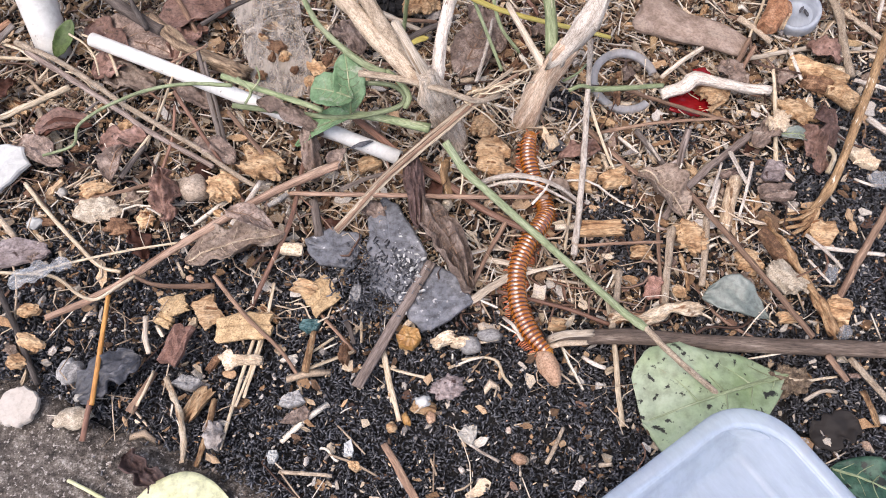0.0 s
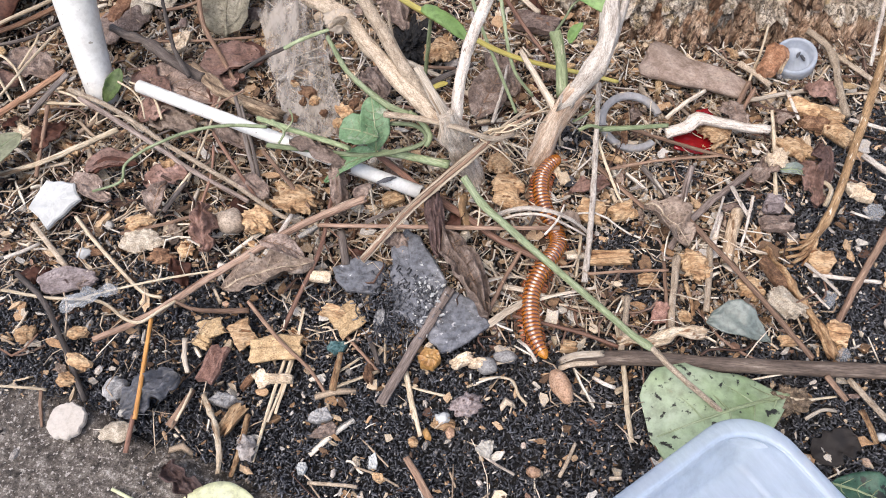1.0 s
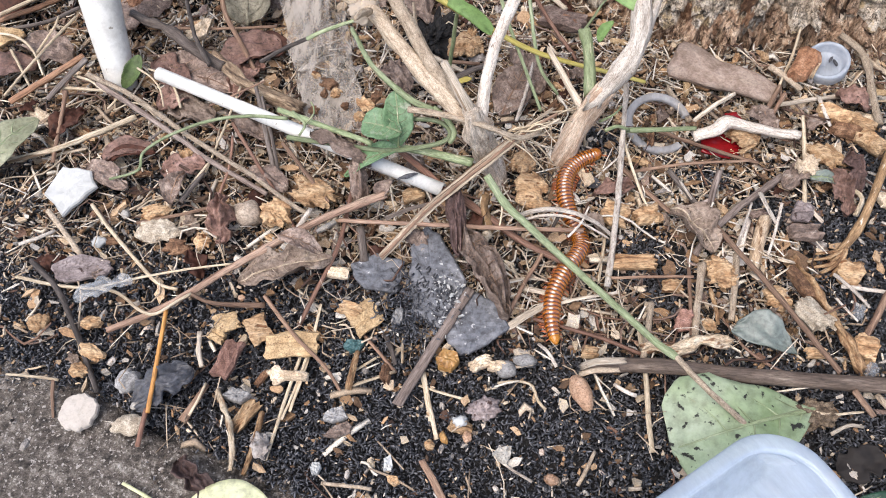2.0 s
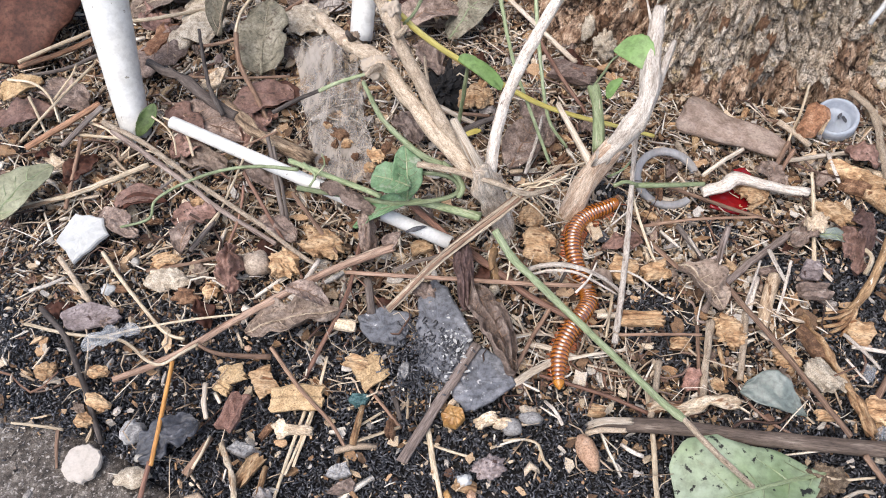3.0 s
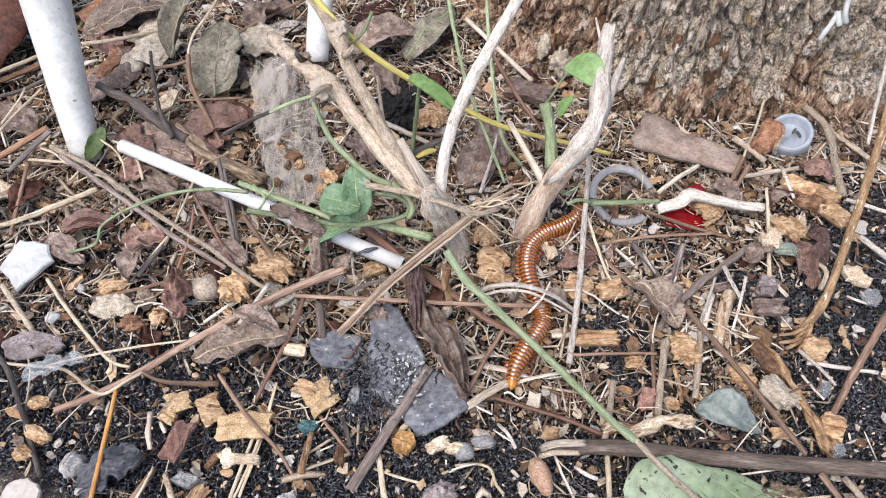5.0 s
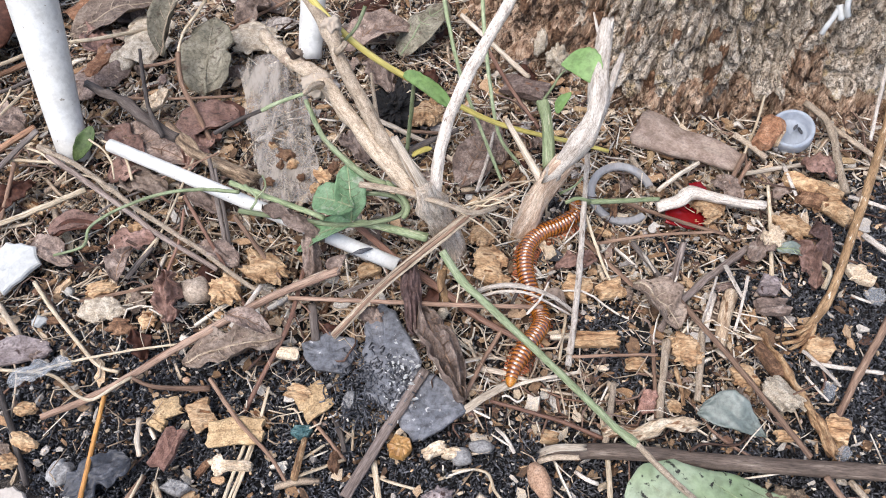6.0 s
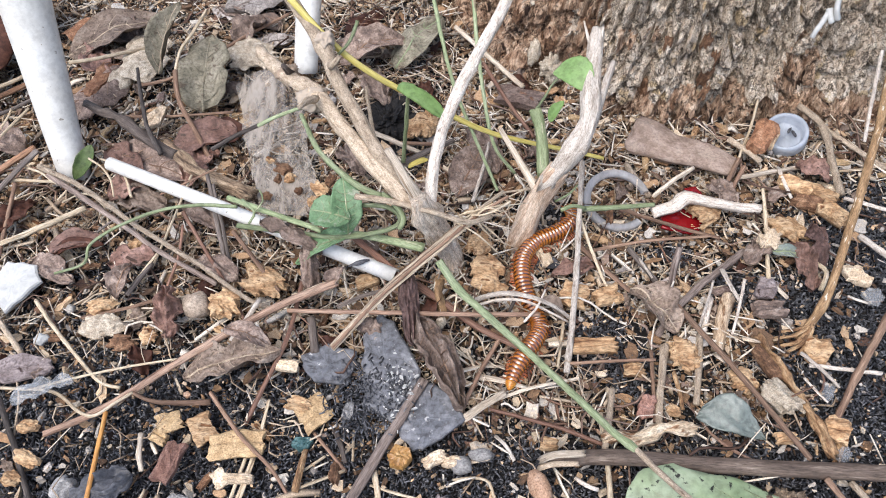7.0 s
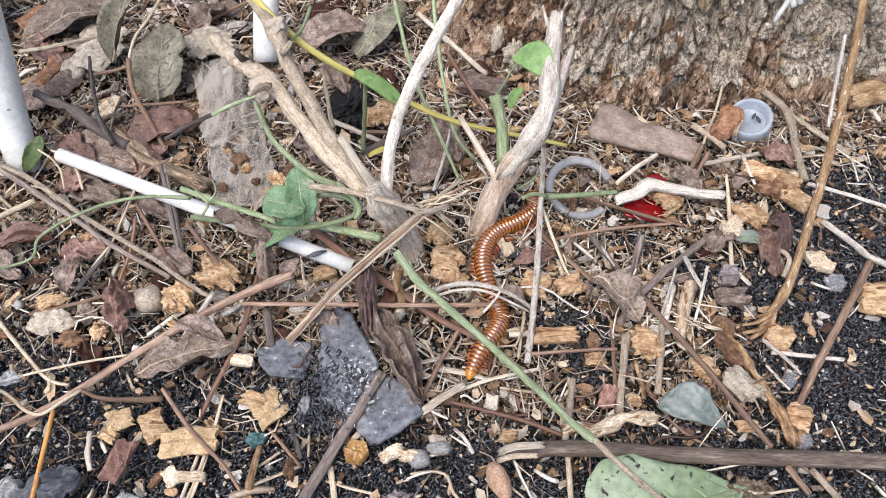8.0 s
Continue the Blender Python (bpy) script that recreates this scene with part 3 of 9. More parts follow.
def leaf(name, base, tip, width, material, label, arch=0.0, cup=0.0, wrinkle=0.1, thick=0.0003, roll=0.0, widest=0.45, nibble=0.0,
         stalk=None, midrib=None, category="leaf", point=1.0, n=22, m=12, fold=0.0, span=(-1.0, 1.0)):
    """A leaf blade from base to tip. arch lifts its middle, cup lifts its sides, nibble eats into the edge;
    span leaves out part of a side, as on a folded or torn leaf."""
    s = next_seed()
    base, tip = np.asarray(base, float), np.asarray(tip, float)
    d = tip - base
    length = np.linalg.norm(d)
    d /= length
    side = np.cross(d, (0, 0, 1))
    side /= np.linalg.norm(side)
    up = np.cross(side, d)
    a = radians(roll)
    side, up = side * math.cos(a) + up * math.sin(a), up * math.cos(a) - side * math.sin(a)
    top, bottom, rib = [], [], []
    for i in range(n + 1):
        u = i / n
        prof = math.sin(math.pi * u ** (math.log(0.5) / math.log(widest))) ** (0.62 * point) if 0 < u < 1 else 0.02
        for k in range(m + 1):
            w = span[0] + (span[1] - span[0]) * k / m
            edge = prof * (1 + 0.07 * noise.noise(Vector((u * 9, w * 0.6 + s, s))))
            if nibble:
                edge *= 1 - nibble * max(0.0, noise.noise(Vector((u * 5 + s, math.copysign(2, w), s * 0.3)))) * 2
            h = arch * math.sin(math.pi * u) + cup * width * (w * edge) ** 2
            h += wrinkle * width * noise.fractal(Vector((u * 3.0 + s, w * 1.6, s)), 1.0, 2.0, 3)
            if fold:
                h += fold * width * (1.3 * abs(noise.noise(Vector((u * 2.6 + s, w * 1.7, s)))) + 0.45 * abs(noise.noise(Vector((u * 6 + s, w * 3.8 + u * 2, s + 3)))) + 0.15 * noise.noise(Vector((u * 14, w * 12, s))))
            q = base + d * length * u + side * (w * edge * width / 2) + up * h
            top.append(q + up * thick / 2)
            bottom.append(q - up * thick / 2)
            if k == m // 2:
                rib.append(q + up * thick * 0.6)
    k = m + 1
    faces = []
    cnt = len(top)
    for i in range(n):
        for j in range(m):
            q = (i * k + j, i * k + j + 1, (i + 1) * k + j + 1, (i + 1) * k + j)
            faces.append(q)
            faces.append(tuple(v + cnt for v in q[::-1]))
        for j, fl in ((0, False), (m, True)):
            q = (i * k + j, (i + 1) * k + j, (i + 1) * k + j + cnt, i * k + j + cnt)
            faces.append(q[::-1] if fl else q)
    ob = link_mesh(name, top + bottom, faces, material, at=base)
    tagged(ob, label, category, GROUPS.get(category, ""))
    if midrib:
        v, f, uv = tube_mesh([p - base for p in rib[::3]], width * 0.018 + 0.0002, 0.0002, 6, 0.05, s)
        link_mesh("midrib", v, f, midrib, ob, "", uv)
        for j in range(2, n - 5, 4):
            for sg in (-1, 1):
                a = np.array(top[j * k + m // 2])
                b = np.array(top[min(n, j + 3) * k + m // 2 + sg * int(m * 0.36)])
                mid = np.array(top[(j + 1) * k + m // 2 + sg * int(m * 0.2)])
                v, f, uv = tube_mesh([a - base, mid - base, b - base], width * 0.006 + 0.0001, 0.0001, 5, 0.05, s)
                link_mesh("vein", v, f, midrib, ob, "", uv)
    if stalk:
        v, f, uv = tube_mesh([base - base, np.asarray(stalk[0], float) - base], stalk[1], stalk[1] * 0.8, 7, 0.1, s)
        link_mesh("leaf_stalk", v, f, stalk[2], ob, "", uv)
    return ob

FLAKEBARK = surface("purplish_bark", [(0.13, 0.098, 0.09), (0.24, 0.195, 0.185), (0.36, 0.305, 0.295)], 200, 0.8, 0.6, spots=(0.06, 0.035, 0.03), spot_scale=330)
PALE2 = surface("pale_chip", [(0.36, 0.27, 0.18), (0.56, 0.44, 0.31), (0.72, 0.62, 0.48)], 300, 0.8, 0.6, vary=0.15)
PALECLOD = surface("pale_crumbly_wood", [(0.22, 0.17, 0.12), (0.44, 0.37, 0.28), (0.62, 0.55, 0.44)], 420, 0.9, 1.0, depth=0.0008, vary=0.15)
ROTTEN_CHIP = surface("red_rotten_wood", [(0.05, 0.026, 0.016), (0.15, 0.080, 0.045), (0.32, 0.195, 0.115)], 380, 0.9, 0.9, depth=0.0008, vary=0.2)
ROTTEN_BARK = surface("rotten_bark", [(0.06, 0.033, 0.021), (0.33, 0.20, 0.125), (0.58, 0.41, 0.28), (0.82, 0.67, 0.52)], 380, 0.9, 1.0, stretch=(1, 1, 0.35), depth=0.002, spots=(0.04, 0.022, 0.015), spot_scale=220, spot_at=0.60, cracks=(90, 0.03, 0.022, (0.07, 0.045, 0.032)))
DRIFT = surface("driftwood", [(0.10, 0.066, 0.054), (0.20, 0.142, 0.118), (0.36, 0.28, 0.235)], 260, 0.85, 1.0, stretch=(0.7, 1, 1), depth=0.0012, spots=(0.24, 0.12, 0.07), spot_scale=160)
BRICKBARK = surface("red_bark", [(0.11, 0.045, 0.025), (0.25, 0.125, 0.068), (0.42, 0.25, 0.155)], 260, 0.85, 0.8)
SOILBIT = surface("soil_bit", [(0.02, 0.017, 0.015), (0.05, 0.04, 0.033), (0.11, 0.085, 0.066), (0.19, 0.16, 0.135)], 500, 0.9, 0.7, island=True)
PINKTWIG = surface("pinkish_twig", [(0.12, 0.070, 0.048), (0.25, 0.160, 0.112), (0.36, 0.255, 0.19)], 700, 0.65, 0.5, along=True, stretch=STREAK, spots=(0.13, 0.075, 0.05), spot_scale=300, spot_at=0.62)
BUFFSTONE = surface("buff_stone", [(0.26, 0.20, 0.15), (0.38, 0.305, 0.235), (0.48, 0.40, 0.32)], 220, 0.75, 0.5, vary=0.04)
MAROONDARK = surface("dark_maroon_leaf", [(0.035, 0.022, 0.02), (0.085, 0.052, 0.046), (0.16, 0.105, 0.092)], 160, 0.6, 0.8, spots=(0.22, 0.14, 0.11), spot_scale=300, spot_at=0.66, depth=0.0008)
STICKBROWN = surface("brown_stick_bark", [(0.036, 0.026, 0.020), (0.076, 0.056, 0.044), (0.125, 0.094, 0.074), (0.23, 0.19, 0.155)], 600, 0.75, 0.6, along=True, stretch=(1, 0.1, 1), spots=(0.25, 0.205, 0.17), spot_scale=260, spot_at=0.665)
CRUMBLY = surface("crumbly_pale_wood", [(0.26, 0.16, 0.09), (0.50, 0.40, 0.28), (0.66, 0.58, 0.46)], 500, 0.85, 0.9, along=True, stretch=(1, 0.35, 1), spots=(0.20, 0.11, 0.06), spot_scale=330, spot_at=0.6, depth=0.0008)
FLAKY = surface("flaky_bark", [(0.05, 0.034, 0.025), (0.17, 0.115, 0.075), (0.36, 0.265, 0.175), (0.52, 0.42, 0.30)], 600, 0.85, 1.0, along=True, stretch=(1, 0.18, 1), spots=(0.05, 0.033, 0.024), spot_scale=330, spot_at=0.6, depth=0.001)
ORANGEBROWN = surface("orange_brown_twig", [(0.13, 0.06, 0.033), (0.25, 0.135, 0.078), (0.37, 0.225, 0.14)], 700, 0.65, 0.5, along=True, stretch=STREAK)
MOTTLED = surface("mottled_rotten_wood", [(0.16, 0.10, 0.06), (0.38, 0.28, 0.185), (0.56, 0.46, 0.34)], 500, 0.85, 0.9, along=True, stretch=(1, 0.35, 1), spots=(0.15, 0.085, 0.045), spot_scale=300, spot_at=0.57, depth=0.0008)
BROWNSOIL = surface("brown_soil", [(0.035, 0.025, 0.018), (0.11, 0.078, 0.052), (0.21, 0.155, 0.105), (0.34, 0.27, 0.19)], 520, 0.95, 1.0, depth=0.0009, spots=(0.30, 0.22, 0.14), spot_scale=600, spot_at=0.60, vary=0.15)
DRIFT2 = surface("weathered_driftwood", [(0.14, 0.095, 0.07), (0.27, 0.20, 0.158), (0.39, 0.31, 0.255)], 210, 0.85, 1.0, along=True, stretch=(1, 0.8, 1), spots=(0.31, 0.24, 0.19), spot_scale=130, spot_at=0.60, depth=0.0007, grain=0.5)
OLIVEGREEN = surface("olive_green_leaf", [(0.06, 0.095, 0.03), (0.105, 0.155, 0.05), (0.18, 0.23, 0.095)], 120, 0.5, 0.4, through_light=0.15, spots=(0.13, 0.10, 0.06), spot_scale=180, grain=0.6)
CREAMSTONE = surface("cream_stone", [(0.37, 0.32, 0.265), (0.44, 0.39, 0.335), (0.48, 0.43, 0.38)], 90, 0.6, 0.25, vary=0.03, grain=0.3)
MAROONLEAF = surface("maroon_leaf", [(0.085, 0.045, 0.034), (0.19, 0.11, 0.085), (0.31, 0.20, 0.165)], 140, 0.6, 0.7, spots=(0.06, 0.036, 0.026), spot_scale=300, depth=0.0008)
TEAL = surface("teal_flake", [(0.03, 0.07, 0.07), (0.06, 0.13, 0.13), (0.10, 0.19, 0.19)], 300, 0.5, 0.3)


# ---------------------------------------------------------------- ground, concrete, tree
def spread(lo, hi, step, far, k=1.35):
    """Even steps between lo and hi, then ever wider ones out to far."""
    mid = list(np.arange(lo, hi + 1e-9, step))
    a, b, s = [], [], step
    x, y = lo, hi
    while x > -far:
        s *= k
        x, y = x - s, y + s
        a.append(x)
        b.append(y)
    return np.array(a[::-1] + mid + b)


def height(x, y):
    """The lie of the soil, in metres."""
    return (0.0035 * noise.noise(Vector((x * 14, y * 14, 0.2))) + 0.0022 * noise.noise(Vector((x * 45, y * 45, 3.1)))
            + 0.0010 * noise.noise(Vector((x * 160, y * 160, 7.7))) - 0.0045)


def build_ground():
    xs, ys = spread(-0.34, 0.34, 0.0035, 60), spread(-0.06, 0.52, 0.0035, 60)
    verts = [(x, y, height(x, y) if abs(x) < 1 and abs(y) < 1 else -0.005) for y in ys for x in xs]
    n = len(xs)
    faces = [(j * n + i, j * n + i + 1, (j + 1) * n + i + 1, (j + 1) * n + i) for j in range(len(ys) - 1) for i in range(n - 1)]
    tagged(link_mesh("ground", verts, faces, SOIL), "dark damp garden soil under the litter", "ground", kind="structure")


def build_concrete():
    """A worn concrete apron whose broken edge runs under the litter."""
    verts, faces = [], []
    nx, ny = 150, 110
    for j in range(ny + 1):
        for i in range(nx + 1):
            u, w = i / nx, j / ny
            x = -0.02 - 0.36 * (1 - u) - 2.6 * max(0.0, 0.25 - u) ** 2 * 16
            edge = 0.108 - 0.42 * max(0.0, x + 0.125) - 0.02 * (x + 0.15) + 0.008 * noise.noise(Vector((x * 40, 0.4, 0))) + 0.006 * noise.noise(Vector((x * 130, 2.4, 0)))
            y = edge - 0.22 * (1 - w) - 2.4 * max(0.0, 0.25 - w) ** 2 * 16
            z = 0.0004 - 0.0035 * max(0.0, (w - 0.97) / 0.03) + 0.0010 * noise.noise(Vector((x * 60, y * 60, 9))) + 0.0008 * noise.noise(Vector((x * 190, y * 190, 4)))
            verts.append((x, y, z))
    k = nx + 1
    for j in range(ny):
        for i in range(nx):
            faces.append((j * k + i, j * k + i + 1, (j + 1) * k + i + 1, (j + 1) * k + i))
    n = len(verts)
    rim = [ny * k + i for i in range(k)] + [j * k + nx for j in range(ny - 1, -1, -1)]
    verts += [(verts[i][0], verts[i][1], -0.03) for i in rim]
    for a in range(len(rim) - 1):
        faces.append((rim[a], rim[a + 1], n + a + 1, n + a))
    tagged(link_mesh("pavement", verts, faces, CONCRETE), "worn grey concrete edge stained with soil", "pavement", kind="structure")


TREE = (0.150, 0.430)


def trunk_radius(a, z):
    """The trunk's outline at angle a and height z: flared foot, buttress folds and cracked bark."""
    c, s = math.cos(a), math.sin(a)
    r = 0.126 + 0.020 * math.exp(-z / 0.035) + 0.012 * noise.noise(Vector((c * 1.6, s * 1.6, z * 2 + 4)))
    r += 0.010 * noise.noise(Vector((c * 5, s * 5, z * 5)))
    tall = 1.0 - 0.45 * min(1.0, max(0.0, (math.degrees(a) % 360 - 268) / 22))
    p = Vector((c * 8.0, s * 8.0, z * 17 * tall))
    d, at = noise.voronoi(p + noise.noise_vector(p * 1.3) * 0.4)
    r += 0.0060 * min(1.0, (d[1] - d[0]) / 0.24) + 0.004 * noise.noise(at[0] * 7.3)
    p = Vector((c * 21, s * 21, z * 78 * tall))
    d, at = noise.voronoi(p + noise.noise_vector(p) * 0.45)
    r += 0.0062 * min(1.0, (d[1] - d[0]) / 0.24) + 0.0028 * noise.noise(at[0] * 5.1)
    p = Vector((c * 55, s * 55, z * 150 * tall))
    d = noise.voronoi(p + noise.noise_vector(p) * 0.4)[0]
    r += 0.0016 * min(1.0, (d[1] - d[0]) / 0.45)
    r += 0.0022 * noise.fractal(Vector((c * 40, s * 40, z * 90)), 0.8, 2.0, 3)
    # upright furrows on the side that faces the path
    deg = math.degrees(a) % 360 + 0.8 * noise.noise(Vector((1.0, 2.0, z * 70)))
    for at, wide, lo, hi in ((269.3, 0.55, 0.012, 0.050), (271.0, 0.35, 0.020, 0.046), (278.4, 0.6, 0.024, 0.065), (265.2, 0.4, 0.036, 0.070)):
        if lo < z < hi:
            r -= 0.0075 * math.exp(-((deg - at - 25 * (z - lo)) / wide) ** 2) * min(1.0, (z - lo) / 0.004, (hi - z) / 0.006)
    return r


def build_tree():
    verts, faces = [], []
    front = np.linspace(radians(175), radians(365), 520)
    back = np.linspace(radians(5), radians(175), 40)[1:-1]
    angles = list(front) + list(back + 2 * math.pi)
    zs = list(np.arange(-0.010, 0.115, 0.0010)) + list(np.arange(0.117, 0.2, 0.004)) + list(np.linspace(0.21, 1.6, 30))
    for z in zs:
        for a in angles:
            r = trunk_radius(a, max(0.0, z)) if z < 0.3 else 0.14 + 0.01 * noise.noise(Vector((math.cos(a) * 3, math.sin(a) * 3, z * 4)))
            verts.append((TREE[0] + r * 1.05 * math.cos(a), TREE[1] + r * math.sin(a), z))
    n = len(angles)
    for j in range(len(zs) - 1):
        for i in range(n):
            k = (i + 1) % n
            faces.append((j * n + i, j * n + k, (j + 1) * n + k, (j + 1) * n + i))
    verts.append((TREE[0], TREE[1], 1.6))
    top = len(verts) - 1
    for i in range(n):
        faces.append(((len(zs) - 1) * n + i, (len(zs) - 1) * n + (i + 1) % n, top))
    base = new("tree_stump")
    base.location = (TREE[0], TREE[1], 0)
    tagged(base, "old tree trunk with cracked flaking grey-brown bark", "tree")
    v = np.array(verts) - np.array((TREE[0], TREE[1], 0))
    trunk = link_mesh("trunk", v, faces, BARK, base, smooth=False)
    trunk.data.materials.append(ROTTEN_BARK)
    wood = np.zeros(len(faces), dtype=np.int32)
    for k, f in enumerate(faces):
        x, y, z = v[f[0]]
        if z < 0.3:
            a = math.degrees(math.atan2(y, x)) % 360
            wood[k] = a + 26 * noise.noise(Vector((x * 60, y * 60, z * 22))) + 10 * noise.noise(Vector((x * 200, y * 200, z * 80))) < 240 - 90 * max(0.0, z - 0.06) or ((a - 274.5) / 3.8) ** 2 + ((z - 0.022) / 0.016) ** 2 + 0.8 * noise.noise(Vector((x * 150, y * 150, z * 90))) < 1.0 or z < 0.010 + 0.012 * noise.noise(Vector((x * 70, y * 70, 1)))
    trunk.data.polygons.foreach_set("material_index", wood)
    # loose bark plates on the side that faces the clearing
    rnd = random.Random(11)
    kinds = []
    for k in range(6):
        pv, pf = slab_mesh((0.011, 0.017, 0.0042), 7, 70 + k, 0.28, relief=0.5)
        me = bpy.data.meshes.new("bark_plate")
        me.from_pydata(pv.tolist(), [], pf)
        me.polygons.foreach_set("use_smooth", np.ones(len(me.polygons), dtype=bool))
        me.materials.append(BARK)
        kinds.append(me)
    rotten = []
    for k in range(5):
        pv, pf = chip_mesh((0.018, 0.009, 0.004), 170 + k, 6, 4, 0.3, 0.8)
        me = bpy.data.meshes.new("bark_plate")
        me.from_pydata(np.stack([pv[:, 1], pv[:, 0], pv[:, 2]], 1).tolist(), [], [f[::-1] for f in pf])
        me.materials.append(ROTTEN_CHIP)
        rotten.append(me)
    for _ in range(190):
        a, z = radians(rnd.uniform(200, 345)), rnd.uniform(0.002, 0.11)
        r = trunk_radius(a, z) - 0.0005
        rot_here = z < 0.045 and rnd.random() < (0.7 if a < radians(258) else 0.14)
        ob = new("bark_plate", rnd.choice(rotten if rot_here else kinds))
        ob.parent = base
        ob.location = (r * 1.05 * math.cos(a), r * math.sin(a), z)
        ob.rotation_euler = Euler((radians(90 + rnd.uniform(-22, 12)), radians(rnd.uniform(-14, 14)), a + radians(90 + rnd.uniform(-20, 20))))
        s = rnd.uniform(0.25, 0.8)
        ob.scale = (s, s * rnd.uniform(0.7, 1.3), s)


build_ground()
build_concrete()
build_tree()


# ---------------------------------------------------------------- the things on the ground

# the cut shrub: two stumps with their branches
branch_a = twig("cut_branch", ((0.0030, 0.1900, 0.0440), (-0.0072, 0.1962, 0.0500), (-0.0239, 0.2160, 0.0540), (-0.0375, 0.2370, 0.0530), (-0.0440, 0.2460, 0.0490), (-0.0549, 0.2611, 0.0420), (-0.0717, 0.2874, 0.0340)), 0.00304, 0.00255, TAN, "thick tan branch with a knot, broken at its end", "branch", sides=14, knots=((0.50, 0.45), (0.60, 0.35), (0.76, 0.30)), rough=0.22)
branch_b = twig("cut_branch", ((0.0020, 0.1905, 0.0450), (-0.0074, 0.1996, 0.0520), (-0.0184, 0.2158, 0.0600), (-0.0282, 0.2330, 0.0640), (-0.0347, 0.2467, 0.0680), (-0.0486, 0.2667, 0.0740)), 0.00258, 0.00225, TAN, "tan branch rising from the shrub's stump", "branch", sides=12, knots=((0.72, 0.35),), rough=0.16)
twig("knot", ((-0.0360, 0.2287, 0.0580), (-0.0377, 0.2216, 0.0630), (-0.0386, 0.2165, 0.0660)), 0.00165, 0.00094, TAN, "rough knot with a broken twig", "twig", rough=0.3, parent=branch_a)
twig("knot", ((-0.0513, 0.2569, 0.0460), (-0.0516, 0.2542, 0.0500), (-0.0524, 0.2532, 0.0530)), 0.00162, 0.00106, DARKWOOD, "rough bud knot on the litter", "twig", rough=0.4, parent=branch_a)
twig("knot", ((-0.0301, 0.2349, 0.0680), (-0.0273, 0.2338, 0.0710), (-0.0259, 0.2339, 0.0730)), 0.00130, 0.00072, TAN, "rough bud knot on the litter", "twig", rough=0.4, parent=branch_b)
for at, size, turn in (((-0.0385, 0.2360, 0.0520), (0.0105, 0.0085, 0.0085), 20), ((-0.0531, 0.2600, 0.0430), (0.0080, 0.0068, 0.0070), 60), ((-0.0335, 0.2470, 0.0690), (0.0072, 0.0070, 0.0070), 10)):
    kv, kf = lump_mesh(size, next_seed(), 4, 0.42, 2.4)
    host = branch_b if at[2] > 0.06 else branch_a
    link_mesh("burl", rot(kv, 0, 0, turn) + np.array(at) - np.array(host.location), kf, STUMPBARK, host, "rough scarred knot")
twig("broken_stub", ((0.0035, 0.1890, 0.0470), (-0.0012, 0.1915, 0.0560), (-0.0075, 0.1984, 0.0640)), 0.00230, 0.00135, PALE, "short pale broken branch stub on the stump", "branch", sides=12, jag=1.6, rough=0.16)
twig("cut_branch", ((0.0058, 0.1925, 0.0440), (0.0075, 0.2070, 0.0540), (0.0121, 0.2250, 0.0570), (0.0187, 0.2422, 0.0610), (0.0286, 0.2648, 0.0670), (0.0338, 0.2786, 0.0700)), 0.00205, 0.00227, WHITISH, "bleached pale branch standing on the stump", "branch", sides=14, rough=0.14, jag=1.2)
twig("shrub_stump", ((0.0128, 0.2000, -0.0020), (0.0095, 0.1975, 0.0140), (0.0062, 0.1920, 0.0320), (0.0040, 0.1890, 0.0430), (0.0022, 0.1890, 0.0520)), 0.00470, 0.00280, STUMPBARK, "knobbly tan stump of a cut shrub in the litter", "stump", sides=26, rough=0.36, knots=((0.52, 0.2), (0.78, 0.62)), step=0.0014)
twig("shrub_stump", ((0.0374, 0.2099, -0.0020), (0.0418, 0.2122, 0.0120), (0.0469, 0.2150, 0.0260), (0.0521, 0.2178, 0.0360)), 0.00500, 0.00390, STUMPROOT, "tan stump forking into branches, rooted in litter", "stump", sides=20, rough=0.26, step=0.002)
split_branch = twig("split_branch", ((0.0485, 0.2153, 0.0300), (0.0554, 0.2180, 0.0420), (0.0604, 0.2257, 0.0520), (0.0633, 0.2427, 0.0600), (0.0650, 0.2596, 0.0660)), 0.00362, 0.00258, WHITISH, "bleached branch with a splintered forked tip", "branch", sides=16, rough=0.24, jag=2.2, knots=((0.3, 0.2), (0.55, 0.25)))
twig("splinter", ((0.0624, 0.2537, 0.0640), (0.0612, 0.2564, 0.0670), (0.0603, 0.2604, 0.0690)), 0.00076, 0.00034, WHITISH, "thin bleached splinter at the tip", "twig", flat=0.6, parent=split_branch)
twig("splinter", ((0.0660, 0.2523, 0.0640), (0.0666, 0.2560, 0.0670), (0.0671, 0.2568, 0.0690)), 0.00075, 0.00034, WHITISH, "thin bleached splinter at the tip", "twig", flat=0.6, parent=split_branch)
twig("split_prong", ((0.0582, 0.2173, 0.0450), (0.0628, 0.2258, 0.0520), (0.0668, 0.2355, 0.0570), (0.0708, 0.2463, 0.0620)), 0.00251, 0.00107, WHITISH, "short bleached splinter beside the branch tip", "branch", sides=12, rough=0.24, jag=1.5, parent=split_branch)
twig("broken_splint", ((0.0451, 0.2149, 0.0260), (0.0379, 0.2261, 0.0310), (0.0309, 0.2365, 0.0370)), 0.00173, 0.00097, PALE, "thin pale broken stub beside the stump", "branch", jag=1.6)
twig("bark_splinter", ((-0.0200, 0.2478, 0.0200), (-0.0219, 0.2566, 0.0260), (-0.0240, 0.2665, 0.0320)), 0.00104, 0.00057, TAN, "thin upright splinter of bark", "splinter", flat=0.5)
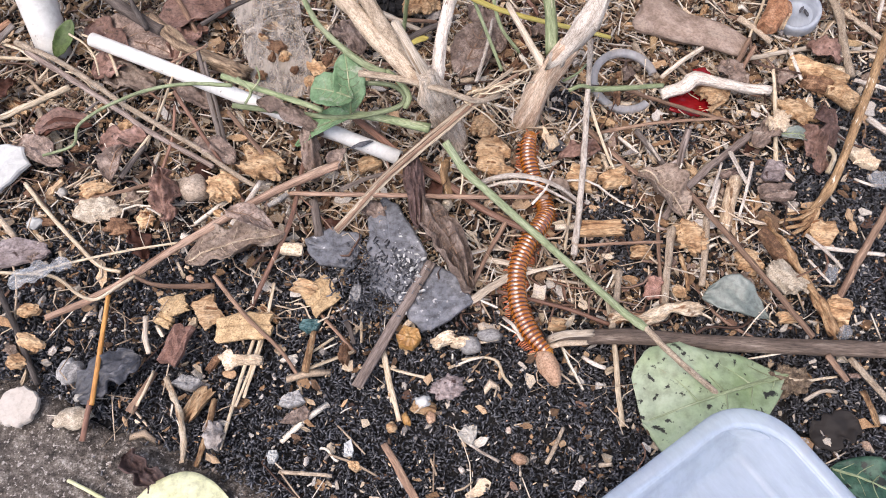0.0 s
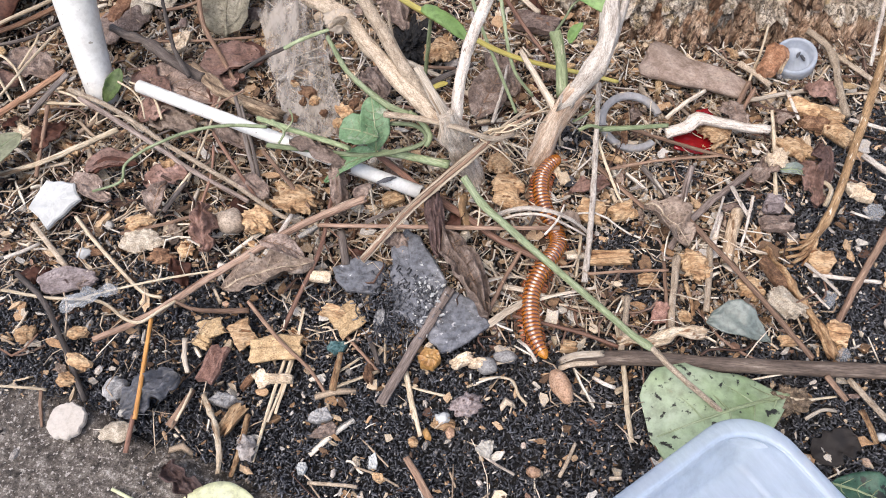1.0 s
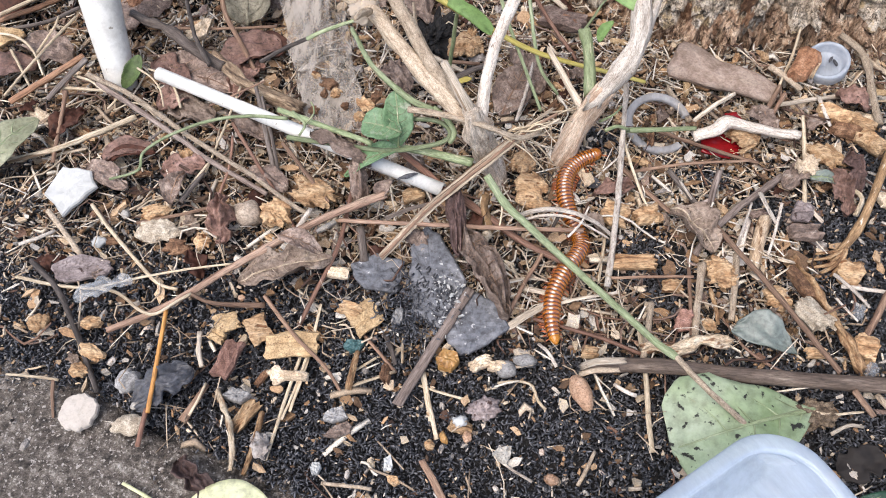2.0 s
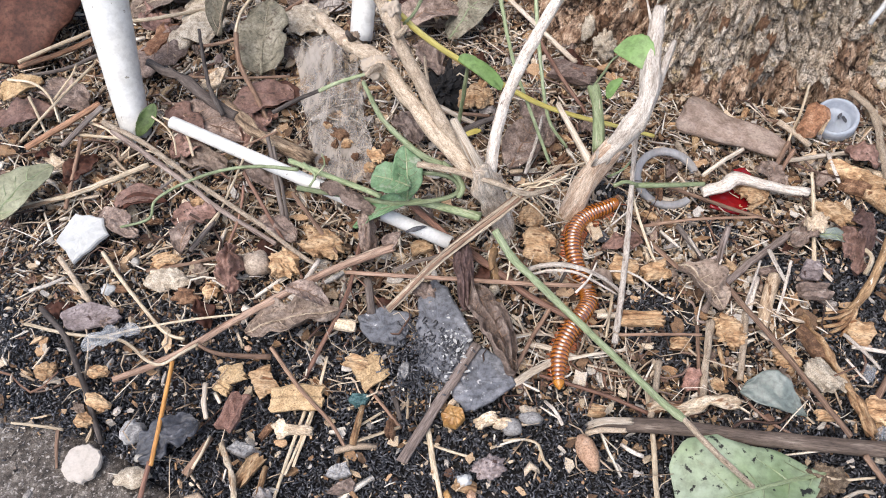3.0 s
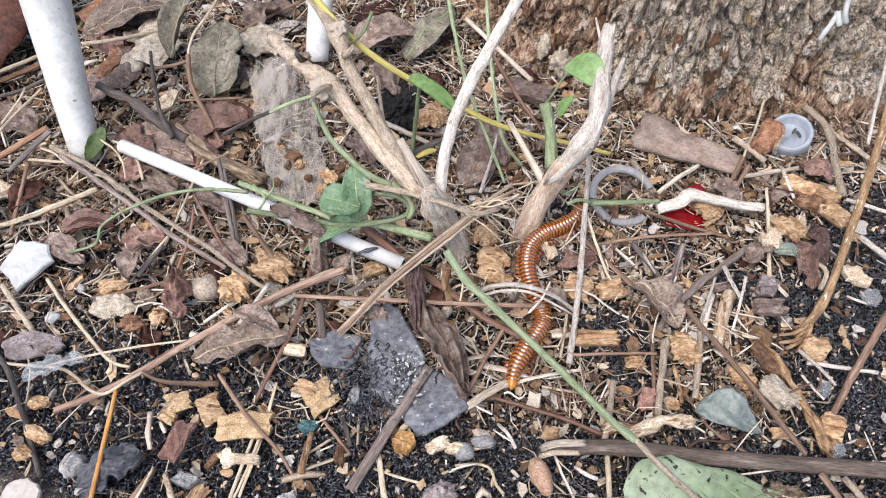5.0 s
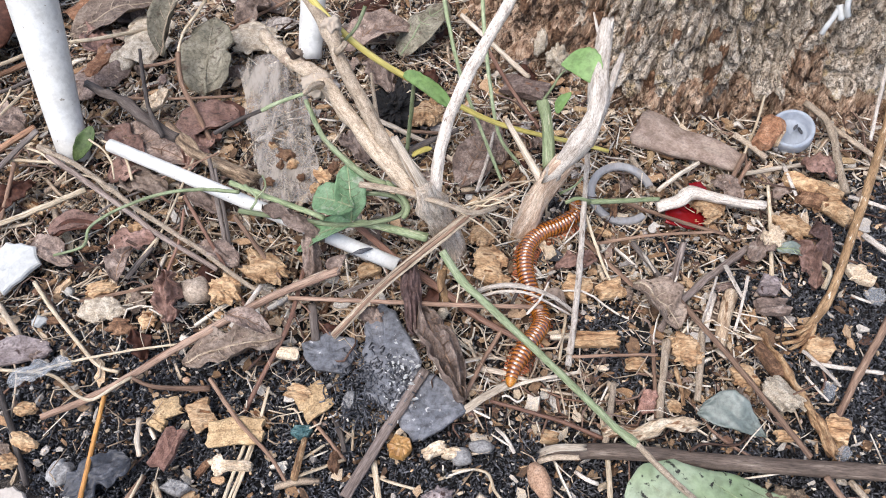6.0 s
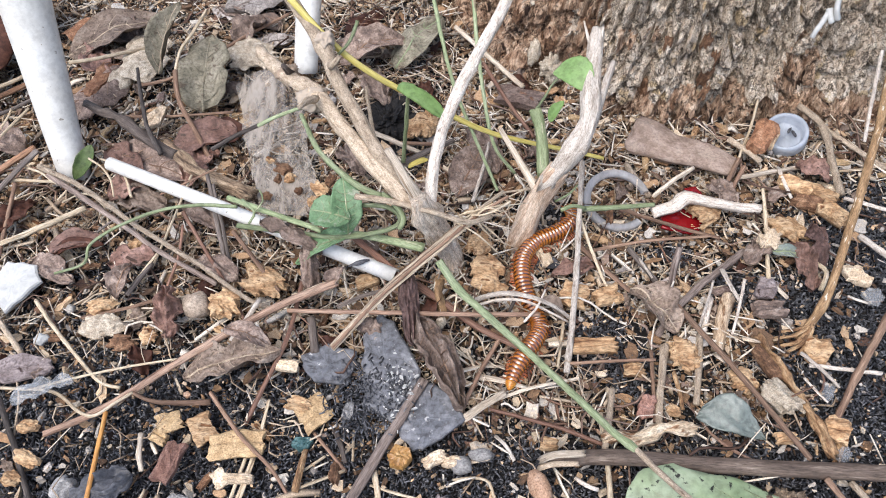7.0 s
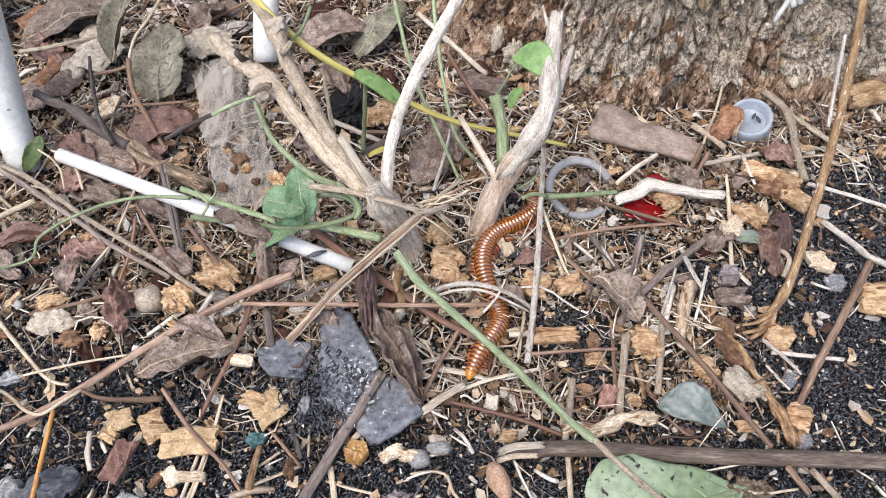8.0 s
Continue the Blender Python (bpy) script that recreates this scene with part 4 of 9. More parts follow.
twig("dry_side_shoot", ((-0.0197, 0.1953, 0.0440), (-0.0069, 0.1910, 0.0470), (0.0051, 0.1865, 0.0480), (0.0188, 0.1865, 0.0420), (0.0268, 0.1925, 0.0380)), 0.00119, 0.00088, TAN, "dry tan shoot crossing in front of the stump", "shoot", rough=0.16)

# live green shoots
twig("green_shoot", ((0.0470, 0.2192, 0.0310), (0.0461, 0.2328, 0.0370), (0.0435, 0.2412, 0.0430)), 0.00247, 0.00196, GREEN, "cut green shoot on the stump", "shoot", knots=((0.9, 0.2),))
twig("leaf_sprig", ((0.0435, 0.2403, 0.0430), (0.0472, 0.2451, 0.0460), (0.0505, 0.2488, 0.0500), (0.0535, 0.2499, 0.0520)), 0.00061, 0.00034, GREEN, "thin green sprig carrying a young leaf", "shoot")
leaf("young_leaf", (0.0606, 0.2345, 0.0575), (0.0494, 0.2462, 0.0565), 0.0205, FRESHLEAF, "small round fresh green leaf on a sprig", arch=0.001, cup=0.06, widest=0.5, point=0.62, roll=30, wrinkle=0.03, span=(-0.08, 1.0))
leaf("young_leaf", (0.0490, 0.2358, 0.0420), (0.0540, 0.2408, 0.0480), 0.0043, FRESHLEAF, "tiny fresh green leaf beside the branch", arch=0.001, cup=0.3)
twig("grass_stem", ((0.0036, 0.2867, 0.0620), (0.0085, 0.2685, 0.0500), (0.0138, 0.2555, 0.0380), (0.0216, 0.2444, 0.0240), (0.0309, 0.2314, 0.0080)), 0.00082, 0.00066, GREYGREEN, "thin grey-green grass stem leaning in the shrub", "stem")
twig("grass_stem", ((0.0197, 0.2914, 0.0580), (0.0217, 0.2717, 0.0480), (0.0256, 0.2528, 0.0320), (0.0295, 0.2440, 0.0200), (0.0380, 0.2413, 0.0080)), 0.00083, 0.00067, GREYGREEN, "thin grey-green grass stem leaning in the shrub", "stem")
twig("yellow_stalk", ((-0.0466, 0.2600, 0.0780), (-0.0323, 0.2510, 0.0660), (-0.0198, 0.2477, 0.0560), (-0.0071, 0.2480, 0.0460), (0.0085, 0.2475, 0.0360), (0.0296, 0.2465, 0.0250), (0.0620, 0.2526, 0.0100), (0.0762, 0.2535, 0.0050)), 0.00134, 0.00084, YELLOW, "smooth yellow stem slanting across the shrub", "stem", rough=0.05)
twig("side_bud", ((-0.0293, 0.2461, 0.0640), (-0.0246, 0.2498, 0.0680), (-0.0222, 0.2553, 0.0720)), 0.00050, 0.00075, GREEN, "small green bud shoot on the yellow stem", "shoot")
leaf("strap_leaf", (-0.0092, 0.2482, 0.0480), (0.0086, 0.2368, 0.0425), 0.0092, FRESHLEAF, "narrow bitten green leaf on the yellow stem", arch=0.0035, cup=-0.2, nibble=0.15, widest=0.5, point=0.45, roll=-26, wrinkle=0.06, span=(-1.0, 0.35))
twig("green_stalk", ((-0.0051, 0.2500, 0.0420), (-0.0064, 0.2486, 0.0280), (-0.0086, 0.2469, 0.0080)), 0.00081, 0.00087, GREEN, "slim green stem standing in the litter", "stem")
twig("creeping_vine", ((-0.1356, 0.1849, 0.0100), (-0.1248, 0.1883, 0.0120), (-0.1240, 0.1954, 0.0140), (-0.1156, 0.2025, 0.0160), (-0.1010, 0.2092, 0.0180), (-0.0847, 0.2102, 0.0210), (-0.0682, 0.2080, 0.0230)), 0.00052, 0.00078, GREEN, "long green creeping vine with curled tip", "vine", rough=0.08)
twig("creeping_vine", ((-0.0728, 0.2132, 0.0220), (-0.0588, 0.2059, 0.0240), (-0.0443, 0.1989, 0.0260), (-0.0339, 0.1938, 0.0270)), 0.00115, 0.00100, GREEN, "green vine stem lying over the straw", "vine", knots=((0.3, 0.35),))
twig("creeping_vine", ((-0.0689, 0.2046, 0.0160), (-0.0478, 0.2002, 0.0180), (-0.0289, 0.1933, 0.0240), (-0.0156, 0.1903, 0.0300), (-0.0063, 0.1916, 0.0330), (-0.0051, 0.1942, 0.0350), (-0.0087, 0.1966, 0.0370), (-0.0161, 0.1986, 0.0360), (-0.0231, 0.2003, 0.0330)), 0.00106, 0.00083, GREEN, "green vine bending round towards the stump", "vine", rough=0.07)
twig("vine_stub", ((-0.0232, 0.1952, 0.0240), (-0.0086, 0.1907, 0.0260), (0.0035, 0.1873, 0.0260)), 0.00126, 0.00173, GREEN, "thick cut green stub beside the stump", "shoot", jag=0.7)
twig("green_shoot", ((-0.0450, 0.2381, 0.0420), (-0.0356, 0.2172, 0.0450), (-0.0266, 0.2064, 0.0450), (-0.0178, 0.2000, 0.0430), (-0.0112, 0.1977, 0.0420)), 0.00088, 0.00121, GREYGREEN, "green shoot rising to the broken branch", "shoot")
twig("green_shoot", ((-0.0113, 0.1985, 0.0420), (-0.0065, 0.1958, 0.0400), (-0.0032, 0.1919, 0.0370), (-0.0048, 0.1898, 0.0340)), 0.00113, 0.00097, GREEN, "green shoot curling at the stump", "shoot")
leaf("vine_leaf", (-0.0240, 0.1932, 0.0265), (-0.0252, 0.2045, 0.0440), 0.0115, VINELEAF, "upright green leaf with a dull torn surface", arch=0.003, cup=0.1, nibble=0.08, widest=0.55, roll=-10, wrinkle=0.03, fold=0.03, n=30, m=16, point=0.85, midrib=GREEN)
leaf("vine_leaf", (-0.0225, 0.1935, 0.0340), (-0.0368, 0.1960, 0.0360), 0.0118, VINELEAF, "green torn leaf lobe over the vine", arch=0.002, cup=0.15, nibble=0.08, widest=0.6, roll=22, wrinkle=0.03, point=0.5, midrib=GREEN)
leaf("vine_leaf", (-0.0240, 0.1930, 0.0260), (-0.0453, 0.1912, 0.0100), 0.0094, VINELEAF, "pointed green leaf hanging under the vine", arch=0.002, cup=0.2, widest=0.35, midrib=GREEN)
twig("dark_sprig", ((-0.0846, 0.2392, 0.0220), (-0.0743, 0.2419, 0.0270), (-0.0642, 0.2442, 0.0310)), 0.00094, 0.00074, BLACKTWIG, "dark twig end pointing at the shrub", "twig", rough=0.18)
twig("green_tip", ((-0.0650, 0.2435, 0.0310), (-0.0565, 0.2461, 0.0340), (-0.0437, 0.2484, 0.0380)), 0.00082, 0.00073, GREYGREEN, "pale green broken twig tip", "twig")
twig("long_green_stalk", ((0.0091, 0.1820, 0.0260), (0.0160, 0.1742, 0.0200), (0.0265, 0.1658, 0.0160), (0.0387, 0.1557, 0.0120), (0.0532, 0.1382, 0.0150), (0.0642, 0.1225, 0.0200), (0.0705, 0.1157, 0.0220)), 0.00148, 0.00113, GREYGREEN, "long straight green stalk lying across the litter", "stalk", rough=0.08, knots=((0.12, 0.15), (0.97, 0.35)))
twig("dry_stalk", ((0.0702, 0.1161, 0.0220), (0.0794, 0.1096, 0.0160), (0.0914, 0.1031, 0.0080), (0.1003, 0.0977, 0.0030)), 0.00098, 0.00092, TAN, "grey-brown dry end of the green stalk", "stalk", rough=0.08)
twig("green_twig", ((0.0618, 0.2155, 0.0160), (0.0748, 0.2171, 0.0150), (0.0919, 0.2217, 0.0120)), 0.00115, 0.00090, GREEN, "thin green twig beside the plastic ring", "twig")
twig("green_tendril", ((0.0520, 0.2156, 0.0200), (0.0573, 0.2177, 0.0220), (0.0606, 0.2214, 0.0230)), 0.00053, 0.00035, GREEN, "small green tendril at the stump", "twig")
twig("green_tendril", ((0.0540, 0.2112, 0.0200), (0.0589, 0.2137, 0.0200), (0.0638, 0.2148, 0.0170)), 0.00078, 0.00070, GREEN, "small green tendril at the stump", "twig")

# white plastic pipes and straws
twig("white_stake", ((-0.1492, 0.2410, 0.0020), (-0.1523, 0.2537, 0.0220), (-0.1549, 0.2661, 0.0420), (-0.1566, 0.2773, 0.0640), (-0.1567, 0.2828, 0.0780)), 0.00620, 0.01063, PIPEWHITE, "smooth white plastic stake standing in the litter", "stake", sides=24, rough=0.012, jag=0.8)
leaf("small_leaf", (-0.1466, 0.2362, 0.0060), (-0.1384, 0.2462, 0.0165), 0.0082, OLIVEGREEN, "small oval green leaf leaning against the stake", cup=0.22, arch=0.001, wrinkle=0.03, point=0.9, roll=-34, widest=0.55, span=(-0.7, 1.0))
twig("white_pipe", ((-0.0592, 0.3092, 0.0040), (-0.0579, 0.3162, 0.0160), (-0.0560, 0.3306, 0.0340)), 0.00548, 0.00584, PIPEWHITE, "slim white plastic pipe standing behind the shrub", "pipe", sides=20, rough=0.01, jag=0.2)
twig("web_tangle", ((-0.0663, 0.2104, 0.0240), (-0.0608, 0.2047, 0.0240), (-0.0632, 0.2022, 0.0200)), 0.00078, 0.00043, GREYGREEN, "greyish sprig tangled in the vine", "twig")
twig("green_tendril", ((-0.0603, 0.2033, 0.0250), (-0.0564, 0.2054, 0.0300), (-0.0576, 0.2078, 0.0330)), 0.00043, 0.00026, GREEN, "small green tendril on the vine", "twig")

# long sticks and stalks on the litter
def build_split_stalk():
    """A dry stalk split into strands that lie side by side and fray at the stump."""
    line = np.array(((-0.0282, 0.1576, 0.0060), (-0.0104, 0.1747, 0.0160), (0.0074, 0.1851, 0.0280), (0.0209, 0.1924, 0.0370), (0.0325, 0.1992, 0.0410)))
    side = np.array((-0.55, 0.62, 0.55))
    stalk = None
    for k, (off, lift, m) in enumerate(((-0.0011, 0.0, SPLITSTALK), (-0.0003, 0.0007, BROWN), (0.0004, 0.0004, SPLITSTALK), (0.0012, 0.0, SPLITSTALK), (0.0018, -0.0006, BROWN))):
        fan = np.array((0.6, 0.8, 1.0, 1.1, 1.9))[:, None]
        pts = line + side * off * fan + np.array((0, 0, lift))
        pts = pts[:4 + (k % 2)] if k else pts
        ob = twig("split_stalk" if stalk is None else "strand", [tuple(q) for q in pts], 0.00082, 0.00058, m, "dry brown stalk split into strands, leaning on the stump" if stalk is None else "", "stalk", parent=stalk, flat=0.7, rough=0.16)
        stalk = stalk or ob
    rnd = random.Random(31)
    for k in range(11):
        a = line[3] + np.array((rnd.uniform(-0.006, 0.004), rnd.uniform(-0.002, 0.002), rnd.uniform(-0.002, 0.002)))
        b = a + np.array((rnd.uniform(0.008, 0.019), rnd.uniform(-0.004, 0.011), rnd.uniform(-0.018, 0.006)))
        mid = (a + b) / 2 + np.array((0, rnd.uniform(-0.002, 0.002), rnd.uniform(0.0, 0.004)))
        twig("fibre", (tuple(a), tuple(mid), tuple(b)), 0.00034, 0.00022, STRAWY, "", "stalk", parent=stalk)


build_split_stalk()
twig("russet_stick", ((-0.1207, 0.1238, 0.0040), (-0.1021, 0.1329, 0.0060), (-0.0829, 0.1469, 0.0090), (-0.0642, 0.1584, 0.0130), (-0.0473, 0.1690, 0.0150), (-0.0278, 0.1789, 0.0160)), 0.00117, 0.00150, PINKTWIG, "long russet-brown stick lying on black pellets", "stick", knots=((0.12, 0.15), (0.55, 0.15)))
twig("thin_russet_twig", ((-0.0447, 0.1691, 0.0120), (-0.0145, 0.1691, 0.0120), (0.0164, 0.1683, 0.0130), (0.0448, 0.1682, 0.0140)), 0.00083, 0.00081, PINKTWIG, "thin straight pinkish-brown twig", "twig")
twig("russet_twig", ((-0.0551, 0.1301, 0.0010), (-0.0488, 0.1460, 0.0060), (-0.0435, 0.1602, 0.0100), (-0.0418, 0.1828, 0.0100), (-0.0401, 0.2152, 0.0080)), 0.00086, 0.00082, RUSSET, "dark russet twig slanting through the litter", "twig")
twig("russet_twig", ((-0.0000, 0.1841, 0.0090), (0.0122, 0.1744, 0.0090), (0.0228, 0.1665, 0.0080), (0.0381, 0.1580, 0.0080)), 0.00154, 0.00105, RUSSET, "stout russet twig under the green stalk", "twig")
twig("purple_twig", ((0.0307, 0.1615, 0.0080), (0.0233, 0.1480, 0.0060), (0.0152, 0.1292, 0.0030)), 0.00082, 0.00078, BROWN, "thin dark purplish twig", "twig")
twig("brown_stick", ((0.0049, 0.1460, 0.0060), (-0.0057, 0.1250, 0.0060), (-0.0173, 0.1019, 0.0050)), 0.00185, 0.00178, WEATHERED, "flat weathered brown stick on black pellets", "stick", flat=0.55, rough=0.08)
twig("brown_twig", ((-0.1582, 0.2358, 0.0140), (-0.1373, 0.2253, 0.0140), (-0.1082, 0.2054, 0.0130), (-0.0823, 0.1899, 0.0110), (-0.0624, 0.1766, 0.0090), (-0.0501, 0.1720, 0.0070)), 0.00114, 0.00085, TAN, "long brown twig in a tangle", "twig")
twig("grey_twig", ((-0.1540, 0.2333, 0.0120), (-0.1196, 0.2106, 0.0110), (-0.1004, 0.1976, 0.0090), (-0.0751, 0.1842, 0.0060)), 0.00124, 0.00096, WEATHERED, "long grey twig in a tangle", "twig")
twig("grey_twig", ((-0.0858, 0.2299, 0.0180), (-0.0800, 0.2126, 0.0120), (-0.0742, 0.1948, 0.0050)), 0.00083, 0.00098, GREYTWIG, "short upright grey twig", "twig")
twig("brown_twig", ((-0.0708, 0.2033, 0.0140), (-0.0603, 0.1910, 0.0120), (-0.0500, 0.1791, 0.0090)), 0.00089, 0.00086, BROWN, "short brown twig over the clods", "twig")
twig("russet_twig", ((-0.0933, 0.2142, 0.0120), (-0.0791, 0.1941, 0.0100), (-0.0687, 0.1800, 0.0080), (-0.0625, 0.1702, 0.0040)), 0.00082, 0.00060, RUSSET, "thin russet twig in a tangle", "twig")
dark_branch = twig("dark_branch", ((-0.1475, 0.2692, 0.0180), (-0.1281, 0.2572, 0.0200), (-0.1132, 0.2470, 0.0190), (-0.1012, 0.2406, 0.0170)), 0.00181, 0.00228, DARKWOOD, "dark old branch with flaking bark", "branch", rough=0.3, sides=14)
twig("flaking_end", ((-0.1080, 0.2442, 0.0185), (-0.0921, 0.2356, 0.0150), (-0.0794, 0.2295, 0.0120), (-0.0690, 0.2243, 0.0090)), 0.00225, 0.00245, FLAKY, "flaking ochre bark of the branch end", "branch", rough=0.6, sides=18, jag=1.4, step=0.0014, parent=dark_branch)
twig("dark_twig", ((-0.1275, 0.2860, 0.0240), (-0.1194, 0.2640, 0.0240), (-0.1133, 0.2496, 0.0230), (-0.1057, 0.2381, 0.0200)), 0.00071, 0.00103, BLACKTWIG, "thin dark twig bent over the branch", "twig", rough=0.2)
twig("brown_twig", ((-0.1105, 0.2850, 0.0240), (-0.1069, 0.2714, 0.0180), (-0.0982, 0.2585, 0.0120), (-0.0903, 0.2466, 0.0060)), 0.00111, 0.00098, BROWN, "curved brown twig between dead leaves", "twig")
twig("pale_root", ((-0.1052, 0.3262, 0.0260), (-0.1090, 0.3114, 0.0240), (-0.1127, 0.2993, 0.0220), (-0.1124, 0.2863, 0.0180), (-0.1091, 0.2743, 0.0120)), 0.00075, 0.00062, STRAWY, "thin pale root looping over leaves", "root")
twig("brown_twig", ((-0.1372, 0.2705, 0.0100), (-0.1119, 0.2711, 0.0100), (-0.0866, 0.2751, 0.0090)), 0.00071, 0.00062, BROWN, "thin straight brown twig", "twig")
twig("brown_twig", ((-0.1305, 0.2861, 0.0140), (-0.1151, 0.2965, 0.0120), (-0.0928, 0.3291, 0.0080), (-0.0740, 0.3513, 0.0060)), 0.00083, 0.00082, BROWN, "thin straight brown twig", "twig")
twig("orange_stick", ((-0.2115, 0.2709, 0.0100), (-0.1949, 0.2826, 0.0100), (-0.1835, 0.2928, 0.0100)), 0.00124, 0.00118, ORANGEBROWN, "orange-brown stick lying in the litter", "stick")
twig("pale_stick", ((-0.2093, 0.2703, 0.0140), (-0.1958, 0.2826, 0.0140), (-0.1841, 0.2948, 0.0130)), 0.00092, 0.00096, STRAWY, "pale tan stick lying in the litter", "stick")
twig("pale_stick", ((-0.1676, 0.3019, 0.0140), (-0.1508, 0.3082, 0.0130), (-0.1315, 0.3209, 0.0100)), 0.00097, 0.00089, STRAWY, "pale tan stick lying in the litter", "stick")
twig("grey_stick", ((-0.2109, 0.2671, 0.0080), (-0.1913, 0.2723, 0.0090), (-0.1788, 0.2830, 0.0090)), 0.00082, 0.00084, GREYTWIG, "slim grey stick lying in the litter", "stick")
twig("pale_stalk", ((-0.1940, 0.2276, 0.0080), (-0.1822, 0.2483, 0.0140), (-0.1717, 0.2664, 0.0180)), 0.00058, 0.00060, STRAWY, "thin pale stalk slanting over the litter", "stalk")
twig("orange_stick", ((-0.1903, 0.2246, 0.0080), (-0.1756, 0.2354, 0.0120), (-0.1629, 0.2459, 0.0150)), 0.00143, 0.00126, ORANGEBROWN, "blunt orange-brown stick end", "stick")
twig("grey_stick", ((-0.1752, 0.2267, 0.0080), (-0.1681, 0.2351, 0.0120), (-0.1612, 0.2440, 0.0150)), 0.00105, 0.00126, GREYTWIG, "blunt grey-brown stick on the litter", "stick")
twig("tan_stick", ((-0.1826, 0.1962, 0.0040), (-0.1650, 0.2014, 0.0060), (-0.1522, 0.2070, 0.0080), (-0.1348, 0.2181, 0.0090)), 0.00110, 0.00122, STRAWY, "tan stick with peeling bark", "stick", rough=0.18)
twig("brown_twig", ((-0.1660, 0.2281, 0.0120), (-0.1648, 0.2133, 0.0090), (-0.1645, 0.1966, 0.0040)), 0.00086, 0.00082, BROWN, "brown twig crossing the tan stick", "twig")
twig("tan_stick", ((-0.0283, 0.1813, 0.0140), (-0.0364, 0.1779, 0.0130), (-0.0472, 0.1719, 0.0120)), 0.00152, 0.00134, TAN, "tan wood sliver on the litter", "stick", flat=0.5)
twig("brown_twig", ((-0.1226, 0.1693, 0.0040), (-0.1081, 0.1728, 0.0050), (-0.0941, 0.1780, 0.0050)), 0.00069, 0.00070, BROWN, "short twig on the clods", "twig")
twig("pale_stalk", ((-0.1411, 0.1754, 0.0060), (-0.1313, 0.1649, 0.0060), (-0.1193, 0.1535, 0.0050), (-0.1081, 0.1436, 0.0040), (-0.1006, 0.1418, 0.0030)), 0.00078, 0.00065, STRAWY, "pale bent stalk on the litter", "stalk")
twig("pale_stalk", ((-0.1600, 0.1433, 0.0040), (-0.1422, 0.1404, 0.0040), (-0.1226, 0.1388, 0.0050), (-0.1106, 0.1313, 0.0060), (-0.1037, 0.1290, 0.0080), (-0.0973, 0.1336, 0.0090), (-0.0928, 0.1373, 0.0090)), 0.00066, 0.00055, STRAWY, "pale straw lying flat across pellets", "stalk")
twig("pale_stalk", ((-0.1292, 0.1400, 0.0050), (-0.1144, 0.1449, 0.0050), (-0.0947, 0.1495, 0.0060), (-0.0706, 0.1533, 0.0070)), 0.00048, 0.00041, STRAWY, "pale straw over the russet stick", "stalk")
twig("purple_twig", ((-0.0934, 0.1373, 0.0090), (-0.0852, 0.1359, 0.0050), (-0.0678, 0.1371, 0.0030)), 0.00063, 0.00111, BROWN, "thin twig over the russet stick", "twig")
twig("black_twig", ((-0.1571, 0.1505, 0.0040), (-0.1439, 0.1396, 0.0040), (-0.1304, 0.1215, 0.0040), (-0.1176, 0.1015, 0.0030)), 0.00108, 0.00096, BLACKTWIG, "curved charcoal-black twig on the soil", "twig")
orange_stalk = twig("orange_stalk", ((-0.1003, 0.1305, 0.0080), (-0.0986, 0.1126, 0.0080), (-0.0974, 0.0939, 0.0070)), 0.00078, 0.00078, ORANGE, "glossy orange stalk standing out on black pellets", "stalk", rough=0.05)
twig("orange_stalk_end", ((-0.0982, 0.0952, 0.0070), (-0.0983, 0.0898, 0.0060), (-0.0989, 0.0836, 0.0040)), 0.00082, 0.00080, RUSSET, "dark lower end of the orange stalk", "stalk", parent=orange_stalk)
twig("dark_twig", ((-0.0683, 0.1403, 0.0040), (-0.0542, 0.1237, 0.0070), (-0.0430, 0.1138, 0.0060), (-0.0362, 0.1056, 0.0020)), 0.00080, 0.00059, BROWN, "thin dark twig over the ochre chip", "twig")
twig("dark_twig", ((-0.0313, 0.1273, 0.0030), (-0.0244, 0.1201, 0.0030), (-0.0190, 0.1143, 0.0020)), 0.00062, 0.00060, BROWN, "thin dark twig on pellets", "twig")
twig("pale_straw", ((-0.0480, 0.1387, 0.0030), (-0.0496, 0.1156, 0.0030), (-0.0526, 0.0983, 0.0030)), 0.00056, 0.00051, STRAWY, "flat pale straw on pellets", "straw", flat=0.5)
twig("pale_straw", ((-0.0491, 0.1212, 0.0040), (-0.0518, 0.1077, 0.0030), (-0.0548, 0.0954, 0.0030)), 0.00054, 0.00043, STRAWY, "flat pale straw on pellets", "straw", flat=0.5)
twig("pale_straw", ((-0.0106, 0.1160, 0.0030), (-0.0082, 0.1065, 0.0030), (-0.0061, 0.0978, 0.0020)), 0.00068, 0.00079, STRAWY, "flat pale straw on pellets", "straw", flat=0.5)
twig("pale_straw", ((-0.0352, 0.1072, 0.0030), (-0.0279, 0.1107, 0.0030), (-0.0193, 0.1143, 0.0030)), 0.00052, 0.00060, STRAWY, "pale twig on pellets", "straw")
twig("pale_straw", ((-0.0178, 0.1287, 0.0030), (-0.0172, 0.1180, 0.0020)), 0.00046, 0.00046, STRAWY, "pale straw on pellets", "straw")
twig("pale_straw", ((-0.0338, 0.1138, 0.0020), (-0.0262, 0.1190, 0.0030)), 0.00046, 0.00046, STRAWY, "pale straw sliver on the litter", "straw")
twig("pale_straw", ((-0.0110, 0.1101, 0.0020), (-0.0015, 0.1077, 0.0020), (0.0064, 0.1055, 0.0020)), 0.00038, 0.00044, STRAWY, "pale straw sliver on the litter", "straw")
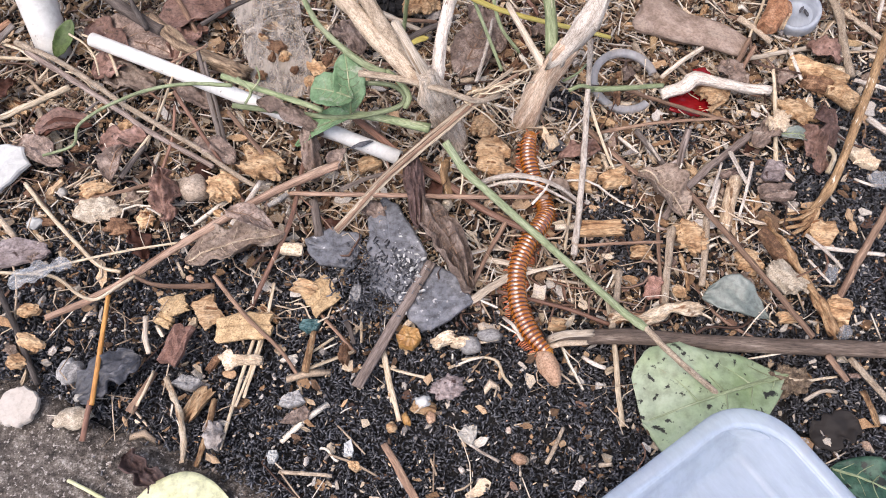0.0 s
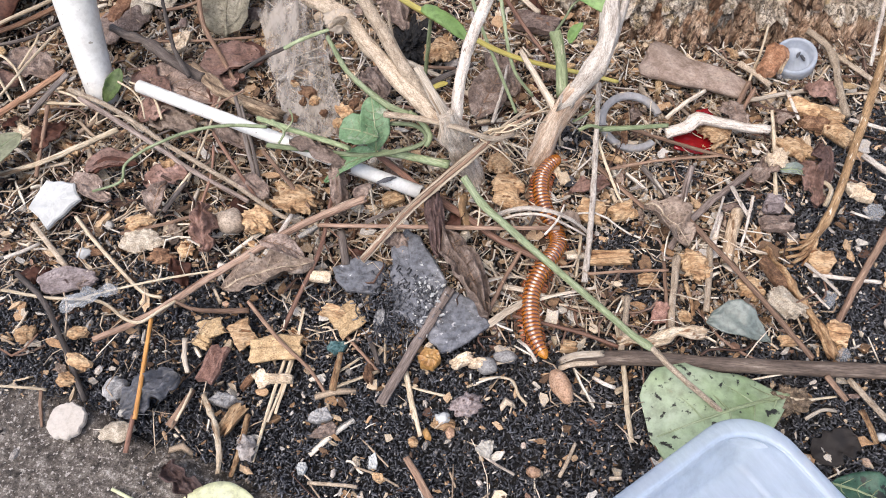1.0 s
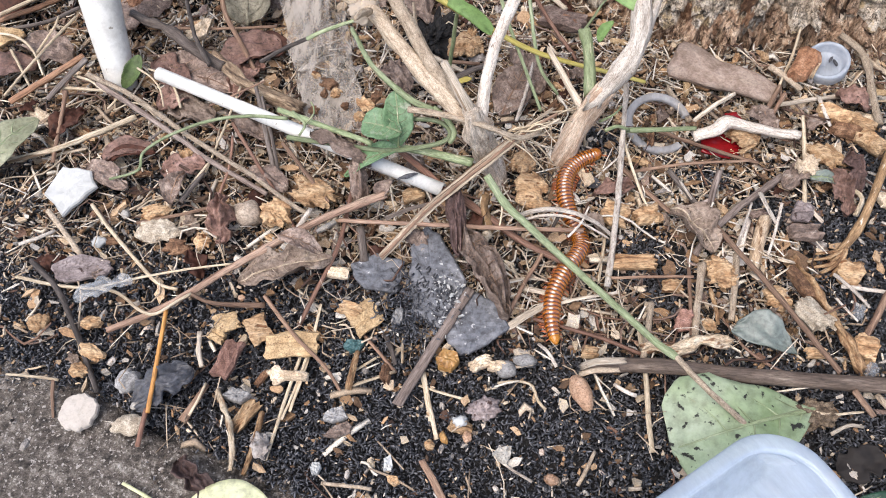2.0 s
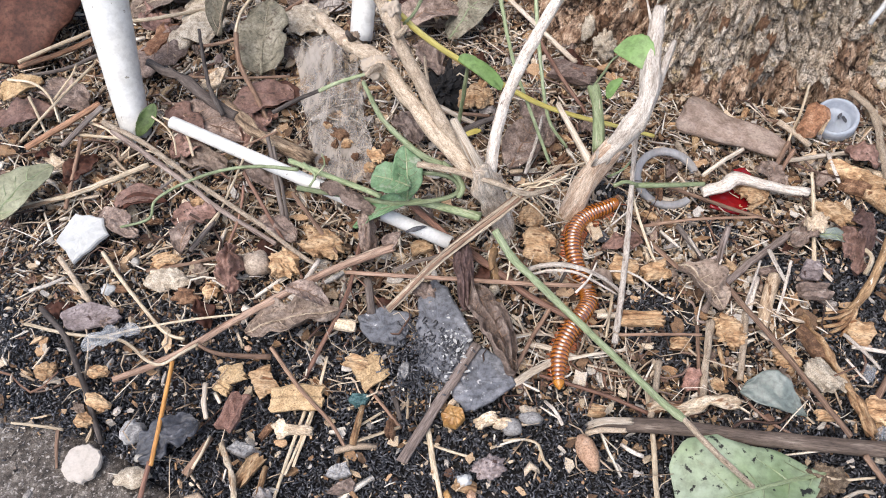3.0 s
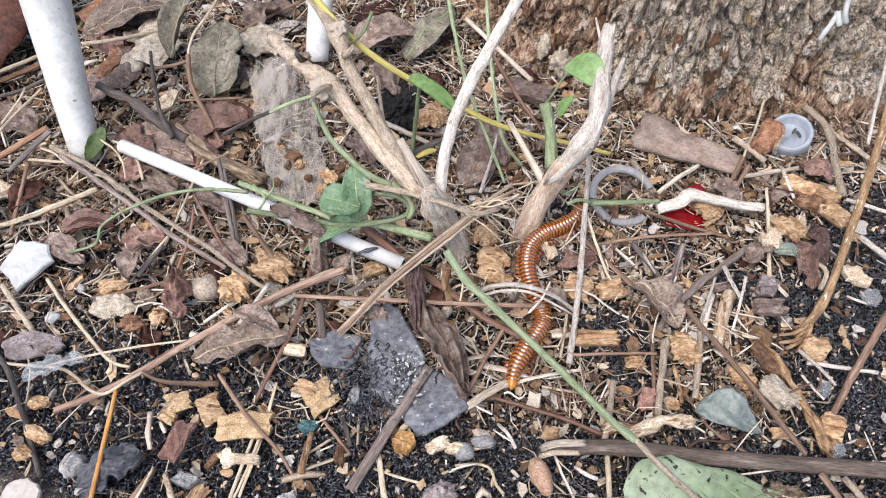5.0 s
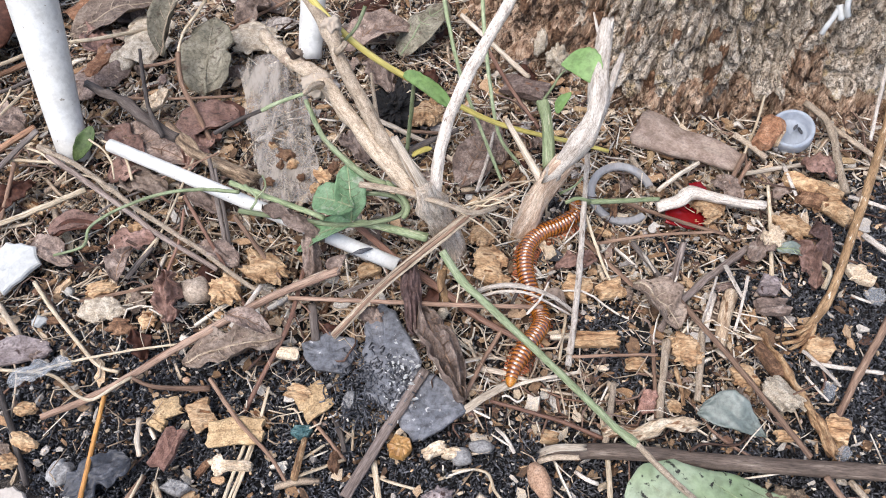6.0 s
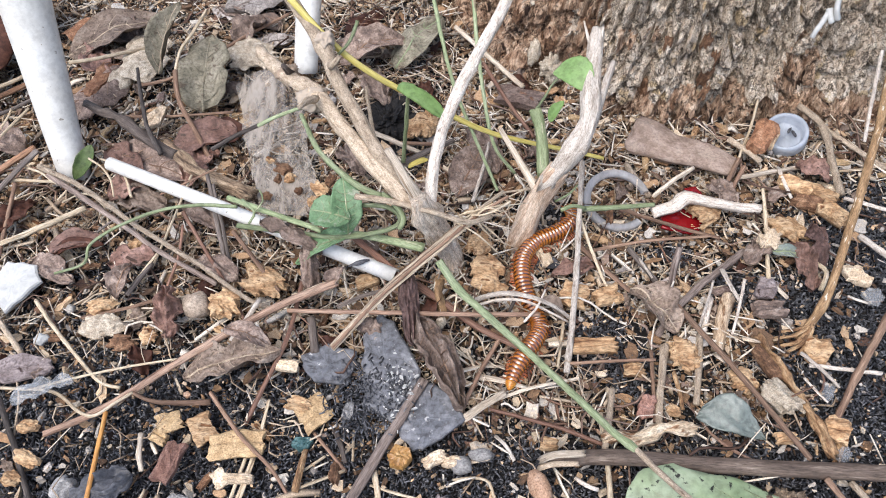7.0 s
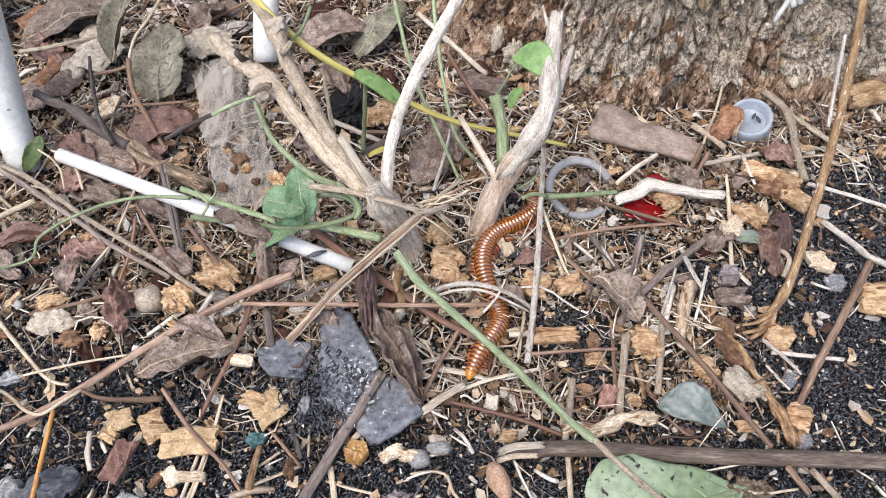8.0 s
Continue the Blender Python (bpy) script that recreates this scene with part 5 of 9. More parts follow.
twig("flat_straw", ((0.0183, 0.1327, 0.0040), (0.0255, 0.1377, 0.0050), (0.0325, 0.1419, 0.0060)), 0.00147, 0.00134, PALE, "broad pale straw splinter under the tail", "straw", flat=0.4)
twig("flat_straw", ((0.0304, 0.1406, 0.0040), (0.0432, 0.1448, 0.0050), (0.0583, 0.1489, 0.0040)), 0.00071, 0.00064, PALE, "pale straw splinter on the litter", "straw", flat=0.5)
twig("flat_straw", ((0.0234, 0.1486, 0.0040), (0.0313, 0.1468, 0.0050), (0.0393, 0.1451, 0.0040)), 0.00121, 0.00079, PALE, "pale straw splinter on the litter", "straw", flat=0.5)
twig("flat_straw", ((0.0173, 0.1515, 0.0030), (0.0253, 0.1528, 0.0040), (0.0325, 0.1533, 0.0030)), 0.00065, 0.00065, PALE, "pale straw splinter on the litter", "straw", flat=0.5)
twig("pink_twig", ((0.0272, 0.1366, 0.0040), (0.0392, 0.1335, 0.0040), (0.0525, 0.1297, 0.0040), (0.0639, 0.1250, 0.0040)), 0.00062, 0.00076, RUSSET, "thin pinkish-brown twig on the litter", "twig")
twig("bleached_twig", ((0.0225, 0.1750, 0.0120), (0.0274, 0.1753, 0.0150), (0.0355, 0.1749, 0.0170), (0.0447, 0.1729, 0.0160), (0.0513, 0.1722, 0.0120), (0.0572, 0.1710, 0.0060)), 0.00100, 0.00066, WHITISH, "bleached split twig arching over the millipede", "twig", rough=0.2)
twig("bleached_twig", ((0.0230, 0.1737, 0.0110), (0.0306, 0.1741, 0.0140), (0.0397, 0.1730, 0.0150), (0.0493, 0.1708, 0.0110), (0.0557, 0.1704, 0.0060)), 0.00058, 0.00042, WHITISH, "bleached split twig strand over the millipede", "twig")
twig("bleached_sliver", ((0.0390, 0.1644, 0.0150), (0.0436, 0.1699, 0.0160), (0.0470, 0.1781, 0.0150)), 0.00048, 0.00033, WHITISH, "small forked bleached sliver", "splinter")
twig("dark_root", ((0.0367, 0.1751, 0.0150), (0.0353, 0.1733, 0.0120), (0.0335, 0.1708, 0.0080)), 0.00074, 0.00058, BLACKTWIG, "dark root end beside the millipede", "root")
twig("upright_straw", ((0.0638, 0.2354, 0.0220), (0.0608, 0.2058, 0.0160), (0.0580, 0.1784, 0.0100), (0.0542, 0.1509, 0.0040)), 0.00100, 0.00121, WHITISH, "long pale straw leaning on the stump", "straw", flat=0.6)
twig("pale_straw", ((0.0623, 0.2117, 0.0140), (0.0668, 0.1978, 0.0090), (0.0708, 0.1869, 0.0060), (0.0749, 0.1821, 0.0050)), 0.00062, 0.00051, STRAWY, "thin white bent straw", "straw")
twig("pale_straw", ((0.0541, 0.1708, 0.0060), (0.0521, 0.1593, 0.0050), (0.0511, 0.1529, 0.0040)), 0.00058, 0.00049, STRAWY, "thin pale straw in the litter", "straw")
dark_stick = twig("dark_stick", ((0.0465, 0.1188, 0.0050), (0.0680, 0.1199, 0.0060), (0.0912, 0.1186, 0.0060), (0.1178, 0.1174, 0.0060), (0.1535, 0.1168, 0.0055), (0.1755, 0.1165, 0.0045)), 0.00253, 0.00267, STICKBROWN, "long dark weathered stick with a splintered pale end", "stick", sides=18, rough=0.07, jag=1.6)
twig("split_end", ((0.0435, 0.1188, 0.0050), (0.0476, 0.1190, 0.0090), (0.0561, 0.1178, 0.0130)), 0.00134, 0.00116, PALE, "pale splintered end of the dark stick", "splinter", flat=0.5, jag=2.0, parent=dark_stick)
twig("split_end", ((0.0427, 0.1168, 0.0030), (0.0477, 0.1163, 0.0080), (0.0543, 0.1151, 0.0120)), 0.00112, 0.00086, TAN, "tan splintered end of the dark stick", "splinter", flat=0.5, jag=2.0, parent=dark_stick)
twig("pale_straw", ((0.0646, 0.1367, 0.0030), (0.0651, 0.1185, 0.0030), (0.0647, 0.1017, 0.0030), (0.0653, 0.0916, 0.0020)), 0.00102, 0.00084, STRAWY, "flat pale straw under the dark stick", "straw", flat=0.5)
twig("rotten_stick", ((0.0643, 0.1256, 0.0050), (0.0744, 0.1277, 0.0070), (0.0839, 0.1295, 0.0070), (0.0944, 0.1310, 0.0050)), 0.00190, 0.00200, CRUMBLY, "whitish crumbling rotten stick", "stick", rough=0.75, sides=18, jag=1.6, step=0.0011)
twig("brown_twig", ((0.0908, 0.1822, 0.0090), (0.1065, 0.1575, 0.0090), (0.1182, 0.1371, 0.0090), (0.1276, 0.1195, 0.0090)), 0.00101, 0.00094, BROWN, "straight brown twig over straw", "twig")
twig("brown_twig", ((0.1317, 0.1142, 0.0070), (0.1376, 0.1067, 0.0040)), 0.00108, 0.00093, BROWN, "brown twig end beyond the dark stick", "twig")
twig("pale_twig", ((0.1404, 0.1145, 0.0040), (0.1454, 0.1065, 0.0040), (0.1522, 0.0967, 0.0030)), 0.00107, 0.00103, TAN, "pale twig end beyond the dark stick", "twig")
twig("rotten_stick", ((0.1232, 0.1664, 0.0040), (0.1272, 0.1530, 0.0060), (0.1312, 0.1403, 0.0060), (0.1357, 0.1298, 0.0050), (0.1376, 0.1233, 0.0040)), 0.00135, 0.00160, ROTTEN, "long crumbling reddish rotten stick", "stick", rough=0.7, sides=18, step=0.0012, jag=1.5)
tall_stick = twig("speckled_stick", ((0.1376, 0.1670, 0.0020), (0.1480, 0.1798, 0.0100), (0.1595, 0.2052, 0.0220), (0.1713, 0.2337, 0.0340), (0.1825, 0.2645, 0.0460), (0.1928, 0.2962, 0.0570)), 0.00150, 0.00165, SPECKLED, "tall speckled tan stick with a frayed base", "stick", rough=0.1, knots=((0.1, 0.3),))
twig("frayed_fibre", ((0.1287, 0.1672, 0.0030), (0.1346, 0.1670, 0.0050), (0.1426, 0.1711, 0.0060)), 0.00056, 0.00080, ROTTEN, "frayed fibre of the stick base", "stick", rough=0.3, flat=0.7, parent=tall_stick)
twig("frayed_fibre", ((0.1291, 0.1641, 0.0020), (0.1354, 0.1647, 0.0050), (0.1426, 0.1711, 0.0060)), 0.00064, 0.00080, ROTTEN, "frayed fibre of the stick base", "stick", rough=0.3, flat=0.7, parent=tall_stick)
twig("frayed_fibre", ((0.1317, 0.1614, 0.0020), (0.1373, 0.1642, 0.0050), (0.1426, 0.1711, 0.0060)), 0.00063, 0.00080, ROTTEN, "frayed fibre of the stick base", "stick", rough=0.3, flat=0.7, parent=tall_stick)
twig("frayed_fibre", ((0.1361, 0.1610, 0.0020), (0.1394, 0.1647, 0.0050), (0.1426, 0.1711, 0.0060)), 0.00055, 0.00080, ROTTEN, "frayed fibre of the stick base", "stick", rough=0.3, flat=0.7, parent=tall_stick)
twig("frayed_fibre", ((0.1308, 0.1690, 0.0040), (0.1372, 0.1698, 0.0050), (0.1426, 0.1711, 0.0060)), 0.00048, 0.00080, ROTTEN, "frayed fibre of the stick base", "stick", rough=0.3, flat=0.7, parent=tall_stick)
twig("pale_stick", ((0.1855, 0.2601, 0.0100), (0.1890, 0.2787, 0.0260), (0.1937, 0.2977, 0.0400), (0.1964, 0.3097, 0.0480)), 0.00076, 0.00085, WHITISH, "thin pale stick beside the speckled stick", "stick")
twig("white_knobbly_twig", ((0.0920, 0.2198, 0.0090), (0.1006, 0.2213, 0.0110), (0.1052, 0.2243, 0.0120), (0.1166, 0.2240, 0.0110), (0.1343, 0.2234, 0.0080)), 0.00245, 0.00185, WHITISH, "bleached knobbly twig over red plastic", "twig", rough=0.25, knots=((0.3, 0.3),))
twig("brown_twig", ((0.0750, 0.2264, 0.0060), (0.0904, 0.2198, 0.0060), (0.1032, 0.2147, 0.0060), (0.1174, 0.2109, 0.0050)), 0.00083, 0.00072, BROWN, "brown twig with pale tip", "twig")
twig("brown_twig", ((0.0656, 0.2034, 0.0050), (0.0891, 0.2082, 0.0060), (0.1138, 0.2111, 0.0060)), 0.00071, 0.00054, BROWN, "thin brown twig on the litter", "twig")
twig("brown_twig", ((0.0621, 0.2066, 0.0050), (0.0703, 0.1948, 0.0060), (0.0803, 0.1842, 0.0050)), 0.00098, 0.00086, BROWN, "brown twig beside the straw", "twig")
twig("tan_stick", ((0.1647, 0.2842, 0.0080), (0.1716, 0.2717, 0.0080), (0.1710, 0.2530, 0.0070), (0.1713, 0.2351, 0.0040)), 0.00152, 0.00159, TAN, "tan stick by the bottle cap", "stick", rough=0.2, knots=((0.4, 0.3),))
twig("grey_stick", ((0.1717, 0.2772, 0.0050), (0.1808, 0.2648, 0.0050), (0.1940, 0.2506, 0.0040)), 0.00111, 0.00106, TAN, "grey-brown stick on the litter", "stick")
twig("pale_straw", ((0.1624, 0.2913, 0.0050), (0.1760, 0.2967, 0.0060), (0.1896, 0.3020, 0.0070)), 0.00052, 0.00052, STRAWY, "thin pale straw at the tree's foot", "straw")
twig("tan_stick", ((0.1309, 0.2652, 0.0060), (0.1359, 0.2593, 0.0060), (0.1427, 0.2536, 0.0040)), 0.00138, 0.00136, TAN, "tan stick in front of the cap", "stick")
twig("thin_straw", ((0.1471, 0.2869, 0.0100), (0.1410, 0.2707, 0.0080), (0.1326, 0.2527, 0.0050)), 0.00061, 0.00058, STRAWY, "thin upright straw on the litter", "straw")
twig("thin_straw", ((0.1372, 0.2326, 0.0100), (0.1354, 0.2164, 0.0080), (0.1327, 0.1925, 0.0030)), 0.00065, 0.00087, STRAWY, "thin upright straw on the litter", "straw")
twig("tan_stick", ((0.1304, 0.2420, 0.0060), (0.1452, 0.2460, 0.0060), (0.1711, 0.2532, 0.0040)), 0.00104, 0.00097, PALE, "pale stick across the litter", "stick")
twig("grey_stick", ((0.1256, 0.2054, 0.0040), (0.1112, 0.1925, 0.0050), (0.0962, 0.1782, 0.0060), (0.0873, 0.1673, 0.0030)), 0.00142, 0.00133, WEATHERED, "dull grey stick half buried", "stick", rough=0.2)
twig("forked_twig", ((0.0986, 0.2001, 0.0120), (0.0955, 0.1915, 0.0090), (0.0928, 0.1786, 0.0050)), 0.00130, 0.00110, WEATHERED, "small grey forked twig", "twig")
twig("forked_twig", ((0.0801, 0.1843, 0.0060), (0.0861, 0.1851, 0.0080), (0.0951, 0.1895, 0.0080)), 0.00068, 0.00069, WEATHERED, "small grey forked twig", "twig")
twig("white_stick", ((0.1086, 0.1826, 0.0050), (0.1049, 0.1719, 0.0050), (0.1027, 0.1652, 0.0040)), 0.00127, 0.00107, WHITISH, "blunt white stick on the litter", "stick")
twig("rotten_stick", ((0.1148, 0.1824, 0.0070), (0.1109, 0.1729, 0.0060), (0.1073, 0.1614, 0.0030)), 0.00253, 0.00221, MOTTLED, "mottled rotten stick stump", "stick", rough=0.2)
twig("tan_stick", ((0.1021, 0.1670, 0.0050), (0.0995, 0.1530, 0.0050), (0.0970, 0.1403, 0.0030)), 0.00123, 0.00110, TAN, "upright tan stick on the litter", "stick")
twig("grey_stick", ((0.0893, 0.1625, 0.0050), (0.0858, 0.1478, 0.0050), (0.0834, 0.1333, 0.0030)), 0.00139, 0.00116, TAN, "upright grey-tan stick on the litter", "stick", rough=0.2)
twig("brown_stick", ((0.0843, 0.1606, 0.0040), (0.0823, 0.1336, 0.0030)), 0.00074, 0.00070, BROWN, "thin brown stick on the litter", "stick")
twig("tan_stick", ((0.0909, 0.1519, 0.0040), (0.0919, 0.1443, 0.0040), (0.0921, 0.1384, 0.0030)), 0.00080, 0.00070, ROTTEN, "tan splinter lying on the litter", "splinter")
twig("white_straw", ((0.1383, 0.1558, 0.0040), (0.1482, 0.1541, 0.0050), (0.1620, 0.1532, 0.0040)), 0.00080, 0.00071, WHITISH, "white straw lying flat", "straw")
twig("white_straw", ((0.1715, 0.2132, 0.0050), (0.1779, 0.2034, 0.0060), (0.1839, 0.1955, 0.0060), (0.1928, 0.1898, 0.0050)), 0.00122, 0.00117, WHITISH, "forked white straw on the litter", "straw", rough=0.2)
twig("white_straw", ((0.1708, 0.2319, 0.0060), (0.1841, 0.2252, 0.0070), (0.2002, 0.2189, 0.0060)), 0.00082, 0.00079, WHITISH, "thin white straw on the litter", "straw")
twig("brown_stick", ((0.1422, 0.1357, 0.0030), (0.1525, 0.1514, 0.0060), (0.1668, 0.1710, 0.0090), (0.1803, 0.1899, 0.0100)), 0.00120, 0.00150, BROWN, "long brown stick rising from the black soil", "stick", rough=0.14, knots=((0.3, 0.2),))
twig("pale_straw", ((0.1495, 0.1979, 0.0080), (0.1531, 0.1936, 0.0070), (0.1498, 0.1870, 0.0050)), 0.00078, 0.00102, STRAWY, "bent pale straw on the litter", "straw")
twig("pale_straw", ((0.1357, 0.1513, 0.0030), (0.1380, 0.1459, 0.0040), (0.1413, 0.1423, 0.0030)), 0.00048, 0.00039, WHITISH, "pale straw sliver on the litter", "straw")
twig("pale_root", ((0.1160, 0.1082, 0.0040), (0.1226, 0.1063, 0.0050), (0.1352, 0.1086, 0.0030)), 0.00053, 0.00038, STRAWY, "pale twig on the soil", "root")
twig("pale_straw", ((0.1230, 0.1004, 0.0030), (0.1288, 0.1033, 0.0040), (0.1339, 0.1034, 0.0030)), 0.00067, 0.00053, PALE, "pale branched straw on the litter", "straw")

# sticks by the concrete and on the pellets
twig("pale_straw", ((-0.0098, 0.1145, 0.0030), (-0.0069, 0.1028, 0.0030), (-0.0038, 0.0921, 0.0020)), 0.00094, 0.00074, STRAWY, "pale splinter on pellets", "straw", flat=0.5)
twig("pale_straw", ((-0.0108, 0.1103, 0.0020), (-0.0033, 0.1076, 0.0030), (0.0063, 0.1058, 0.0020)), 0.00038, 0.00046, STRAWY, "thin pale splinter on pellets", "straw")
twig("pale_straw", ((0.0149, 0.0872, 0.0020), (0.0203, 0.0833, 0.0030), (0.0267, 0.0801, 0.0020)), 0.00037, 0.00050, WHITISH, "thin white splinter on pellets", "straw")
twig("tan_splinter", ((0.0410, 0.0796, 0.0020), (0.0439, 0.0848, 0.0030), (0.0468, 0.0908, 0.0020)), 0.00065, 0.00059, TAN, "tan splinter on pellets", "splinter")
twig("brown_stick", ((-0.0082, 0.0845, 0.0030), (-0.0039, 0.0779, 0.0040), (0.0027, 0.0670, 0.0030)), 0.00110, 0.00126, BROWN, "brown flat stick end", "stick", flat=0.5)
twig("tan_splinter", ((-0.0390, 0.0759, 0.0020), (-0.0306, 0.0753, 0.0030), (-0.0232, 0.0750, 0.0020)), 0.00065, 0.00058, TAN, "short tan splinter on the litter", "splinter")
twig("tan_stick", ((-0.0775, 0.1039, 0.0040), (-0.0720, 0.0947, 0.0050), (-0.0686, 0.0862, 0.0050), (-0.0683, 0.0783, 0.0030)), 0.00095, 0.00085, CRUMBLY, "mottled tan stick on pellets", "stick", rough=0.45, sides=14, step=0.0011)
twig("tan_stick", ((-0.0611, 0.0973, 0.0040), (-0.0621, 0.0867, 0.0040), (-0.0637, 0.0768, 0.0030)), 0.00105, 0.00085, ROTTEN, "ochre stick on pellets", "stick", rough=0.2)
twig("tan_stick", ((-0.0881, 0.1249, 0.0040), (-0.0871, 0.1183, 0.0040), (-0.0850, 0.1124, 0.0030)), 0.00096, 0.00086, PALE, "short tan stick on the litter", "stick", rough=0.2)
twig("pale_straw", ((-0.0520, 0.1185, 0.0030), (-0.0546, 0.1028, 0.0030), (-0.0577, 0.0822, 0.0020)), 0.00063, 0.00058, STRAWY, "long pale straw on pellets", "straw")
twig("pale_straw", ((-0.1006, 0.0722, 0.0030), (-0.0931, 0.0690, 0.0030), (-0.0861, 0.0657, 0.0030)), 0.00057, 0.00056, CREAMLEAF, "cream straw beside the leaf", "straw")
twig("thin_straw", ((-0.1509, 0.1066, 0.0020), (-0.1404, 0.1058, 0.0030), (-0.1325, 0.1055, 0.0020)), 0.00046, 0.00054, STRAWY, "thin straw on the concrete edge", "straw")
twig("thin_straw", ((-0.1345, 0.1055, 0.0020), (-0.1326, 0.0994, 0.0020), (-0.1305, 0.0927, 0.0010)), 0.00070, 0.00046, BROWN, "thin straw on the concrete edge", "twig")
twig("pale_straw", ((-0.0817, 0.1062, 0.0030), (-0.0839, 0.0997, 0.0040), (-0.0869, 0.0931, 0.0030)), 0.00092, 0.00165, BROWN, "flat splinter lying on the litter", "splinter", flat=0.4)
twig("pale_straw", ((-0.0815, 0.1058, 0.0050), (-0.0826, 0.0989, 0.0060), (-0.0848, 0.0949, 0.0040)), 0.00046, 0.00045, STRAWY, "white splinter lying on the litter", "straw")
twig("pale_straw", ((0.0546, 0.1143, 0.0020), (0.0580, 0.1114, 0.0030), (0.0616, 0.1107, 0.0020)), 0.00070, 0.00070, WHITISH, "pale splinter on pellets", "straw")
twig("pale_straw", ((0.0568, 0.0794, 0.0020), (0.0608, 0.0799, 0.0020)), 0.00065, 0.00065, TAN, "pale splinter lying on the litter", "splinter")
twig("thin_twig", ((0.0155, 0.1126, 0.0020), (0.0226, 0.1131, 0.0030), (0.0270, 0.1118, 0.0030), (0.0288, 0.1067, 0.0030), (0.0314, 0.1041, 0.0020)), 0.00046, 0.00054, STRAWY, "branching thin twig on pellets", "twig")

# leaves
leaf("large_leaf", (0.1190, 0.1085, 0.0040), (0.0712, 0.0925, 0.0030), 0.0415, PALELEAF, "large pale green leaf with black specks", arch=0.003, cup=0.05, widest=0.74, wrinkle=0.045, nibble=0.10, point=0.58, thick=0.0004, midrib=GREYGREEN)
leaf("crumpled_leaf", (0.1262, 0.0795, 0.0030), (0.1480, 0.0690, 0.0030), 0.0150, DEEPLEAF, "dark green crinkled leaf on the soil", arch=0.003, cup=0.1, wrinkle=0.12, widest=0.5, midrib=GREYGREEN)
leaf("cream_leaf", (-0.0500, 0.0650, 0.0040), (-0.0808, 0.0640, 0.0040), 0.0205, CREAMLEAF, "smooth cream-yellow leaf on the concrete", arch=0.004, cup=-0.12, wrinkle=0.02, widest=0.5, point=1.35)
leaf("grey_leaf", (0.0955, 0.1350, 0.0050), (0.1172, 0.1280, 0.0030), 0.0198, GREYLEAF, "grey-green leaf folded along its rib on straw", arch=0.003, cup=0.12, wrinkle=0.05, widest=0.36, nibble=0.15, point=1.3, fold=0.06, n=30, m=16, roll=-12, span=(-1.0, 0.25))
leaf("curled_dead_leaf", (-0.0787, 0.1453, 0.0040), (-0.0448, 0.1543, 0.0080), 0.0142, DEADLEAF, "dry curled brown leaf on black pellets", arch=0.004, cup=0.2, wrinkle=0.2, widest=0.5, nibble=0.35, fold=0.22, n=36, m=20, midrib=TAN)
leaf("curled_dead_leaf", (-0.0647, 0.1589, 0.0160), (-0.0488, 0.1552, 0.0100), 0.0073, DARKLEAF, "dark curled flap of the dead leaf", arch=0.003, cup=0.3, wrinkle=0.2, midrib=BROWN)
leaf("crumpled_dead_leaf", (-0.0033, 0.1869, 0.0140), (0.0003, 0.1581, 0.0080), 0.0075, MAROONDARK, "dark brown crumpled dead leaf strip", arch=0.006, cup=-0.5, wrinkle=0.3, nibble=0.3, point=0.6, fold=0.6, n=44, m=24)
leaf("crumpled_dead_leaf", (0.0017, 0.1669, 0.0090), (0.0182, 0.1347, 0.0050), 0.0120, DARKLEAF, "dark brown twisted dead leaf", arch=0.007, cup=-0.2, wrinkle=0.3, nibble=0.4, point=0.7, fold=0.7, n=44, m=24, midrib=BROWN)
leaf("dead_leaf", (0.0787, 0.1826, 0.0100), (0.0943, 0.1676, 0.0040), 0.0150, DEADLEAF, "pale brown curled leaf in straw", arch=0.003, cup=0.45, wrinkle=0.15, widest=0.5, point=0.8, nibble=0.2, fold=0.2, n=36, m=20, midrib=TAN)
leaf("dead_leaf", (-0.0850, 0.0800, 0.0030), (-0.0705, 0.0680, 0.0020), 0.0085, MAROONDARK, "torn reddish-brown leaf beside the concrete", arch=0.003, cup=0.2, wrinkle=0.2, nibble=0.6, fold=0.35, point=0.5, n=36, m=20)
leaf("dark_leaf", (-0.1044, 0.0970, 0.0020), (-0.0875, 0.1113, 0.0030), 0.0134, DARKSLATE, "dark grey wet leaf on pellets", arch=0.003, cup=0.1, wrinkle=0.15, nibble=0.6, point=0.6, fold=0.2, n=36, m=20)
leaf("dead_leaf", (-0.1422, 0.1964, 0.0060), (-0.1221, 0.2003, 0.0080), 0.0059, RUSTLEAF, "reddish curled leaf under twigs", arch=0.003, cup=0.3, wrinkle=0.2)
leaf("dead_leaf", (-0.0913, 0.1786, 0.0120), (-0.0879, 0.1613, 0.0040), 0.0114, MAROONLEAF, "reddish-brown folded leaf on the litter", arch=0.003, cup=-0.5, wrinkle=0.2, nibble=0.6, fold=0.45, n=36, m=20, point=0.6)
leaf("olive_leaf", (-0.1892, 0.1879, 0.0050), (-0.1728, 0.2130, 0.0110), 0.0178, PALEOLIVE, "dull olive leaf lying in the litter", arch=0.004, cup=0.1, wrinkle=0.1, midrib=GREYGREEN)
leaf("olive_leaf", (-0.1001, 0.2762, 0.0080), (-0.1019, 0.3150, 0.0200), 0.0237, OLIVELEAF, "round olive-brown leaf with dark edge", nibble=0.25, arch=0.004, cup=0.15, wrinkle=0.12, point=0.7, widest=0.4, midrib=OLIVELEAF)
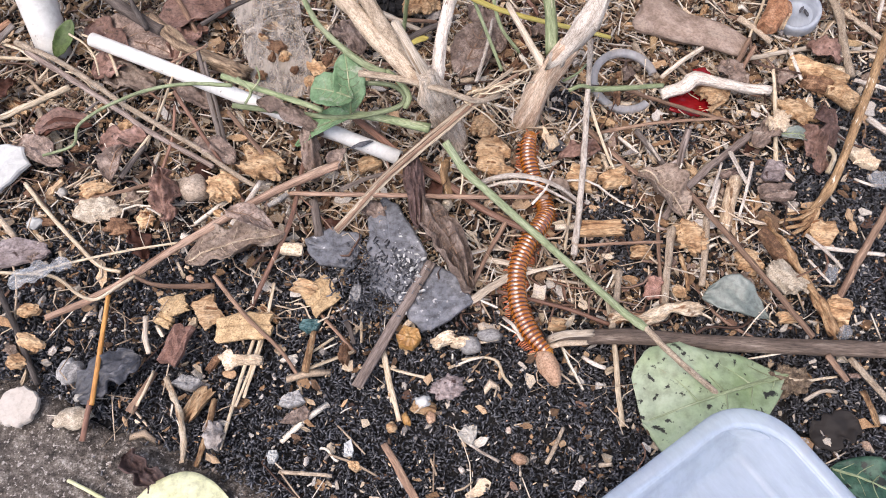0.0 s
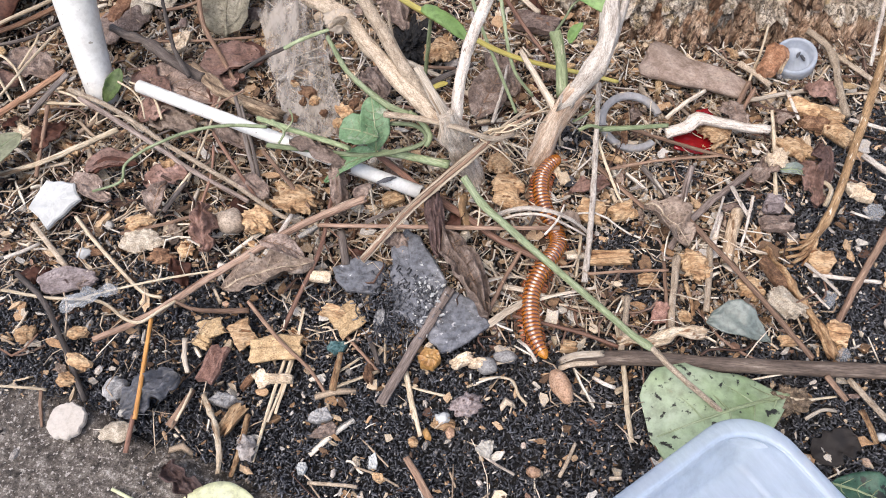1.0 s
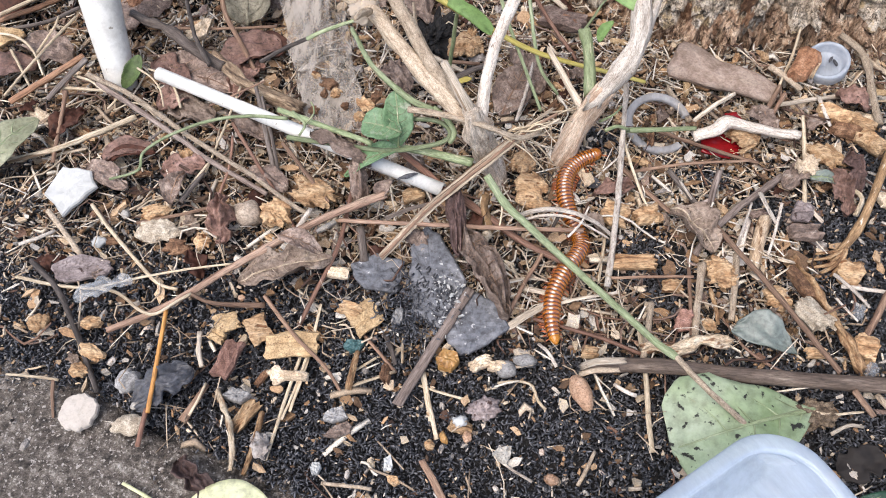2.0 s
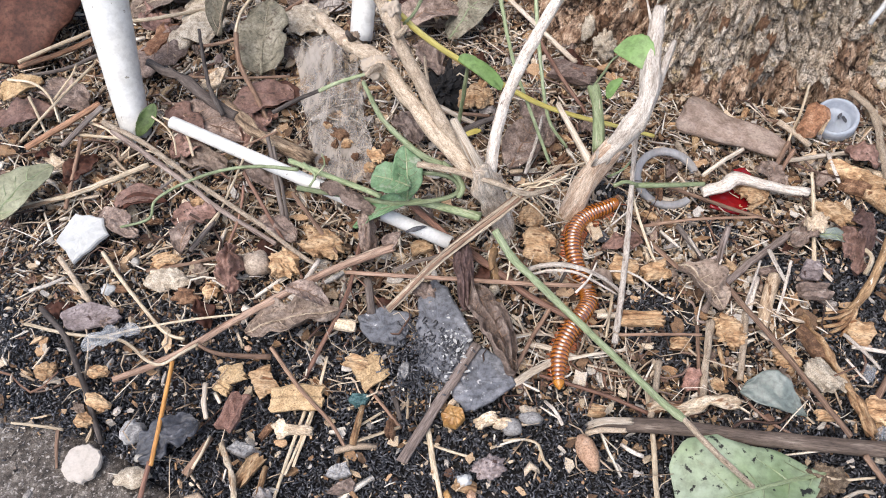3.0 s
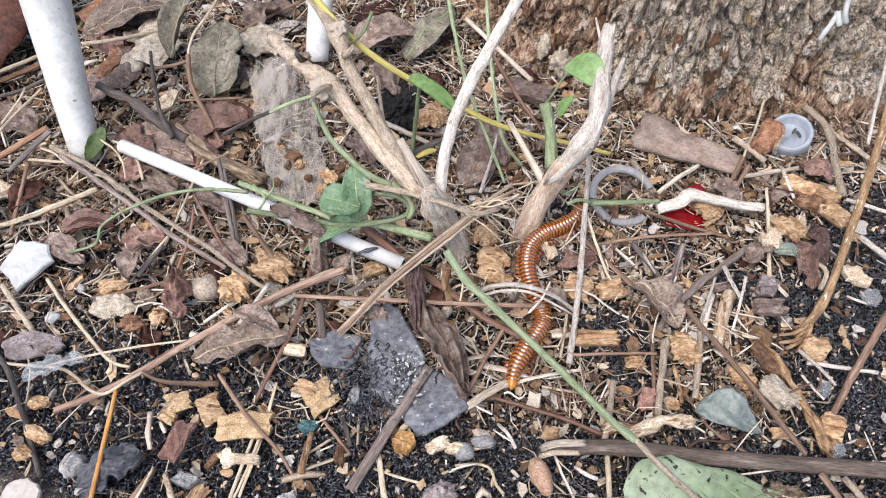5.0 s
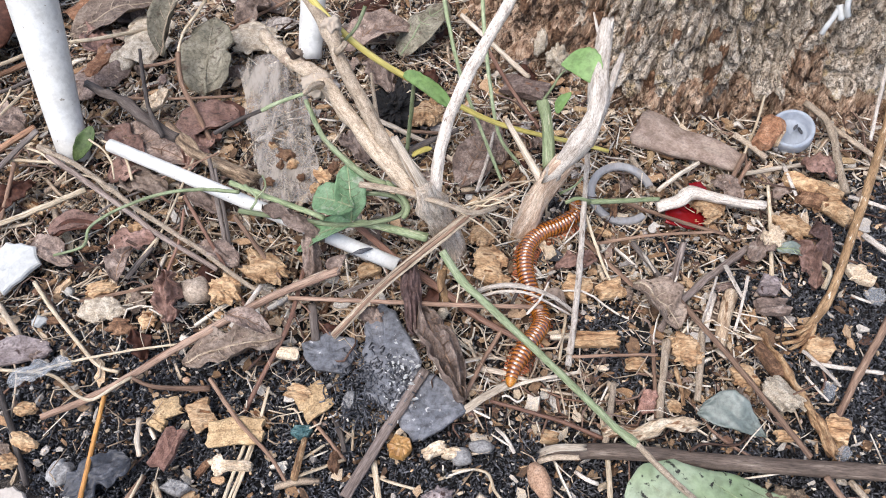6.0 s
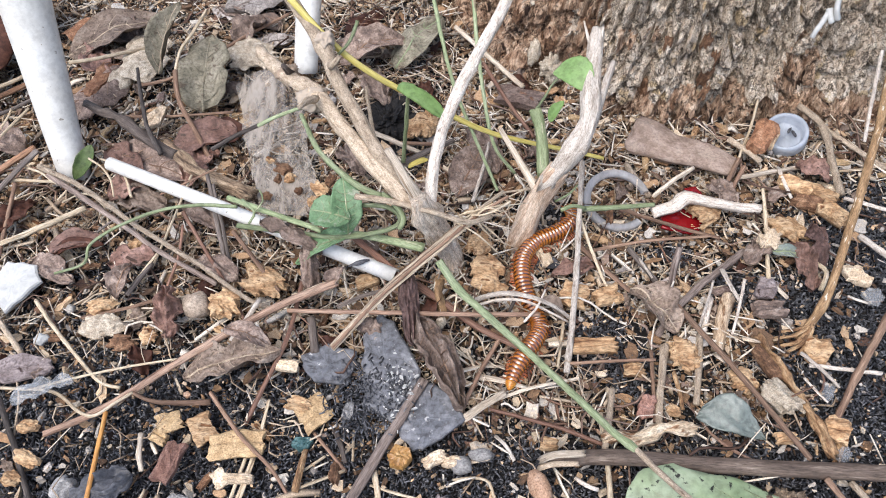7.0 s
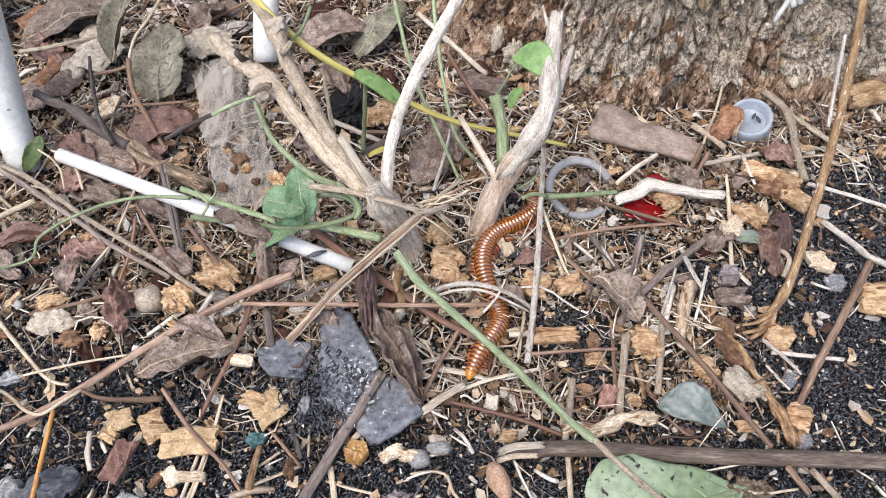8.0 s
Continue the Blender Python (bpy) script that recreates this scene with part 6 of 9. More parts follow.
leaf("folded_leaf", (-0.1258, 0.2992, 0.0100), (-0.1142, 0.3209, 0.0340), 0.0127, OLIVELEAF, "pale folded leaf standing on edge", arch=0.003, cup=0.5, wrinkle=0.1, midrib=TAN)
leaf("grey_leaf", (-0.0168, 0.3123, 0.0040), (0.0050, 0.3425, 0.0120), 0.0190, OLIVELEAF, "torn grey-green leaf behind the shrub", arch=0.004, cup=0.1, wrinkle=0.15, nibble=0.3, midrib=GREYGREEN)
leaf("dead_leaf", (-0.0424, 0.3103, 0.0080), (-0.0122, 0.3264, 0.0100), 0.0192, DARKLEAF, "dark curled leaf behind the stems", arch=0.005, cup=0.2, wrinkle=0.2, midrib=BROWN)
leaf("dead_leaf", (-0.1393, 0.2520, 0.0040), (-0.0942, 0.2357, 0.0060), 0.0197, DARKLEAF, "purplish-brown dead leaf on the litter", arch=0.004, cup=0.1, wrinkle=0.15, nibble=0.2, midrib=BROWN)
leaf("dead_leaf", (-0.1053, 0.2592, 0.0040), (-0.0781, 0.2659, 0.0060), 0.0178, RUSTLEAF, "purplish-brown dead leaf under twigs", arch=0.003, cup=0.1, wrinkle=0.15, midrib=BROWN)
leaf("dead_leaf", (-0.1754, 0.3162, 0.0060), (-0.1343, 0.3425, 0.0100), 0.0241, DEADLEAF, "ribbed brown dead leaf by the stake", arch=0.004, cup=0.15, wrinkle=0.12, midrib=TAN)
def build_film():
    """A crumpled dull plastic film, torn at its edges, half buried in crumbs."""
    a, b, c, d = (np.array(q) for q in ((-0.0894, 0.2934, 0.0090), (-0.0600, 0.2985, 0.0120), (-0.0402, 0.2175, 0.0070), (-0.0646, 0.2185, 0.0050)))
    n, m = 60, 30
    top, faces = [], []
    for i in range(n + 1):
        u = i / n
        for k in range(m + 1):
            w = k / m
            w2 = 0.5 + (w - 0.5) * (1 + 0.16 * noise.noise(Vector((u * 5, 2 * round(w), 0.7))))
            u2 = u + 0.04 * noise.noise(Vector((w * 6, 2 * round(u), 3.3)))
            p = (a * (1 - w2) + b * w2) * (1 - u2) + (d * (1 - w2) + c * w2) * u2
            fold = 0.0024 * abs(noise.noise(Vector((w * 7 + 1.5 * u, u * 1.2, 4.1)))) + 0.0016 * abs(noise.noise(Vector((w * 4, u * 9, 8.1)))) + 0.0008 * noise.noise(Vector((w * 22, u * 16, 5)))
            top.append(p + np.array((0, 0, fold + 0.004 * math.sin(math.pi * w) * (1 - u))))
    low = [p - np.array((0, 0, 0.0002)) for p in top]
    q, cnt = m + 1, len(top)
    for i in range(n):
        for k in range(m):
            f = (i * q + k, i * q + k + 1, (i + 1) * q + k + 1, (i + 1) * q + k)
            faces += [f[::-1], tuple(v + cnt for v in f)]
    tagged(link_mesh("plastic_film", top + low, faces, DULLFILM, at=a), "crumpled dull grey-beige plastic film under the branches", "film")


build_film()
leaf("rust_sheath", (-0.2275, 0.2783, 0.0060), (-0.2001, 0.3552, 0.0220), 0.0524, RUSTLEAF, "broad smooth rust-brown dry leaf sheath", arch=0.015, cup=-0.15, wrinkle=0.03, point=0.5, thick=0.001)
leaf("dead_leaf", (0.0146, 0.2317, 0.0030), (0.0259, 0.2573, 0.0080), 0.0169, DARKLEAF, "dark brown leaf pile piece", arch=0.003, cup=0.1, wrinkle=0.2, midrib=BROWN)
leaf("dead_leaf", (0.1443, 0.2080, 0.0050), (0.1467, 0.1862, 0.0040), 0.0078, MAROONLEAF, "reddish curled leaf beside the tall stick", fold=0.7, n=40, m=24, arch=0.005, cup=-0.3, wrinkle=0.25, nibble=0.7, point=0.6)
leaf("dark_leaf", (0.1524, 0.2159, 0.0070), (0.1522, 0.1956, 0.0040), 0.0084, MAROONDARK, "dark wrinkled leaf beside the tall stick", fold=0.7, nibble=0.6, n=40, m=24, arch=0.005, cup=-0.3, wrinkle=0.25 )
leaf("dead_leaf", (0.0457, 0.1995, 0.0020), (0.0558, 0.1979, 0.0020), 0.0058, DARKSLATE, "small dark leaf by the stump", arch=0.001, cup=0.2, wrinkle=0.2)
leaf("petal_leaf", (0.1345, 0.2024, 0.0080), (0.1466, 0.2005, 0.0060), 0.0061, GREYLEAF, "greyish translucent scrap on the litter", arch=0.002, cup=0.2, wrinkle=0.1, midrib=GREYGREEN)
leaf("leaf_scrap", (0.0460, 0.1803, 0.0060), (0.0543, 0.1727, 0.0050), 0.0055, DEADLEAF, "pale curled scrap standing in litter", arch=0.003, cup=0.3)

# flat stones, chips and clods
slab("slate_piece", (-0.0285, 0.1517, 0.0040), (0.0216, 0.0138, 0.0020), -2, SLATE, "dark grey flat stone flake", "stone", corners=7)
slab("slate_piece", (-0.0087, 0.1517, 0.0040), (0.0205, 0.0400, 0.0025), 15, SLATE, "flat grey stone slab with pale mineral flecks", "stone", corners=8, jitter=0.25)
slab("slate_piece", (0.0067, 0.1324, 0.0040), (0.0205, 0.0251, 0.0022), -13, SLATE, "smooth flat grey stone slab", "stone", corners=7)
slab("white_shell_piece", (-0.1508, 0.1813, 0.0070), (0.0205, 0.0225, 0.0025), -13, SHELL, "white broken shell piece on the soil", "shell", corners=5, jitter=0.1, tilt=(12, 0))
slab("bark_flake", (-0.1365, 0.1486, 0.0040), (0.0237, 0.0128, 0.0020), 3, FLAKEBARK, "flat purplish bark flake with holes", "bark", corners=8)
slab("pale_stone", (-0.1214, 0.0941, 0.0030), (0.0132, 0.0128, 0.0025), 1, CREAMSTONE, "flat round cream stone on the concrete", "stone", corners=13, jitter=0.06, relief=0.02)
chip("ochre_chip", (-0.0551, 0.1210, 0.0050), (0.0186, 0.0128, 0.0030), 7, OCHRE, "flat ochre wood chip with brown spots", "wood chip", ragged=0.07)
chip("ochre_chip", (-0.0313, 0.1331, 0.0050), (0.0115, 0.0121, 0.0030), 37, OCHRE, "flat ochre wood chip", "wood chip", ragged=0.1)
chip("ochre_chip", (-0.0793, 0.1287, 0.0050), (0.0088, 0.0081, 0.0030), 27, OCHRE, "small ochre wood chip", "wood chip")
chip("ochre_chip", (-0.0683, 0.1273, 0.0040), (0.0095, 0.0129, 0.0030), 38, CLOD, "crumbling ochre wood chip", "wood chip")
chip("ochre_chip", (-0.0818, 0.1238, 0.0040), (0.0065, 0.0057, 0.0030), -25, OCHRE, "small ochre wood chip", "wood chip")
lump("ochre_crumb", (-0.1272, 0.1264, 0.0040), (0.0073, 0.0047, 0.0040), 9, CLOD, "small ochre crumb on the litter", "wood chip", rough=0.35)
lump("ochre_crumb", (-0.1230, 0.1152, 0.0040), (0.0098, 0.0051, 0.0050), -28, CLOD, "small ochre crumb on the litter", "wood chip", rough=0.35)
lump("ochre_crumb", (-0.1259, 0.1087, 0.0040), (0.0063, 0.0044, 0.0050), -15, CLOD, "small orange crumb on the litter", "wood chip", rough=0.35)
lump("ochre_crumb", (-0.1456, 0.1255, 0.0040), (0.0067, 0.0065, 0.0050), -16, CLOD, "small orange-brown crumb on the litter", "wood chip", rough=0.35)
chip("brick_chip", (-0.0757, 0.1148, 0.0050), (0.0080, 0.0140, 0.0040), -14, BRICK, "reddish brick chip on pellets", "brick chip", across=True, ragged=0.05)
slab("amber_pebble", (-0.0016, 0.1186, 0.0050), (0.0076, 0.0086, 0.0035), -17, AMBER, "glossy amber-yellow pebble on the litter", "pebble", corners=6, jitter=0.12)
lump("seed_pod", (0.0430, 0.1096, 0.0050), (0.0129, 0.0065, 0.0060), -69, POD, "oval tan seed pod on black pellets", "seed pod", rough=0.12)
lump("grey_stone", (-0.1070, 0.1050, 0.0040), (0.0072, 0.0073, 0.0050), -11, GREYSTONE, "small rough grey stone", "stone", rough=0.3)
slab("grey_stone", (-0.0709, 0.1028, 0.0030), (0.0084, 0.0053, 0.0030), 1, GREYSTONE, "flat pale grey stone", "stone", corners=6)
slab("grey_stone", (-0.0375, 0.0976, 0.0030), (0.0072, 0.0055, 0.0030), 1, GREYSTONE, "flat pale grey stone", "stone", corners=7)
slab("pale_stone", (0.0176, 0.0879, 0.0030), (0.0062, 0.0060, 0.0030), -9, STONE, "flat pale grey stone on pellets", "stone", corners=7)
lump("purple_pebble", (0.0113, 0.1028, 0.0036), (0.0090, 0.0066, 0.0045), 12, FLAKEBARK, "mottled purplish broken stone on the pellets", "stone", detail=4, rough=0.55, scale=2.4)
lump("dark_pebble", (0.0181, 0.1168, 0.0040), (0.0070, 0.0062, 0.0050), 1, GREYSTONE, "dark grey rounded pebble", "pebble", rough=0.15)
lump("dark_pebble", (0.0246, 0.1203, 0.0040), (0.0082, 0.0044, 0.0050), 1, GREYSTONE, "dark grey rounded pebble", "pebble", rough=0.15)
chip("pale_chip", (0.0096, 0.1183, 0.0040), (0.0083, 0.0059, 0.0040), 23, PALE2, "pale wood chip on the litter", "wood chip")
chip("pale_chip", (0.0154, 0.1173, 0.0040), (0.0070, 0.0051, 0.0040), -10, PALE2, "cream wood chip with crumbled end", "wood chip")
lump("white_stone", (0.0033, 0.0975, 0.0040), (0.0049, 0.0040, 0.0040), 1, SHELL, "bright white stone chip", "stone", rough=0.35)
lump("white_stone", (-0.1350, 0.1605, 0.0030), (0.0052, 0.0043, 0.0040), 27, SHELL, "white stone chip on the litter", "stone", rough=0.3)
lump("white_stone", (-0.1286, 0.1737, 0.0030), (0.0035, 0.0037, 0.0040), 3, STONE, "white stone chip on the litter", "stone", rough=0.2)
slab("white_stone", (-0.0411, 0.0801, 0.0030), (0.0043, 0.0037, 0.0025), 1, SHELL, "white shell chip on the litter", "shell", corners=6)
slab("white_stone", (-0.0187, 0.0828, 0.0030), (0.0033, 0.0048, 0.0020), 1, SHELL, "grey-white plastic scrap on the litter", "scrap", corners=5)
lump("tan_pebble", (0.0060, 0.0929, 0.0030), (0.0030, 0.0036, 0.0030), 22, POD, "tan pebble lying on the litter", "pebble")
lump("tan_pebble", (-0.0016, 0.0922, 0.0030), (0.0022, 0.0043, 0.0030), 22, AMBER, "ochre pebble lying on the litter", "pebble")
lump("tan_pebble", (-0.0061, 0.0898, 0.0030), (0.0033, 0.0033, 0.0040), 1, CLOD, "brown pebble lying on the litter", "pebble")
lump("tan_pebble", (0.0327, 0.0807, 0.0030), (0.0049, 0.0038, 0.0030), -19, POD, "pinkish pebble lying on the litter", "pebble")
slab("tan_chip", (-0.0163, 0.0776, 0.0030), (0.0047, 0.0032, 0.0020), -18, CLOD, "tan leaf chip on the litter", "wood chip", corners=6)
slab("dark_flake", (-0.0351, 0.0928, 0.0030), (0.0091, 0.0044, 0.0020), 23, DARKLEAF, "dark reddish flake on the litter", "bark", corners=6)
slab("teal_chip", (-0.0341, 0.1234, 0.0030), (0.0075, 0.0049, 0.0020), 12, TEAL, "dark teal flake on pellets", "scrap", corners=6)
slab("teal_chip", (-0.0647, 0.1251, 0.0040), (0.0031, 0.0028, 0.0020), 36, TEAL, "tiny teal fragment on the litter", "scrap", corners=5)
chip("pale_chip", (-0.0584, 0.1100, 0.0040), (0.0056, 0.0082, 0.0025), 35, PALE2, "pale splinter chip on the litter", "wood chip")
chip("pale_chip", (-0.0532, 0.1104, 0.0040), (0.0112, 0.0038, 0.0040), 1, PALE2, "pinkish-tan wood chip on the litter", "wood chip")
lump("grey_stone", (-0.1043, 0.0910, 0.0030), (0.0102, 0.0065, 0.0050), 18, PALECLOD, "crumbly grey-buff clod on concrete", "stone", rough=0.35)
lump("grey_stone", (-0.1092, 0.1056, 0.0030), (0.0066, 0.0080, 0.0040), 1, GREYSTONE, "grey stone beside the leaf", "stone", rough=0.3)
lump("white_stone", (-0.1035, 0.0975, 0.0030), (0.0034, 0.0025, 0.0030), 1, STONE, "tiny white stone on the litter", "stone", rough=0.2)
lump("wood_clod", (0.0262, 0.1905, 0.0060), (0.0125, 0.0165, 0.0110), -9, CLOD, "crumbly tan wood clod", "wood clod", detail=4, rough=0.32, scale=2.6)
lump("wood_clod", (0.0232, 0.2029, 0.0080), (0.0089, 0.0096, 0.0090), 3, CLOD, "small crumbly tan clod", "wood clod", detail=4, rough=0.3, scale=2.6)
lump("wood_clod", (-0.0567, 0.1846, 0.0070), (0.0149, 0.0144, 0.0130), 28, CLOD, "crumbly tan wood clod", "wood clod", detail=4, rough=0.3, scale=2.4)
lump("wood_clod", (-0.0698, 0.1749, 0.0060), (0.0102, 0.0130, 0.0100), -8, CLOD, "brown crumbly wood clod", "wood clod", detail=4, rough=0.3, scale=2.4)
lump("tan_stone", (-0.0805, 0.1745, 0.0060), (0.0112, 0.0096, 0.0100), -8, BUFFSTONE, "smooth tan stone among twigs", "stone", rough=0.18)
lump("wood_clod", (-0.1161, 0.1741, 0.0050), (0.0108, 0.0055, 0.0060), 3, CLOD, "tan crumbly clod on the litter", "wood clod", detail=4, rough=0.3, scale=2.4)
lump("wood_clod", (-0.1039, 0.1589, 0.0040), (0.0084, 0.0073, 0.0070), 3, ROTTEN_CHIP, "dark russet clod on the litter", "wood clod", rough=0.35)
lump("wood_clod", (-0.0962, 0.1620, 0.0040), (0.0063, 0.0056, 0.0060), 3, CLOD, "orange-brown clod lying on the litter", "wood clod", rough=0.35)
lump("wood_clod", (-0.1108, 0.2018, 0.0050), (0.0069, 0.0086, 0.0070), 3, CLOD, "tan crumbly clod on the litter", "wood clod", rough=0.4)
chip("wood_chip", (0.0586, 0.1830, 0.0050), (0.0118, 0.0115, 0.0050), -15, CLOD, "pale tan wood chip", "wood chip")
chip("wood_chip", (0.0706, 0.1824, 0.0050), (0.0112, 0.0084, 0.0050), 20, CLOD, "tan wood chip on the litter", "wood chip")
lump("wood_clod", (0.1439, 0.2143, 0.0070), (0.0140, 0.0104, 0.0080), -10, CLOD, "tan wood clod on the litter", "wood clod", detail=4, rough=0.35, scale=2.4)
lump("pale_clod", (0.1339, 0.2066, 0.0090), (0.0088, 0.0083, 0.0080), 3, PALE2, "pale cream rotten wood clod", "wood clod", rough=0.3)
lump("wood_clod", (0.1238, 0.1416, 0.0060), (0.0149, 0.0095, 0.0090), -54, PALECLOD, "cream-tan rotten wood piece", "wood clod", detail=4, rough=0.35, scale=2.6)
lump("wood_clod", (0.0959, 0.1584, 0.0050), (0.0087, 0.0134, 0.0090), -2, CLOD, "russet rotten wood piece", "wood clod", detail=4, rough=0.3, scale=2.6)
lump("wood_clod", (0.1136, 0.2241, 0.0060), (0.0124, 0.0133, 0.0080), -10, CLOD, "tan rotten wood piece", "wood clod", detail=4, rough=0.3, scale=2.4)
chip("wood_chip", (0.1527, 0.2376, 0.0060), (0.0152, 0.0087, 0.0050), -29, CLOD, "flat tan rotten wood slab", "wood chip")
chip("wood_chip", (0.1621, 0.2338, 0.0060), (0.0130, 0.0066, 0.0040), -41, CLOD, "thin orange-tan rotten splinter", "wood chip")
chip("wood_chip", (0.1563, 0.2295, 0.0050), (0.0137, 0.0071, 0.0050), -18, ROTTEN_CHIP, "dark rotten wood splinter", "wood chip")
chip("wood_chip", (0.1640, 0.2232, 0.0060), (0.0129, 0.0076, 0.0060), -48, CLOD, "layered tan wood splinter", "wood chip")
chip("wood_chip", (0.1426, 0.1618, 0.0040), (0.0096, 0.0117, 0.0040), -22, CLOD, "orange-tan wood chip on the litter", "wood chip")
chip("wood_chip", (0.1411, 0.1316, 0.0040), (0.0094, 0.0091, 0.0040), -27, CLOD, "orange-tan wood chip on the litter", "wood chip")
chip("wood_chip", (0.1237, 0.1285, 0.0040), (0.0079, 0.0049, 0.0030), 3, CLOD, "tan wood chip on the litter", "wood chip")
lump("wood_clod", (0.0884, 0.1373, 0.0040), (0.0050, 0.0044, 0.0060), 3, CLOD, "tan round wood crumb", "wood clod", rough=0.3)
chip("wood_chip", (0.0774, 0.1522, 0.0040), (0.0080, 0.0068, 0.0040), 3, CLOD, "tan flaky wood chip", "wood chip")
chip("wood_chip", (0.0641, 0.1618, 0.0040), (0.0184, 0.0071, 0.0040), 3, CLOD, "long tan wood chip", "wood chip")
chip("wood_chip", (0.0800, 0.1389, 0.0040), (0.0059, 0.0102, 0.0040), -20, BRICK, "reddish wood chip on the litter", "wood chip")
chip("wood_chip", (0.1808, 0.1766, 0.0060), (0.0161, 0.0153, 0.0060), 0, CLOD, "orange-tan wood chip on the litter", "wood chip")
chip("wood_chip", (0.1971, 0.3087, 0.0060), (0.0244, 0.0184, 0.0060), 8, CLOD, "tan wood splinter on the litter", "wood chip")
chip("wood_chip", (0.2117, 0.2857, 0.0060), (0.0247, 0.0186, 0.0060), 14, CLOD, "reddish-tan wood slab on the litter", "wood chip")
twig("driftwood_piece", ((0.0902, 0.2671, 0.0080), (0.0970, 0.2637, 0.0090), (0.1048, 0.2580, 0.0090), (0.1149, 0.2549, 0.0080), (0.1235, 0.2517, 0.0070), (0.1306, 0.2493, 0.0050)), 0.00819, 0.00434, DRIFT2, "weathered brown knobbly piece of driftwood", "wood", sides=30, rough=0.24, flat=0.6, jag=0.25, knots=((0.12, 0.2), (0.45, 0.15), (0.85, 0.25)), step=0.0014)
chip("bark_piece", (0.1447, 0.2640, 0.0085), (0.0200, 0.0112, 0.0055), 60, BRICKBARK, "reddish-brown bark piece leaning on the cap", "bark", ragged=0.12)
chip("wood_chip", (0.1487, 0.2615, 0.0080), (0.0120, 0.0022, 0.0040), 60, PALE2, "pale split edge of bark by the cap", "wood chip", ragged=0.2)
slab("pale_chip", (0.1666, 0.1922, 0.0050), (0.0071, 0.0067, 0.0030), -13, PALE2, "pale wood chip on the soil", "wood chip", corners=6)
slab("clear_scrap", (0.1681, 0.1846, 0.0050), (0.0070, 0.0092, 0.0020), -12, WEB, "clear grey plastic scrap", "scrap", corners=6)
slab("clear_scrap", (0.1410, 0.1235, 0.0040), (0.0048, 0.0053, 0.0030), 3, WEB, "clear grey pebble on the litter", "scrap", corners=7)
slab("clear_scrap", (0.1419, 0.1457, 0.0040), (0.0039, 0.0058, 0.0030), 3, WEB, "pale translucent pebble on the litter", "scrap", corners=7)
slab("pale_bark", (-0.1184, 0.2682, 0.0120), (0.0088, 0.0179, 0.0030), -22, PALE2, "pinkish pale bark flake", "bark", corners=6, tilt=(0, 15))
lump("white_wood", (0.0484, 0.3099, 0.0160), (0.0052, 0.0048, 0.0130), -5, PALECLOD, "white bark chip by the tree", "bark", detail=3, rough=0.4, scale=2.6, tilt=(-14, 6))
lump("white_wood", (0.0566, 0.3045, 0.0110), (0.0100, 0.0070, 0.0140), -12, PALECLOD, "pale flaking bark chip by the tree", "bark", detail=4, rough=0.5, scale=3.0, tilt=(-10, -8))
lump("web_clump", (-0.1372, 0.3136, 0.0080), (0.0194, 0.0340, 0.0080), 3, PALECLOD, "grey mouldy clump on the litter", "mould", detail=4, rough=0.4, scale=3.5)
lump("web_clump", (-0.1150, 0.1659, 0.0040), (0.0184, 0.0091, 0.0060), 16, PALECLOD, "grey mouldy litter clump", "mould", detail=4, rough=0.4, scale=3.5)
lump("web_clump", (-0.0883, 0.3187, 0.0060), (0.0219, 0.0226, 0.0080), 19, PALECLOD, "grey mouldy litter clump", "mould", detail=4, rough=0.4, scale=3.5)
leaf("yellow_leaf", (-0.0067, 0.2465, 0.0050), (0.0017, 0.2504, 0.0060), 0.0039, YELLOW, "small bright yellow leaf scrap", arch=0.001, cup=0.2)
chip("bark_scrap", (-0.1539, 0.2968, 0.0080), (0.0088, 0.0243, 0.0030), -11, BRICKBARK, "orange-brown bark scrap behind the stake", "bark")
chip("bark_scrap", (-0.1733, 0.3339, 0.0080), (0.0154, 0.0200, 0.0030), -34, BRICKBARK, "orange-brown bark scrap behind the stake", "bark")
lump("grey_stone", (-0.1464, 0.3008, 0.0050), (0.0136, 0.0204, 0.0070), 3, PALECLOD, "grey lichen-covered stone by the stake", "stone", rough=0.3)

# more pieces of the litter
twig("tan_stick", ((0.0852, 0.2491, 0.0060), (0.0887, 0.2387, 0.0070), (0.0931, 0.2320, 0.0050)), 0.00126, 0.00113, TAN, "tan stick in the litter", "stick")
twig("pale_stick", ((0.0936, 0.2303, 0.0070), (0.1020, 0.2371, 0.0090), (0.1125, 0.2465, 0.0070)), 0.00093, 0.00096, PALE, "pale stick over bark crumbs", "stick")
twig("brown_stick", ((0.1205, 0.2299, 0.0050), (0.1249, 0.2383, 0.0080), (0.1314, 0.2502, 0.0090)), 0.00105, 0.00096, BROWN, "dark brown stick by the driftwood", "stick")
twig("brown_stick", ((0.1247, 0.2313, 0.0050), (0.1287, 0.2394, 0.0070), (0.1334, 0.2467, 0.0080)), 0.00093, 0.00083, BROWN, "brown stick by the driftwood", "stick")
twig("white_splinter", ((0.1476, 0.2459, 0.0070), (0.1478, 0.2374, 0.0080), (0.1495, 0.2313, 0.0060)), 0.00086, 0.00065, WHITISH, "white splinter of wood", "splinter")
twig("grey_twig", ((0.0810, 0.2041, 0.0060), (0.0849, 0.1960, 0.0070), (0.0898, 0.1892, 0.0050)), 0.00115, 0.00095, GREYTWIG, "short grey-brown twig on the litter", "twig")
